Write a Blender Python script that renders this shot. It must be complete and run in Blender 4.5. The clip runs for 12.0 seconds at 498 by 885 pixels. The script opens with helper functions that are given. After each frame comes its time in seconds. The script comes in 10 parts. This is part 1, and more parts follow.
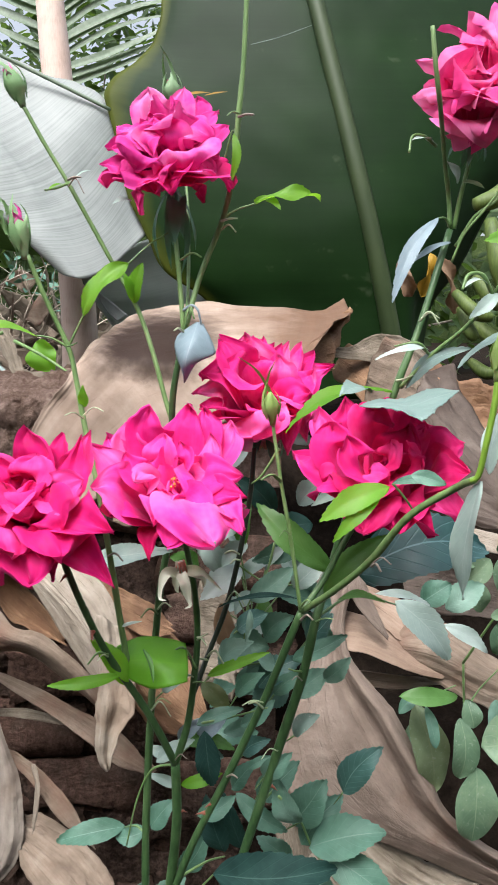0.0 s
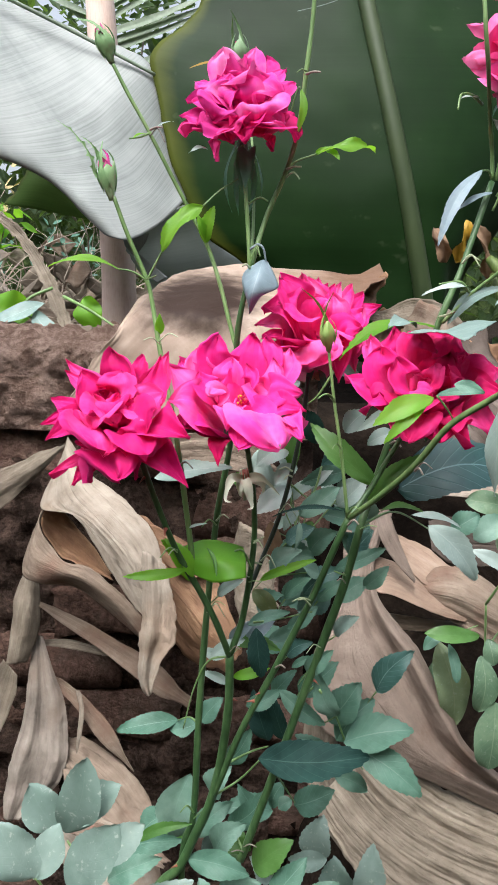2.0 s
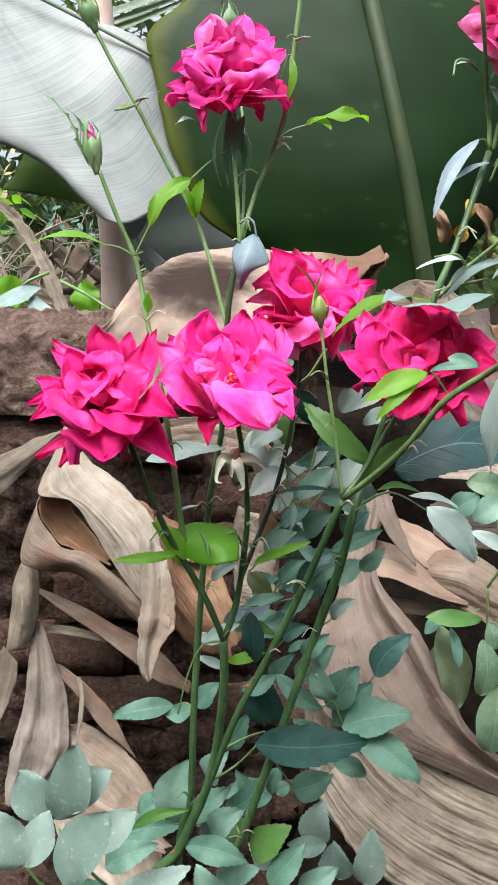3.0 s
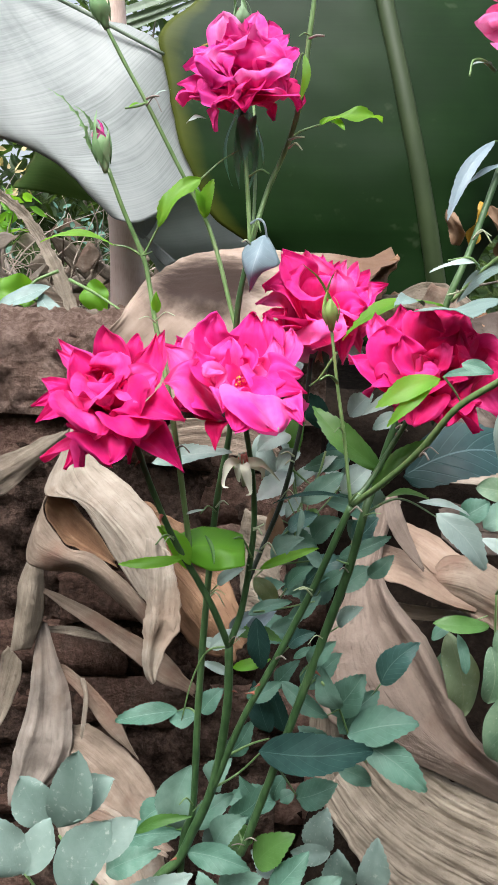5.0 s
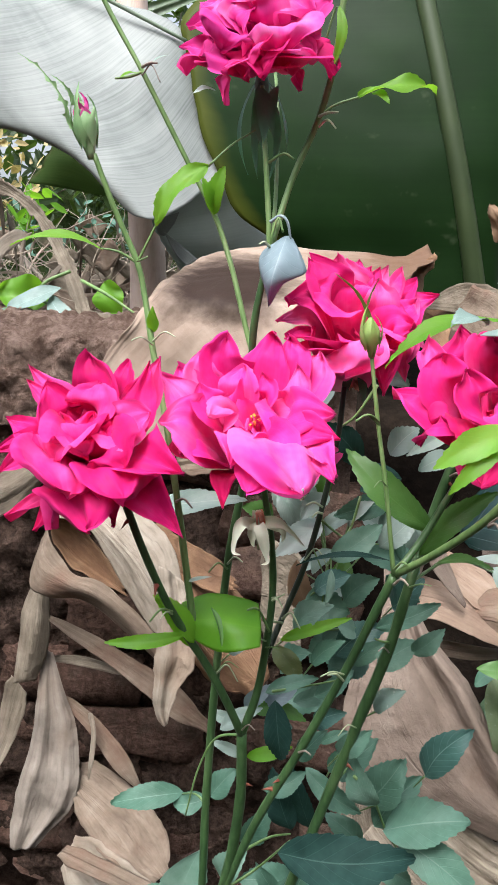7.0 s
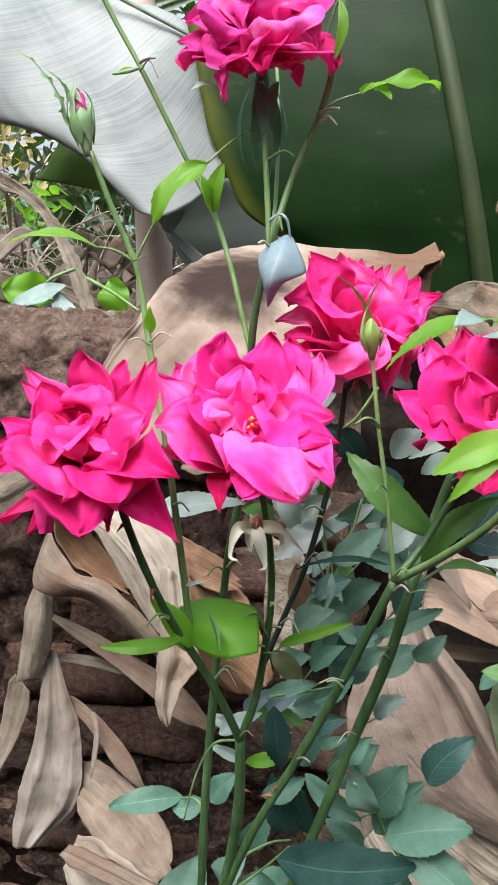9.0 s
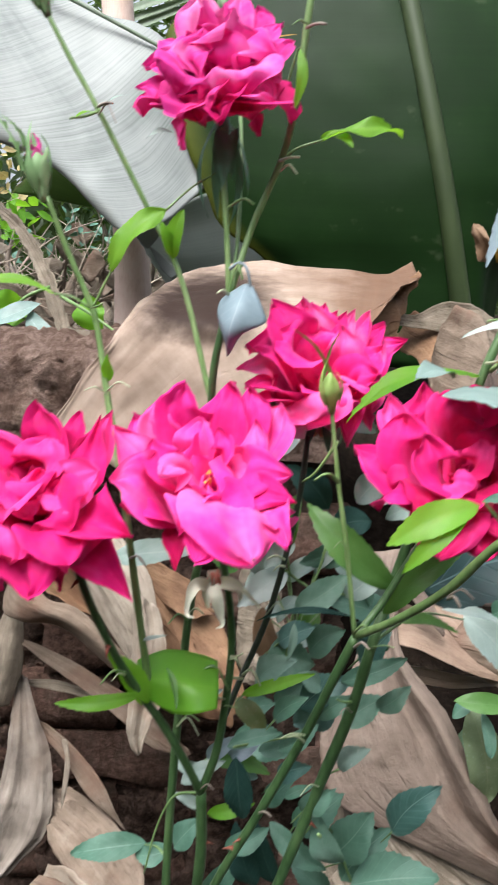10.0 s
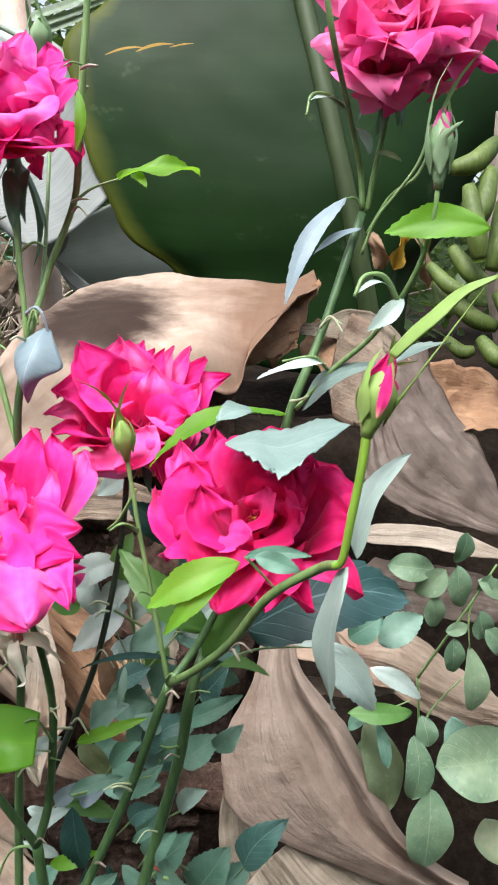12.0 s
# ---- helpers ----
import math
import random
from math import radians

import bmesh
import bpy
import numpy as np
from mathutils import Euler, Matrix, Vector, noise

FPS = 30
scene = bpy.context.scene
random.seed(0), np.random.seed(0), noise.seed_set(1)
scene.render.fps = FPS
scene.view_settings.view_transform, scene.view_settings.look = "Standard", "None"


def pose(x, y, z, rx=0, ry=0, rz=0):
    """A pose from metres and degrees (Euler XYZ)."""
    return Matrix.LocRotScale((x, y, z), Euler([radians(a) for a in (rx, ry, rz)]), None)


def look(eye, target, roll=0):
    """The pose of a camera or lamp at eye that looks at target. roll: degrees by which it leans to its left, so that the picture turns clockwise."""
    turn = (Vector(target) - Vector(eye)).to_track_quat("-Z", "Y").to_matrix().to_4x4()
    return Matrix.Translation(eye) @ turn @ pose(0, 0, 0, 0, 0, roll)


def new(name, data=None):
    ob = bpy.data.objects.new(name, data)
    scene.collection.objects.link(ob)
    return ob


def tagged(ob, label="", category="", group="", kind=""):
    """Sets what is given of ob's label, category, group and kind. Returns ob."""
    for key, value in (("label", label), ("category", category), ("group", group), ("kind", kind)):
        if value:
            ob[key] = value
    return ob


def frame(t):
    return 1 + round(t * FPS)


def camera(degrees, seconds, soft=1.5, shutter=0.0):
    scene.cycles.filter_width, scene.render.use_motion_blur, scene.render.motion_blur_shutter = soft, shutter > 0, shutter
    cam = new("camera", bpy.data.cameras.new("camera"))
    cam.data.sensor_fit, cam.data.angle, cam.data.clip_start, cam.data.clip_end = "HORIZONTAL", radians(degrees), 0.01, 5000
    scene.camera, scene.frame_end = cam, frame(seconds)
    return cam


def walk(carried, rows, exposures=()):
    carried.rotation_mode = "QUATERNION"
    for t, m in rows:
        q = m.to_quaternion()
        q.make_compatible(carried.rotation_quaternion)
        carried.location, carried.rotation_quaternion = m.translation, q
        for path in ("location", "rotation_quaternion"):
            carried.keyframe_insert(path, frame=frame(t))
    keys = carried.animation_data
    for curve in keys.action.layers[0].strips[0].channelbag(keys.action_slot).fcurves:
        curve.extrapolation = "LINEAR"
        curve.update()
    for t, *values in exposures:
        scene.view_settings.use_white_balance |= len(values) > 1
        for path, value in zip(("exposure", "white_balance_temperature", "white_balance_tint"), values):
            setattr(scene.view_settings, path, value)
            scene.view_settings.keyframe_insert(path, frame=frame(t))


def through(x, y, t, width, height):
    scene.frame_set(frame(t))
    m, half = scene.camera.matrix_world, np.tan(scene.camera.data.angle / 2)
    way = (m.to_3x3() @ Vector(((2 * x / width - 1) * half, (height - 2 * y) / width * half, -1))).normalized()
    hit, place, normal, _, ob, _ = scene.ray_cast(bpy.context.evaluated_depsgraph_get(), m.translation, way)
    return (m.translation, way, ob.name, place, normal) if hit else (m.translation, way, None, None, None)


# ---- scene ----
cam = camera(34.9, 12.0, shutter=0.4)
PATH = [
    (0, (0.0437, 0.1169, 1.1809), (0.0548, 2.0975, 0.9031), 0.64),
    (0.5, (0.0343, 0.0980, 1.1797), (0.0074, 2.0787, 0.9034), 1.24),
    (1, (0.0252, 0.0691, 1.1625), (-0.0284, 2.0415, 0.8355), 1.82),
    (1.5, (0.0212, 0.0542, 1.1539), (-0.0396, 2.0262, 0.8264), 1.72),
    (2, (0.0223, 0.0512, 1.1558), (-0.0237, 2.0212, 0.8139), 1.91),
    (2.5, (0.0310, 0.0560, 1.1510), (-0.0260, 2.0220, 0.7880), 1.20),
    (3, (0.0309, 0.0630, 1.1490), (-0.0261, 2.0269, 0.7750), 1.39),
    (3.5, (0.0330, 0.0650, 1.1488), (-0.0309, 2.0289, 0.7764), 1.40),
    (3.7, (0.0309, 0.0680, 1.1480), (-0.0390, 2.0317, 0.7752), 1.79),
    (5.3, (0.0304, 0.0730, 1.1520), (-0.0459, 2.0360, 0.7766), 1.99),
    (5.5, (0.0311, 0.0900, 1.1570), (-0.0599, 2.0509, 0.7738), 1.69),
    (6, (0.0288, 0.1581, 1.1641), (-0.1107, 2.1111, 0.7563), 2.88),
    (6.5, (0.0315, 0.1730, 1.1578), (-0.0979, 2.1290, 0.7611), 1.78),
    (7, (0.0298, 0.1761, 1.1599), (-0.1128, 2.1332, 0.7735), 1.99),
    (8.8, (0.0330, 0.1760, 1.1626), (-0.1073, 2.1337, 0.7781), 2.29),
    (9, (0.0341, 0.1840, 1.1615), (-0.1283, 2.1380, 0.7670), 2.09),
    (9.5, (0.0340, 0.1910, 1.1595), (-0.1330, 2.1436, 0.7600), 2.09),
    (10, (0.0442, 0.1969, 1.1827), (-0.0763, 2.1575, 0.8064), 2.49),
    (10.1, (0.0499, 0.2008, 1.1892), (-0.0557, 2.1622, 0.8124), 2.29),
    (10.5, (0.0749, 0.2065, 1.1990), (0.0032, 2.1664, 0.8072), 1.69),
    (11, (0.0962, 0.2091, 1.2001), (0.0770, 2.1687, 0.8005), 0.68),
    (11.5, (0.1032, 0.2080, 1.2005), (0.0992, 2.1680, 0.8026), 0.89),
    (12, (0.1127, 0.2099, 1.2047), (0.1261, 2.1749, 0.8325), 0.90),
]
walk(cam, [(t, look(eye, target, roll)) for t, eye, target, roll in PATH], [(0, 0.58, 6200, 10), (2.6, 0.59, 6200, 10), (3.0, 0.69, 6200, 10), (3.4, 0.59, 6200, 10), (5.5, 0.62, 6200, 10), (9.5, 0.66, 6200, 10), (10.5, 0.63, 6200, 10), (11, 0.69, 6200, 10), (12, 0.78, 6250, 10)])

# ---- light: a bright overcast sky, its low part blocked by an added ring ----
world = bpy.data.worlds.new("overcast_sky")
scene.world = world
world.use_nodes = True
wn, wl = world.node_tree.nodes, world.node_tree.links
sky = wn.new("ShaderNodeTexSky")
sky.sky_type, sky.sun_disc = "NISHITA", False
sky.sun_elevation, sky.sun_rotation = radians(60), radians(204)
sky.air_density, sky.dust_density, sky.ozone_density = 1.0, 6.0, 1.0
haze = wn.new("ShaderNodeHueSaturation")
haze.inputs["Saturation"].default_value, haze.inputs["Value"].default_value = 0.35, 1.25
wl.new(sky.outputs["Color"], haze.inputs["Color"])
wl.new(haze.outputs["Color"], wn["Background"].inputs["Color"])
wn["Background"].inputs["Strength"].default_value = 0.15
sun = new("sun", bpy.data.lights.new("sun", "SUN"))
sun.data.energy, sun.data.angle, sun.data.color = 2.15, radians(35), (1.0, 0.97, 0.93)
sun.matrix_world = look((0, 0, 6), (0.55, 1.25, 3.6))


# ---- small builders ----
PALETTE = {}


def rng_of(seed):
    return random.Random(seed)


def spline(points, n):
    """n points along a Catmull-Rom curve through the given ones."""
    p = [Vector(q) for q in points]
    if len(p) == 2:
        return [p[0].lerp(p[1], i / (n - 1)) for i in range(n)]
    p = [2 * p[0] - p[1]] + p + [2 * p[-1] - p[-2]]
    spans = len(p) - 3
    out = []
    for i in range(n):
        s = i / (n - 1) * spans
        k = min(int(s), spans - 1)
        t = s - k
        a, b, c, d = p[k:k + 4]
        out.append(0.5 * (2 * b + (c - a) * t + (2 * a - 5 * b + 4 * c - d) * t * t + (3 * b - a - 3 * c + d) * t ** 3))
    return out


def finish(name, bm, material, parent=None, label=""):
    """Links a bmesh as one smooth mesh object under a thing or a part."""
    me = bpy.data.meshes.new(name)
    bm.to_mesh(me)
    bm.free()
    me.materials.append(PALETTE[material])
    for f in me.polygons:
        f.use_smooth = True
    ob = new(name, me)
    if parent is not None:
        ob.parent = parent
        ob.matrix_parent_inverse = parent.matrix_world.inverted()
    if label:
        ob["label"] = label
    return ob


part = finish


def grid_mesh(nu, nv, place):
    """A sheet of nu by nv points, place(u, v) with u and v from 0 to 1, with UVs."""
    bm = bmesh.new()
    uv = bm.loops.layers.uv.new("UVMap")
    vs = [[bm.verts.new(place(i / (nu - 1), j / (nv - 1))) for i in range(nu)] for j in range(nv)]
    for j in range(nv - 1):
        for i in range(nu - 1):
            f = bm.faces.new((vs[j][i], vs[j][i + 1], vs[j + 1][i + 1], vs[j + 1][i]))
            for loop, (a, b) in zip(f.loops, ((i, j), (i + 1, j), (i + 1, j + 1), (i, j + 1))):
                loop[uv].uv = (a / (nu - 1), b / (nv - 1))
    return bm


def tube_into(bm, points, radii, sides=8, rough=0.0, seed=0.0):
    """A round tube along points, with caps."""
    uv = bm.loops.layers.uv.verify()
    rings = []
    side = Vector((0.3, -0.9, 0.1))
    n = len(points)
    for i, p in enumerate(points):
        d = (points[min(i + 1, n - 1)] - points[max(i - 1, 0)]).normalized()
        side = (side - d * side.dot(d)).normalized()
        other = d.cross(side)
        r = radii[i]
        if rough:
            r *= 1 + rough * noise.noise(p * 60 + Vector((seed, 0, 0)))
        rings.append([bm.verts.new(p + (side * math.cos(a) + other * math.sin(a)) * r) for a in (2 * math.pi * k / sides for k in range(sides))])
    for j in range(n - 1):
        for k in range(sides):
            f = bm.faces.new((rings[j][k], rings[j][(k + 1) % sides], rings[j + 1][(k + 1) % sides], rings[j + 1][k]))
            for loop, (a, b) in zip(f.loops, ((k, j), (k + 1, j), (k + 1, j + 1), (k, j + 1))):
                loop[uv].uv = (a / sides, b / (n - 1))
    bm.faces.new(list(reversed(rings[0])))
    bm.faces.new(rings[-1])
    return rings


def smooth_step(a, b, x):
    x = max(0.0, min(1.0, (x - a) / (b - a)))
    return x * x * (3 - 2 * x)


def cane(parent, points, r0, r1, material="stem_green", thorns=0, seed=1, name="cane", label=""):
    """A tapering stem with slight knots, and thorns if it has them."""
    n = max(8, 7 * (len(points) - 1))
    line = spline(points, n)
    bm = bmesh.new()
    radii = [r0 + (r1 - r0) * i / (n - 1) for i in range(n)]
    tube_into(bm, line, radii, 9, 0.12, seed)
    stem = finish(name, bm, material, parent, label)
    rnd = rng_of(seed)
    for _ in range(thorns):
        i = rnd.randrange(1, n - 2)
        d = (line[i + 1] - line[i]).normalized()
        a = Vector((rnd.uniform(-1, 1), rnd.uniform(-1, 0.3), rnd.uniform(-0.4, 0.4)))
        a = (a - d * a.dot(d)).normalized()
        bm = bmesh.new()
        s = rnd.uniform(0.0028, 0.0042)
        start = line[i] + a * radii[i] * 0.7
        tube_into(bm, [start, start + a * s * 0.6 - d * s * 0.15, start + a * s * 1.5 - d * s * 0.7], [s * 0.42, s * 0.22, 0.0001], 6)
        finish("thorn", bm, "thorn_red", stem)
    return stem


def leaflet(parent, base, tip, width, facing=(0, -1, 0.25), material="leaf_blue", fold=0.25, droop=0.1, teeth=1.0, seed=1, name="leaf", label="", belly=0.42, wave=0.05, blunt=0.0):
    """A toothed leaf blade from base to tip, folded along its midrib; facing is the side that its upper face looks to."""
    base, tip, facing = Vector(base), Vector(tip), Vector(facing)
    along = tip - base
    length = along.length
    along.normalize()
    normal = (facing - along * facing.dot(along)).normalized()
    side = along.cross(normal).normalized()
    rnd = rng_of(seed)
    skew, phase = rnd.uniform(-0.10, 0.10), rnd.uniform(0, 9)
    arch = rnd.uniform(0.0, 0.10)
    nv, nu = 34, 9

    def place(u, v):
        s = 2 * u - 1
        w = (max(v, 0.0) ** (0.5 + belly * 0.25)) * (1 - v ** (1.7 + blunt)) ** (1.05 - 0.5 * blunt) * (1.55 - 0.2 * blunt)
        edge = abs(s) ** 4
        tooth = teeth * 0.065 * ((v * 12) % 1.0) * edge if 0.06 < v < 0.97 else 0
        x = s * width * 0.5 * (w + tooth)
        lift = fold * abs(x) + wave * width * math.sin(v * 9 + phase + 2 * s) * s * s
        y = length * (v + 0.025 * edge * teeth * ((v * 12) % 1.0))
        z = lift - droop * length * (2 * v - 1) ** 2 + droop * length - arch * length * v ** 3
        z += 0.012 * width * abs(math.sin((v + abs(s) * 0.25) * 22)) * (1 - abs(s))
        return base + along * y + side * (x + skew * length * math.sin(math.pi * v)) + normal * z

    return finish(name, grid_mesh(nu, nv, place), material, parent, label)


def leafstalk(parent, points, r=0.0008, material="stem_young", name="leafstalk"):
    n = 6 * (len(points) - 1) + 1
    line = spline(points, n)
    bm = bmesh.new()
    tube_into(bm, line, [r * (1.25 - 0.5 * i / (n - 1)) for i in range(n)], 6)
    return finish(name, bm, material, parent)


def petal(parent, frame_m, material, length, width, lean0, lean1, cup, roll, point, seed):
    """One petal, rising from the flower's base in the plane of its own x and z; lean0 and lean1 are its angles from upright."""
    rnd = rng_of(seed)
    nv, nu = 15, 13
    mid = [(0.0, 0.0)]
    slopes = []
    for j in range(nv):
        v = j / (nv - 1)
        a = radians(lean0 + (lean1 - lean0) * v ** 1.9)
        slopes.append(a)
        if j:
            mid.append((mid[-1][0] + math.sin(a) * length / (nv - 1), mid[-1][1] + math.cos(a) * length / (nv - 1)))
    ph, ruffle, twist = rnd.uniform(0, 9), rnd.uniform(0.6, 1.4), rnd.uniform(-0.3, 0.3)
    left, right = rnd.uniform(0.2, 1.5), rnd.uniform(0.2, 1.5)
    notch = rnd.uniform(-0.05, 0.05)
    sharp = min(1.0, max(0.0, (point - 0.06) / 0.1))

    def place(u, v):
        s = 2 * u - 1
        j = min(int(v * (nv - 1) + 0.5), nv - 1)
        w = (0.2 + 0.8 * smooth_step(-0.05, 0.5, v)) * (1 - smooth_step(0.70 - 0.32 * sharp, 1.06, v) ** (1.6 - 0.5 * sharp) * (0.84 + 0.10 * sharp))
        bend = roll * (left if s < 0 else right) * abs(s) ** 1.7 * smooth_step(0.3, 0.95, v)
        y = s * width * 0.5 * w * (1 - 0.30 * min(bend, 1.8))
        out = -cup * width * (s * s) * (1 - smooth_step(0.35, 0.9, v) * 0.8) * w + bend * width * 0.30
        out += twist * s * width * 0.5 * v
        out += 0.05 * width * ruffle * math.sin(4.5 * s + ph + 3 * v) * v + 0.022 * width * math.sin(11 * s + 2 * ph + 4 * v) * v * v
        x0, z0 = mid[j]
        a = slopes[j]
        tip = length * point * smooth_step(0.72, 1.0, v) * (1 - abs(s)) ** 1.5
        drop = -length * 0.10 * smooth_step(0.6, 1, v) * abs(s) ** 2
        along = tip + drop + notch * length * smooth_step(0.7, 1, v) * math.cos(7 * s + ph)
        return frame_m @ Vector((x0 + math.cos(a) * out + math.sin(a) * along, y, z0 - math.sin(a) * out + math.cos(a) * along))

    return finish("petal", grid_mesh(nu, nv, place), material, parent)


def outer_petal(flower, base, tip, axis, width, material, seed, roll=0.55, point=0.1, sweep=60, cup=0.18):
    """An outer petal that reaches from the flower's base to where its tip lies; sweep is how far it curls back on the way."""
    base, tip, axis = Vector(base), Vector(tip), Vector(axis).normalized()
    way = tip - base
    lean = math.degrees(math.acos(max(-1, min(1, way.normalized().dot(axis)))))
    flat = (way - axis * way.dot(axis)).normalized()
    turn = Matrix((flat, axis.cross(flat), axis)).transposed().to_4x4()
    steps = [radians(sweep * (k / 14) ** 1.9) for k in range(1, 15)]
    x, z = sum(math.sin(a) for a in steps) / 14 + point * math.sin(steps[-1]), sum(math.cos(a) for a in steps) / 14 + point * math.cos(steps[-1])
    lean0 = lean - math.degrees(math.atan2(x, z))
    petal(flower, Matrix.Translation(base) @ turn, material, way.length / math.hypot(x, z), width, lean0, lean0 + sweep, cup, roll, point, seed)


def sheet_petal(flower, base, belly, tip, width, face, material, seed, roll=0.3, cup=0.1, point=0.5, lip=0.0, corner=0.0):
    """A broad petal from the flower's base over its belly to its tip; face is the side of its inner surface. Its margins roll
    back, which leaves a point, lip turns the whole end over and corner draws out the ends of a blunt edge."""
    rnd = rng_of(seed)
    nv, nu = 27, 21
    line = spline([base, Vector(base).lerp(Vector(belly), 0.5) - Vector(face) * 0.12 * width, belly, Vector(belly).lerp(Vector(tip), 0.55) + Vector(face) * 0.05 * width, tip], nv)
    face = (Vector(face) + Vector((rnd.uniform(-0.4, 0.4), rnd.uniform(-0.2, 0.2), rnd.uniform(-0.25, 0.25)))).normalized()
    left, right = rnd.uniform(0.1, 1.6), rnd.uniform(0.1, 1.6)
    ph, lean, fold = rnd.uniform(0, 9), rnd.uniform(-0.3, 0.3), rnd.uniform(0.3, 1.2)
    full = 0.48 + 0.10 * rnd.random() - (0.10 if point > 0.7 else 0.0) + (0.28 if corner else 0.0)
    keel = rnd.uniform(-0.22, 0.03) * point

    def place(u, v):
        s = 2 * u - 1
        j = min(int(v * (nv - 1) + 0.5), nv - 1)
        d = (line[min(j + 1, nv - 1)] - line[max(j - 1, 0)]).normalized()
        side = d.cross(face).normalized()
        n = side.cross(d).normalized()
        t = max(0.0, (v - full) / (1 - full))
        round_end, sharp_end = math.sqrt(max(0.0, 1 - t ** (4 if corner else 2.6))), (1 - t) ** 1.2 * (1 + 0.15 * t)
        w = (0.30 + 0.70 * smooth_step(0.0, 0.55, v)) * (round_end + (sharp_end - round_end) * point)
        w *= 1 + 0.10 * math.sin(9 * v + ph) * (1 if s > 0 else -1) + 0.10 * noise.noise(Vector((3 * s, 7 * v, seed * 1.7))) * abs(s)
        late = smooth_step(0.25, 0.9, v)
        bend = roll * (left if s < 0 else right) * abs(s) ** 4.0 * late
        x = s * width * 0.5 * w * (1 - 0.38 * min(bend * 1.6, 1.0))
        z = cup * width * s * s * (1 - 0.6 * v) - bend * width * 0.62 * w
        z -= keel * width * abs(s + 0.25 * lean) ** 1.2 * late * w
        z -= lip * width * smooth_step(0.62, 1.0, v) ** 1.6 * (1 - 0.3 * s * s)
        ridge = abs(((1.15 * s + 0.2 * ph + 0.5 * v) % 1.0) - 0.5) - 0.25
        z += width * v * (0.22 * fold * ridge * late + 0.030 * fold * math.sin(4.4 * s + ph + 2 * v) + 0.014 * math.sin(13 * s + 2 * ph + 5 * v) * v)
        z += width * (0.08 * noise.noise(Vector((2.2 * s, 2.6 * v, seed * 0.37))) + 0.035 * noise.noise(Vector((6 * s, 6 * v, seed * 0.7))) * v)
        out = width * smooth_step(0.6, 1.0, v) * (corner * (s * s - 0.4) + 0.07 * noise.noise(Vector((2.4 * s, 1.0, seed * 0.9))))
        return line[j] + side * (x + lean * width * v * (1 - v)) + n * z + d * out

    return finish("petal", grid_mesh(nu, nv, place), material, flower)


def rose(parent, centre, axis, size, material, seed, rings, label="", stamens=False, spin=0.0, calyx_len=0.018):
    """A double rose. rings: rows of (count, length, width, lean at the base, lean at the tip, cup, edge roll, point), in units of its radius."""
    axis = Vector(axis).normalized()
    turn = axis.to_track_quat("Z", "Y").to_matrix().to_4x4()
    place = Matrix.Translation(centre) @ turn
    rnd = rng_of(seed)
    bm = bmesh.new()
    rr = size * 0.5
    line = [place @ Vector((0, 0, z * rr)) for z in (-0.42, -0.36, -0.26, -0.14, -0.04, 0.03)]
    tube_into(bm, line, [rr * k for k in (0.05, 0.09, 0.12, 0.11, 0.10, 0.03)], 10)
    flower = finish("rose_flower", bm, "calyx_green", parent, label)
    k = 0
    for ring, (count, length, width, lean0, lean1, cup, roll, point) in enumerate(rings):
        start = rnd.uniform(0, 2 * math.pi) + spin
        for i in range(count):
            a = start + 2 * math.pi * (i + rnd.uniform(-0.32, 0.32)) / count
            f = place @ Matrix.Rotation(a, 4, "Z") @ Matrix.Translation((rr * (0.03 + 0.02 * ring), 0, -0.02 * rr * ring))
            petal(flower, f, material, length * rr * 0.88 * rnd.uniform(0.82, 1.14), width * rr * 0.92 * rnd.uniform(0.8, 1.15),
                  lean0 + rnd.uniform(-9, 9), lean1 + rnd.uniform(-24, 24), cup, roll * rnd.uniform(0.4, 1.5), point * rnd.uniform(0.2, 1.7), seed * 100 + k)
            k += 1
    if stamens:
        for i in range(9):
            a, q = rnd.uniform(0, 6.28), rnd.uniform(0.02, 0.10)
            top = place @ Vector((math.cos(a) * q * rr, math.sin(a) * q * rr, rr * rnd.uniform(0.26, 0.38)))
            bm = bmesh.new()
            tube_into(bm, [place @ Vector((0, 0, 0.05 * rr)), top, top + axis * 0.0016], [0.0003, 0.0003, 0.0009], 5)
            finish("stamen", bm, "stamen_yellow", flower)
    for i in range(5):
        a = 2 * math.pi * i / 5 + rnd.uniform(-0.3, 0.3)
        out = Vector((math.cos(a), math.sin(a), 0))
        b = place @ (out * rr * 0.08 + Vector((0, 0, -0.12 * rr)))
        t = place @ (out * rr * rnd.uniform(0.28, 0.45) + Vector((0, 0, -rr * 0.15 - calyx_len * rnd.uniform(0.7, 1.5))))
        leaflet(flower, b, t, rr * 0.2, place.to_3x3() @ out, "calyx_green", 0.2, 0.1, 0.0, seed * 9 + i, "sepal")
    return flower


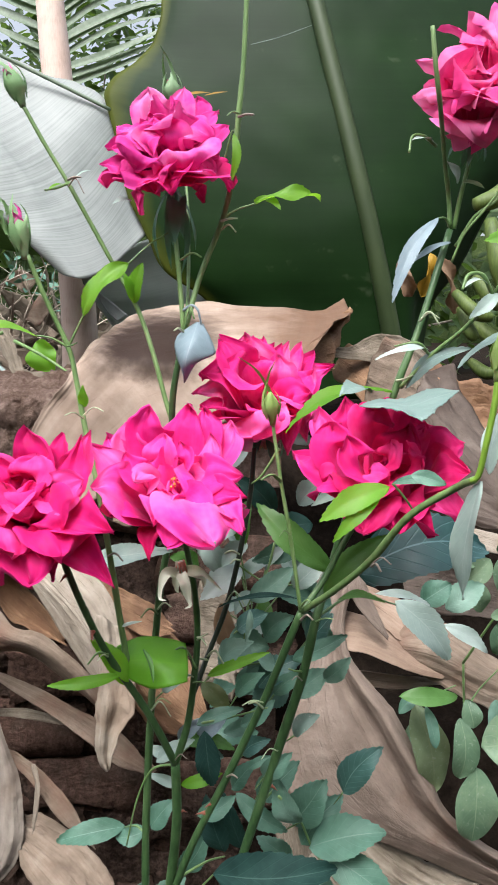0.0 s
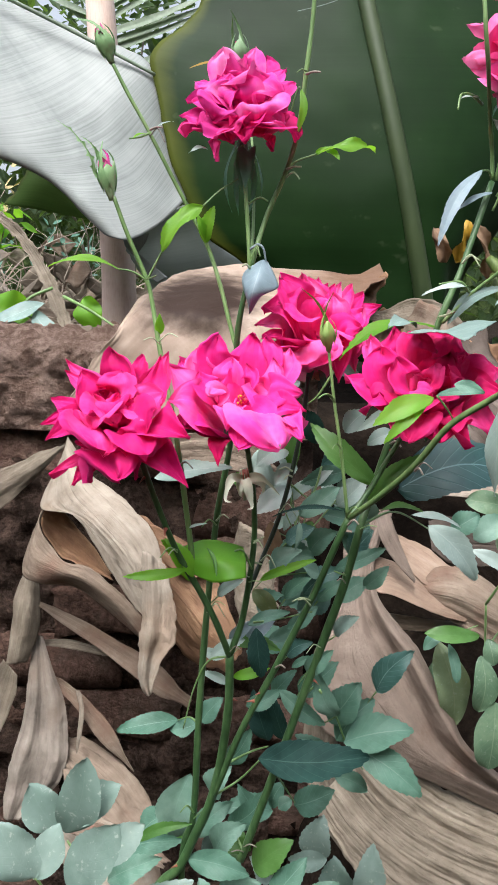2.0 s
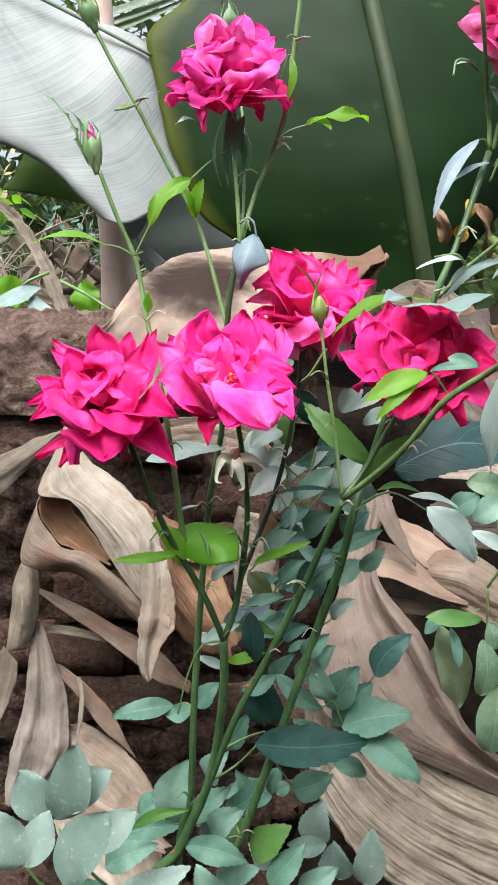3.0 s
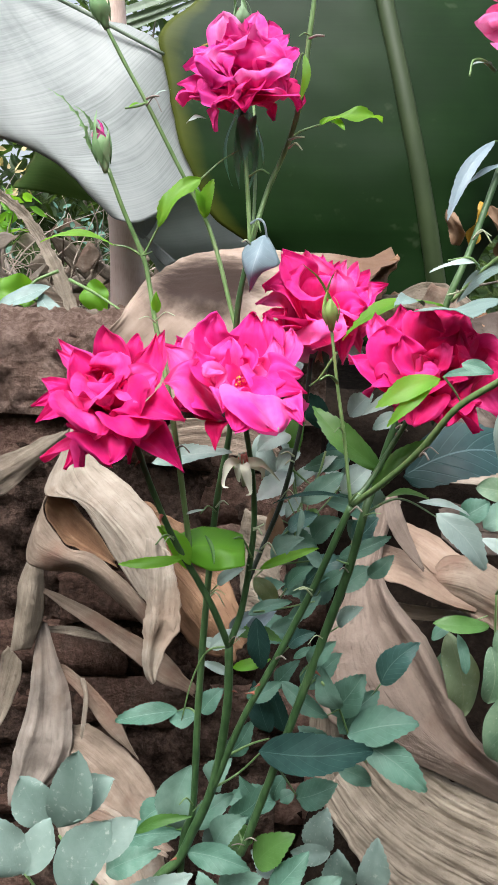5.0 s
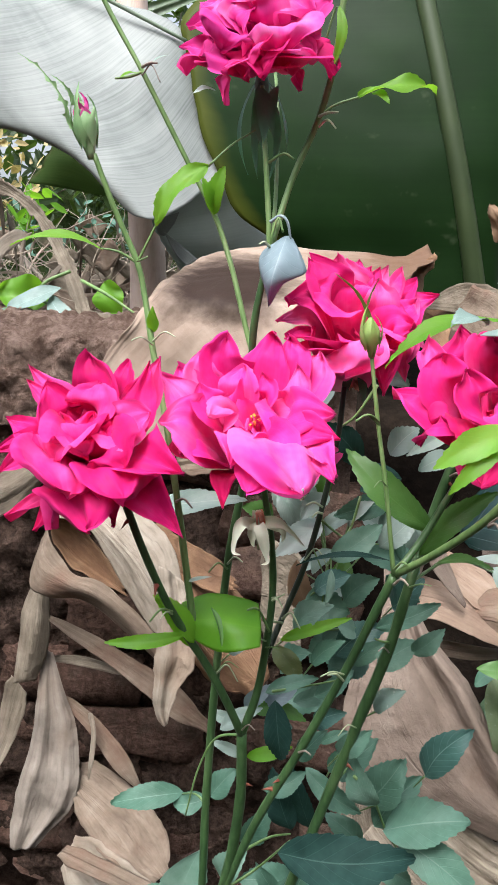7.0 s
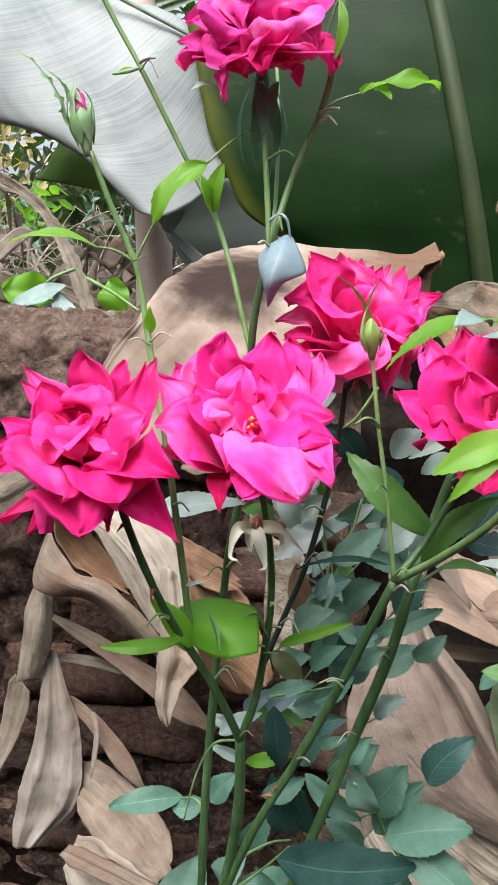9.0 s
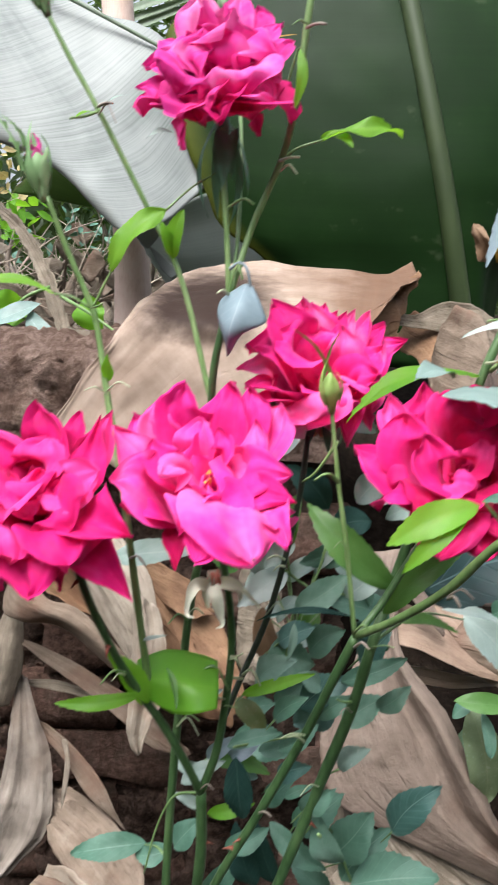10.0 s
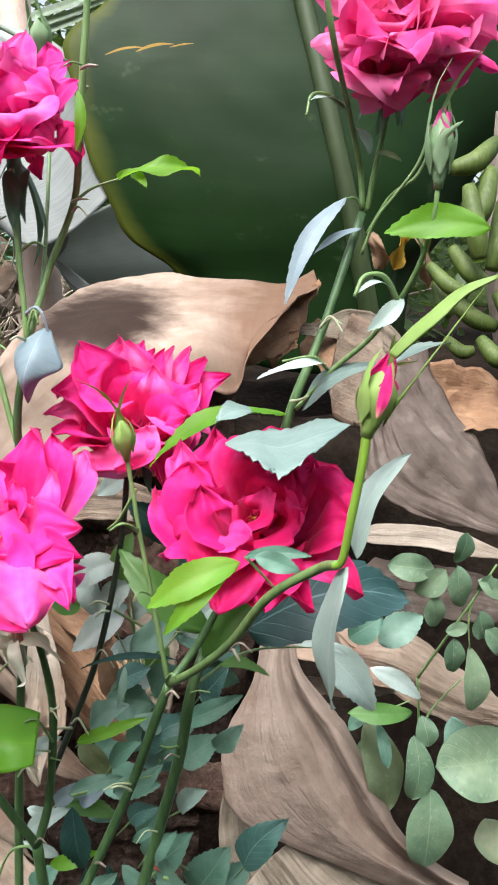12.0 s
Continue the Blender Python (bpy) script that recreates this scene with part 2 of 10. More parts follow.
def bud(parent, base, tip, size, seed, sepal_tips=(), showing=0.5, material="petal_crimson", label="", skin="sepal_green"):
    """A closed rosebud: hip, wrapped petals and long sepals, from the end of its stem to its point."""
    base, tip = Vector(base), Vector(tip)
    axis = tip - base
    h = axis.length
    axis.normalize()
    turn = axis.to_track_quat("Z", "Y").to_matrix().to_4x4()
    place = Matrix.Translation(base) @ turn
    bm = bmesh.new()
    zs = (0, 0.10, 0.2, 0.28, 0.36, 0.5, 0.62, 0.74, 0.84)
    ws = (0.15, 0.20, 0.27, 0.30, 0.42, 0.47, 0.40, 0.25, 0.09)
    tube_into(bm, [place @ Vector((0, 0, z * h)) for z in zs], [w * size * 0.5 * 1.65 for w in ws], 12)
    body = finish("bud", bm, skin, parent, label)
    rnd = rng_of(seed)
    for i in range(3):
        f = place @ Matrix.Rotation(i * 2.1 + seed, 4, "Z") @ Matrix.Translation((size * 0.12, 0, 0.36 * h))
        petal(body, f, material, h * (0.40 + 0.28 * showing), size * 0.72, 14, -24, 0.42, 0.1, 0.15, seed * 31 + i)
    for i in range(5):
        a = 2 * math.pi * i / 5 + seed
        out = Vector((math.cos(a), math.sin(a), 0))
        b = place @ (out * size * 0.24 + Vector((0, 0, 0.16 * h)))
        m = place @ (out * size * 0.425 + Vector((0, 0, 0.5 * h)))
        t = Vector(sepal_tips[i]) if i < len(sepal_tips) else place @ (out * size * rnd.uniform(0.05, 0.3) + Vector((0, 0, h * rnd.uniform(0.88, 1.12))))
        flat0 = place.to_3x3() @ out
        line = spline([b, m, m.lerp(t, 0.5) + Vector((0, 0, 0.10 * (t - m).length)) + flat0 * 0.06 * (t - m).length, t], 14)
        wide = size * 0.21
        flat = (place.to_3x3() @ out)

        def spot(u, v, line=line, wide=wide, flat=flat):
            j = min(int(v * 13), 12)
            p = line[j].lerp(line[j + 1], v * 13 - j)
            d = (line[j + 1] - line[j]).normalized()
            sd = d.cross(flat).normalized()
            s = 2 * u - 1
            w = wide * (1 - v) ** 0.7 * min(1, 0.25 + 5 * v) * (0.7 + 0.5 * math.sin(math.pi * min(1, v * 2.2))) * (1 + 0.25 * math.sin(v * 40) * v)
            return p + sd * s * w + flat * (0.0006 - s * s * w * 0.35)

        finish("sepal", grid_mesh(5, 27, spot), skin, body)
    return body


def sepal_strip(parent, points, width, material, seed, fringe=0.0, facing=(0, -1, 0.3)):
    """A narrow sepal that follows a curve, hollow on its inner side, with a few side teeth."""
    line = spline([Vector(q) for q in points], 22)
    rnd = rng_of(seed)
    phase = rnd.uniform(0, 6)

    def spot(u, v):
        j = min(int(v * 21), 20)
        p = line[j].lerp(line[j + 1], v * 21 - j)
        d = (line[j + 1] - line[j]).normalized()
        sd = d.cross(Vector(facing)).normalized()
        up = sd.cross(d).normalized()
        k = 2 * u - 1
        w = 0.5 * width * (1 - v) ** 0.65 * (0.75 + 0.45 * math.sin(math.pi * min(1, v * 1.8)))
        w += fringe * width * max(0, math.sin(v * 34 + phase + k)) ** 5 * v * (1 - v) * 4
        return p + sd * k * w + up * (0.5 * w * k * k)

    return finish("sepal", grid_mesh(5, 45, spot), material, parent)


def spent_hip(parent, base, top, sepals, label):
    """A hip whose petals have dropped: a slim cup, a crown of withered red stamens and pale sepals that hang down."""
    base, top = Vector(base), Vector(top)
    bm = bmesh.new()
    tube_into(bm, [base.lerp(top, k) for k in (0, 0.3, 0.6, 0.85, 1.0)], [0.0014, 0.0018, 0.0028, 0.0038, 0.0032], 12, 0.05)
    cup = finish("rose_hip", bm, "sepal_pale", parent, label)
    rnd = rng_of(77)
    axis = (top - base).normalized()
    for i in range(30):
        a, r = rnd.uniform(0, 6.28), 0.0040 * rnd.random() ** 0.5
        foot = top + Vector((math.cos(a), math.sin(a), 0)) * r - axis * 0.0025
        tip = foot + axis * rnd.uniform(0.005, 0.0085) - Vector((math.cos(a), math.sin(a), 0)) * r * 0.45
        bm = bmesh.new()
        tube_into(bm, [foot, foot.lerp(tip, 0.6), tip], [0.0006, 0.0008, 0.0010], 5)
        finish("stamen", bm, "petal_withered" if i % 3 else "sepal_pale", cup)
    for i, points in enumerate(sepals):
        sepal_strip(cup, points, 0.0062, "sepal_pale", 700 + i, 0.0)
    return cup


def loft(name, curves, material, parent=None, label="", nu=28, nv=60, pleat=0.004, pleats=16, ragged=0.006, crumple=0.008, scale=7.0, seed=1, thick=0.0012, curl=0.016, rib=0.0, end=0.0):
    """A leaf sheet stretched over two or more lengthwise curves, with pleats along it, crumples and a torn edge."""
    lines = [spline(c, nv) for c in curves]
    off = Vector((seed * 3.1, seed * 1.7, seed * 0.9))

    def place(u, v):
        j = min(int(v * (nv - 1) + 0.5), nv - 1)
        row = [l[j] for l in lines]
        if end:
            u = 0.5 + (u - 0.5) * (1 - end * smooth_step(0.72, 1.0, v) * (0.85 + 0.5 * noise.noise(off + Vector((0, v * 5, 7)))) - 0.5 * end * (1 - smooth_step(0.0, 0.12, v)))
        d = lines[len(lines) // 2][min(j + 1, nv - 1)] - lines[len(lines) // 2][max(j - 1, 0)]
        p = row_point(row, u)
        if end and d.length > 1e-9:
            p = p + d.normalized() * (0.020 * end * noise.noise(off + Vector((u * 9, 3, 1))) * smooth_step(0.8, 1.0, v))
        across = row_point(row, min(1, u + 0.03)) - row_point(row, max(0, u - 0.03))
        n = across.cross(d)
        n = n.normalized() if n.length > 1e-9 else Vector((0, -1, 0))
        edge = abs(2 * u - 1) ** 6
        roll = abs(2 * u - 1) ** 3
        wide = (row[-1] - row[0]).length
        amount = min(1, wide / 0.12) if wide < 0.12 else 1
        wob = 2.6 * noise.noise(p * 3 + off)
        p = p + n * (pleat * amount * (2.2 * noise.noise(Vector((u * pleats * 0.55 + 0.6 * wob, v * 1.6, seed * 1.3))) + 1.1 * noise.noise(Vector((u * pleats * 1.7 + wob, v * 3.0, seed * 2.1))) + 0.5 * noise.noise(Vector((u * pleats * 4.5, v * 6.0, seed)))) * (0.6 + 0.8 * abs(noise.noise(p * 5 - off))) * (1 - 0.5 * edge))
        p = p + n * curl * amount * roll * (0.35 + noise.noise(Vector((v * 3.0, u * 2.0, seed * 4.7))))
        q = p * scale + off
        p = p + n * crumple * amount * (noise.noise(q) + 0.5 * noise.noise(q * 2.7) + 0.22 * noise.noise(q * 7.3))
        if ragged and wide > 1e-6:
            p = p + (across.normalized() * (1 if u > 0.5 else -1)) * edge * ragged * amount * (noise.noise(q * 4 + off) + 0.6 * noise.noise(q * 11))
        return p

    bm = grid_mesh(nu, nv, place)
    ob = finish(name, bm, material, parent, label)
    if thick:
        mod = ob.modifiers.new("thickness", "SOLIDIFY")
        mod.thickness = thick
        mod.offset = 0
    if rib:
        bm = bmesh.new()
        line = [place(0.5, j / (nv - 1)) for j in range(nv)]
        tube_into(bm, line, [rib * (1.2 - 0.8 * j / (nv - 1)) for j in range(nv)], 6)
        finish("midrib", bm, material, ob)
    return ob


def row_point(row, u):
    """A point across a row of two or more places, smoothly."""
    k = len(row) - 1
    s = u * k
    i = min(int(s), k - 1)
    t = s - i
    a = row[max(i - 1, 0)] if i else 2 * row[0] - row[1]
    d = row[i + 2] if i + 2 <= k else 2 * row[k] - row[k - 1]
    b, c = row[i], row[i + 1]
    return 0.5 * (2 * b + (c - a) * t + (2 * a - 5 * b + 4 * c - d) * t * t + (3 * b - a - 3 * c + d) * t ** 3)


def holder(name, at, label, category, group="", kind=""):
    """An empty at a thing's base, for its parts."""
    ob = new(name)
    ob.location = at
    ob.empty_display_size = 0.02
    bpy.context.view_layer.update()
    return tagged(ob, label, category, group, kind)


# ---- materials ----
def material(name):
    m = bpy.data.materials.new(name)
    m.use_nodes = True
    PALETTE[name] = m
    return m, m.node_tree.nodes, m.node_tree.links, m.node_tree.nodes["Principled BSDF"]


def ramp(nodes, links, source, stops):
    r = nodes.new("ShaderNodeValToRGB")
    while len(r.color_ramp.elements) < len(stops):
        r.color_ramp.elements.new(0.5)
    for e, (at, c) in zip(r.color_ramp.elements, stops):
        e.position, e.color = at, (*c, 1)
    links.new(source, r.inputs["Fac"])
    return r.outputs["Color"]


def mapped(nodes, links, scale, kind="UV"):
    t = nodes.new("ShaderNodeTexCoord")
    m = nodes.new("ShaderNodeMapping")
    m.inputs["Scale"].default_value = scale
    links.new(t.outputs[kind], m.inputs["Vector"])
    return m.outputs["Vector"]


def noisy(nodes, links, vector, scale, detail=4.0, rough=0.6):
    n = nodes.new("ShaderNodeTexNoise")
    n.inputs["Scale"].default_value, n.inputs["Detail"].default_value, n.inputs["Roughness"].default_value = scale, detail, rough
    links.new(vector, n.inputs["Vector"])
    return n.outputs["Fac"]


def sums(nodes, links, op, a, b):
    m = nodes.new("ShaderNodeMath")
    m.operation = op
    for i, x in enumerate((a, b)):
        if isinstance(x, (int, float)):
            m.inputs[i].default_value = x
        else:
            links.new(x, m.inputs[i])
    return m.outputs[0]


def blend(nodes, links, fac, a, b, how="MIX"):
    m = nodes.new("ShaderNodeMix")
    m.data_type, m.blend_type = "RGBA", how
    for socket, x in ((m.inputs[0], fac), (m.inputs[6], a), (m.inputs[7], b)):
        if isinstance(x, (int, float)):
            socket.default_value = x
        elif isinstance(x, tuple):
            socket.default_value = (*x, 1)
        else:
            links.new(x, socket)
    return m.outputs[2]


def bumped(nodes, links, bsdf, height, strength, distance):
    b = nodes.new("ShaderNodeBump")
    b.inputs["Strength"].default_value, b.inputs["Distance"].default_value = strength, distance
    links.new(height, b.inputs["Height"])
    links.new(b.outputs["Normal"], bsdf.inputs["Normal"])


def see_through(m, nodes, links, bsdf, colour, share):
    """Mixes in light that shines through a thin blade."""
    t = nodes.new("ShaderNodeBsdfTranslucent")
    if isinstance(colour, tuple):
        t.inputs["Color"].default_value = (*colour, 1)
    else:
        links.new(colour, t.inputs["Color"])
    mix = nodes.new("ShaderNodeMixShader")
    mix.inputs[0].default_value = share
    links.new(bsdf.outputs[0], mix.inputs[1])
    links.new(t.outputs[0], mix.inputs[2])
    links.new(mix.outputs[0], nodes["Material Output"].inputs["Surface"])


def petal_material(name, deep, mid, light, share=0.3):
    m, n, l, b = material(name)
    uv = mapped(n, l, (1, 1, 1))
    v = n.new("ShaderNodeSeparateXYZ")
    l.new(uv, v.inputs[0])
    streak = noisy(n, l, mapped(n, l, (26, 1.6, 1)), 1.0, 5)
    cloud = noisy(n, l, mapped(n, l, (45, 45, 45), "Object"), 1.0, 3)
    info = n.new("ShaderNodeObjectInfo")
    f = sums(n, l, "MULTIPLY", streak, 0.12)
    f = sums(n, l, "ADD", f, sums(n, l, "MULTIPLY", cloud, 0.88))
    f = sums(n, l, "ADD", f, sums(n, l, "MULTIPLY", sums(n, l, "SUBTRACT", info.outputs["Random"], 0.5), 0.28))
    # the palest stop paints in whitish pink highlights as cloudy patches
    colour = ramp(n, l, f, [(0.24, deep), (0.48, mid), (0.74, light)])
    foot = ramp(n, l, v.outputs["Y"], [(0.0, (1, 1, 1)), (0.22, (0, 0, 0))])
    colour = blend(n, l, foot, colour, (0.80, 0.42, 0.30))
    tip = ramp(n, l, v.outputs["Y"], [(0.80, (0, 0, 0)), (1.0, (1, 1, 1))])
    colour = blend(n, l, sums(n, l, "MULTIPLY", tip, 0.12), colour, deep)
    # margins lightened to paint the thin highlight along petal edges
    off = sums(n, l, "ABSOLUTE", sums(n, l, "SUBTRACT", v.outputs["X"], 0.5), 0.0)
    edge_highlight = ramp(n, l, off, [(0.40, (0, 0, 0)), (0.5, (1, 1, 1))])
    colour = blend(n, l, sums(n, l, "MULTIPLY", edge_highlight, 0.12), colour, light)
    l.new(colour, b.inputs["Base Color"])
    b.inputs["Roughness"].default_value = 0.58
    b.inputs["Specular IOR Level"].default_value = 0.16
    b.inputs["Sheen Weight"].default_value = 0.12
    b.inputs["Sheen Tint"].default_value = (1.0, 0.55, 0.8, 1)
    bumped(n, l, b, streak, 0.25, 0.0008)
    see_through(m, n, l, b, colour, share)


petal_material("petal_crimson", (0.52, 0.005, 0.115), (0.80, 0.014, 0.215), (0.93, 0.09, 0.40), 0.26)
petal_material("petal_rose", (0.70, 0.008, 0.17), (0.93, 0.030, 0.30), (0.98, 0.20, 0.52), 0.20)
petal_material("petal_red", (0.50, 0.005, 0.075), (0.80, 0.012, 0.17), (0.93, 0.08, 0.36), 0.24)
petal_material("petal_magenta", (0.74, 0.008, 0.20), (0.90, 0.045, 0.36), (0.95, 0.17, 0.50), 0.26)
petal_material("petal_withered", (0.55, 0.07, 0.06), (0.74, 0.20, 0.15), (0.85, 0.45, 0.36))
petal_material("petal_rosy", (0.58, 0.012, 0.20), (0.84, 0.055, 0.37), (0.94, 0.30, 0.62), 0.24)
petal_material("petal_blush", (0.66, 0.025, 0.20), (0.86, 0.085, 0.34), (0.95, 0.28, 0.54), 0.28)


def leaf_material(name, dark, mid, light, through, share, rough=0.42, gloss=0.5, veins=0.6, spots=0.0):
    m, n, l, b = material(name)
    uv = mapped(n, l, (1, 1, 1))
    v = n.new("ShaderNodeSeparateXYZ")
    l.new(uv, v.inputs[0])
    off = sums(n, l, "ABSOLUTE", sums(n, l, "SUBTRACT", v.outputs["X"], 0.5), 0.0)
    rib = sums(n, l, "LESS_THAN", off, 0.014)
    along = sums(n, l, "SUBTRACT", sums(n, l, "MULTIPLY", v.outputs["Y"], 7.5), sums(n, l, "MULTIPLY", off, 4.5))
    saw = sums(n, l, "ABSOLUTE", sums(n, l, "SUBTRACT", sums(n, l, "FRACT", along, 0.0), 0.5), 0.0)
    vein = ramp(n, l, saw, [(0.0, (1, 1, 1)), (0.06, (0, 0, 0))])
    info = n.new("ShaderNodeObjectInfo")
    grain = noisy(n, l, mapped(n, l, (90, 90, 90), "Object"), 1.0, 6)
    cloud = noisy(n, l, mapped(n, l, (22, 22, 22), "Object"), 1.0, 2)
    f = sums(n, l, "ADD", sums(n, l, "MULTIPLY", grain, 0.5), sums(n, l, "MULTIPLY", cloud, 0.5))
    f = sums(n, l, "ADD", f, sums(n, l, "MULTIPLY", sums(n, l, "SUBTRACT", info.outputs["Random"], 0.5), 0.35))
    colour = ramp(n, l, f, [(0.22, dark), (0.52, mid), (0.82, light)])
    colour = blend(n, l, sums(n, l, "MULTIPLY", rib, 0.75 * veins), colour, light)
    colour = blend(n, l, sums(n, l, "MULTIPLY", vein, 0.26 * veins), colour, light)
    if spots:
        dust = ramp(n, l, noisy(n, l, mapped(n, l, (260, 260, 260), "Object"), 1.0, 3), [(0.60, (0, 0, 0)), (0.70, (1, 1, 1))])
        colour = blend(n, l, sums(n, l, "MULTIPLY", dust, spots), colour, (0.55, 0.58, 0.50))
    l.new(colour, b.inputs["Base Color"])
    b.inputs["Roughness"].default_value = rough
    b.inputs["Specular IOR Level"].default_value = gloss
    bumped(n, l, b, sums(n, l, "SUBTRACT", grain, sums(n, l, "MULTIPLY", vein, 0.7 * veins)), 0.4, 0.0008)
    see_through(m, n, l, b, through, share)


leaf_material("leaf_teal", (0.035, 0.10, 0.085), (0.075, 0.175, 0.15), (0.20, 0.32, 0.28), (0.10, 0.22, 0.10), 0.08, 0.45, 0.5, 1.0)
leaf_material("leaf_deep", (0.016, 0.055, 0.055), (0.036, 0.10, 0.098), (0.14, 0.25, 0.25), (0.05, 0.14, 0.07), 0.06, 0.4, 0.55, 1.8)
leaf_material("leaf_blue", (0.050, 0.130, 0.085), (0.115, 0.235, 0.170), (0.24, 0.37, 0.295), (0.10, 0.22, 0.08), 0.10, 0.52, 0.4)
leaf_material("leaf_pale", (0.24, 0.33, 0.29), (0.37, 0.47, 0.42), (0.52, 0.60, 0.56), (0.15, 0.30, 0.15), 0.12, 0.45, 0.5)
leaf_material("leaf_silver", (0.13, 0.20, 0.18), (0.21, 0.30, 0.27), (0.31, 0.41, 0.38), (0.12, 0.22, 0.12), 0.10, 0.45, 0.5, 0.9)
leaf_material("sepal_bud", (0.14, 0.28, 0.11), (0.27, 0.44, 0.20), (0.45, 0.60, 0.36), (0.20, 0.42, 0.08), 0.15, 0.5, 0.4, 0.2)
leaf_material("sepal_lime", (0.15, 0.26, 0.05), (0.26, 0.40, 0.10), (0.40, 0.52, 0.19), (0.3, 0.5, 0.05), 0.15, 0.5, 0.4, 0.2)
leaf_material("sepal_pale", (0.52, 0.56, 0.40), (0.68, 0.71, 0.55), (0.80, 0.82, 0.70), (0.4, 0.4, 0.15), 0.15, 0.6, 0.3, 0.2)
leaf_material("leaf_grey", (0.16, 0.22, 0.25), (0.24, 0.32, 0.36), (0.36, 0.43, 0.47), (0.12, 0.18, 0.12), 0.08, 0.5, 0.4)
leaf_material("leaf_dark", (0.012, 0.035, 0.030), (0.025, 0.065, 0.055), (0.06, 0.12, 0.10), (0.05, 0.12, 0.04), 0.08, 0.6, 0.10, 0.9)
leaf_material("leaf_young", (0.10, 0.28, 0.018), (0.15, 0.36, 0.026), (0.23, 0.46, 0.05), (0.32, 0.68, 0.03), 0.42, 0.45, 0.4, 0.35)
leaf_material("leaf_mid", (0.035, 0.10, 0.02), (0.07, 0.17, 0.035), (0.12, 0.25, 0.07), (0.15, 0.36, 0.03), 0.22, 0.45, 0.4)
leaf_material("leaf_dusty", (0.12, 0.19, 0.155), (0.195, 0.275, 0.235), (0.28, 0.36, 0.315), (0.10, 0.20, 0.10), 0.10, 0.55, 0.4, 0.15, 0.4)
leaf_material("leaf_vine", (0.06, 0.12, 0.07), (0.12, 0.20, 0.12), (0.22, 0.30, 0.18), (0.12, 0.25, 0.06), 0.10, 0.5, 0.4, 1.0, 0.22)
leaf_material("leaf_yellowing", (0.10, 0.15, 0.08), (0.17, 0.22, 0.13), (0.30, 0.29, 0.18), (0.35, 0.36, 0.05), 0.2, 0.5, 0.3, 0.4, 0.2)
leaf_material("sepal_green", (0.12, 0.20, 0.09), (0.23, 0.36, 0.19), (0.38, 0.50, 0.32), (0.20, 0.40, 0.06), 0.12, 0.5, 0.4, 0.2)
leaf_material("calyx_green", (0.06, 0.16, 0.10), (0.12, 0.27, 0.18), (0.20, 0.37, 0.26), (0.10, 0.24, 0.06), 0.10, 0.5, 0.35, 0.2)
leaf_material("leaf_scorched", (0.24, 0.14, 0.015), (0.38, 0.22, 0.02), (0.46, 0.30, 0.05), (0.3, 0.2, 0.02), 0.1, 0.5, 0.3, 0.2)
leaf_material("leaf_brown", (0.09, 0.05, 0.03), (0.18, 0.11, 0.065), (0.30, 0.2, 0.13), (0.25, 0.12, 0.04), 0.08, 0.75, 0.2, 0.5)
leaf_material("leaf_straw", (0.30, 0.22, 0.09), (0.50, 0.40, 0.18), (0.70, 0.60, 0.34), (0.6, 0.5, 0.15), 0.3, 0.6, 0.3, 0.2)
leaf_material("leaf_backdrop", (0.02, 0.04, 0.015), (0.05, 0.09, 0.03), (0.12, 0.18, 0.06), (0.20, 0.35, 0.05), 0.25, 0.5, 0.4, 0.3)


def stem_material(name, dark, mid, light, rough=0.42):
    m, n, l, b = material(name)
    streak = noisy(n, l, mapped(n, l, (300, 300, 40), "Object"), 1.0, 5)
    cloud = noisy(n, l, mapped(n, l, (18, 18, 18), "Object"), 1.0, 3)
    f = sums(n, l, "ADD", sums(n, l, "MULTIPLY", streak, 0.5), sums(n, l, "MULTIPLY", cloud, 0.5))
    l.new(ramp(n, l, f, [(0.28, dark), (0.5, mid), (0.75, light)]), b.inputs["Base Color"])
    b.inputs["Roughness"].default_value = rough
    bumped(n, l, b, streak, 0.4, 0.0006)


stem_material("stem_green", (0.022, 0.055, 0.018), (0.06, 0.13, 0.045), (0.14, 0.23, 0.09))
stem_material("stem_young", (0.07, 0.14, 0.04), (0.16, 0.27, 0.09), (0.30, 0.42, 0.18))
stem_material("stem_pale", (0.24, 0.30, 0.16), (0.42, 0.48, 0.30), (0.60, 0.64, 0.46))
stem_material("stem_lime", (0.10, 0.20, 0.02), (0.19, 0.33, 0.035), (0.32, 0.45, 0.08))
stem_material("stem_dark", (0.010, 0.014, 0.010), (0.026, 0.038, 0.024), (0.06, 0.075, 0.045))
stem_material("twig_brown", (0.10, 0.08, 0.065), (0.27, 0.22, 0.18), (0.45, 0.39, 0.33))
stem_material("straw_stalk", (0.22, 0.17, 0.13), (0.44, 0.36, 0.28), (0.66, 0.58, 0.48))
stem_material("thorn_red", (0.16, 0.04, 0.02), (0.3, 0.08, 0.05), (0.4, 0.16, 0.1))
stem_material("stamen_yellow", (0.5, 0.2, 0.03), (0.7, 0.36, 0.06), (0.8, 0.5, 0.12))
stem_material("trunk_pink", (0.66, 0.46, 0.36), (0.84, 0.64, 0.54), (0.88, 0.74, 0.65))
stem_material("banana_green", (0.03, 0.05, 0.008), (0.085, 0.13, 0.022), (0.18, 0.23, 0.055), 0.6)


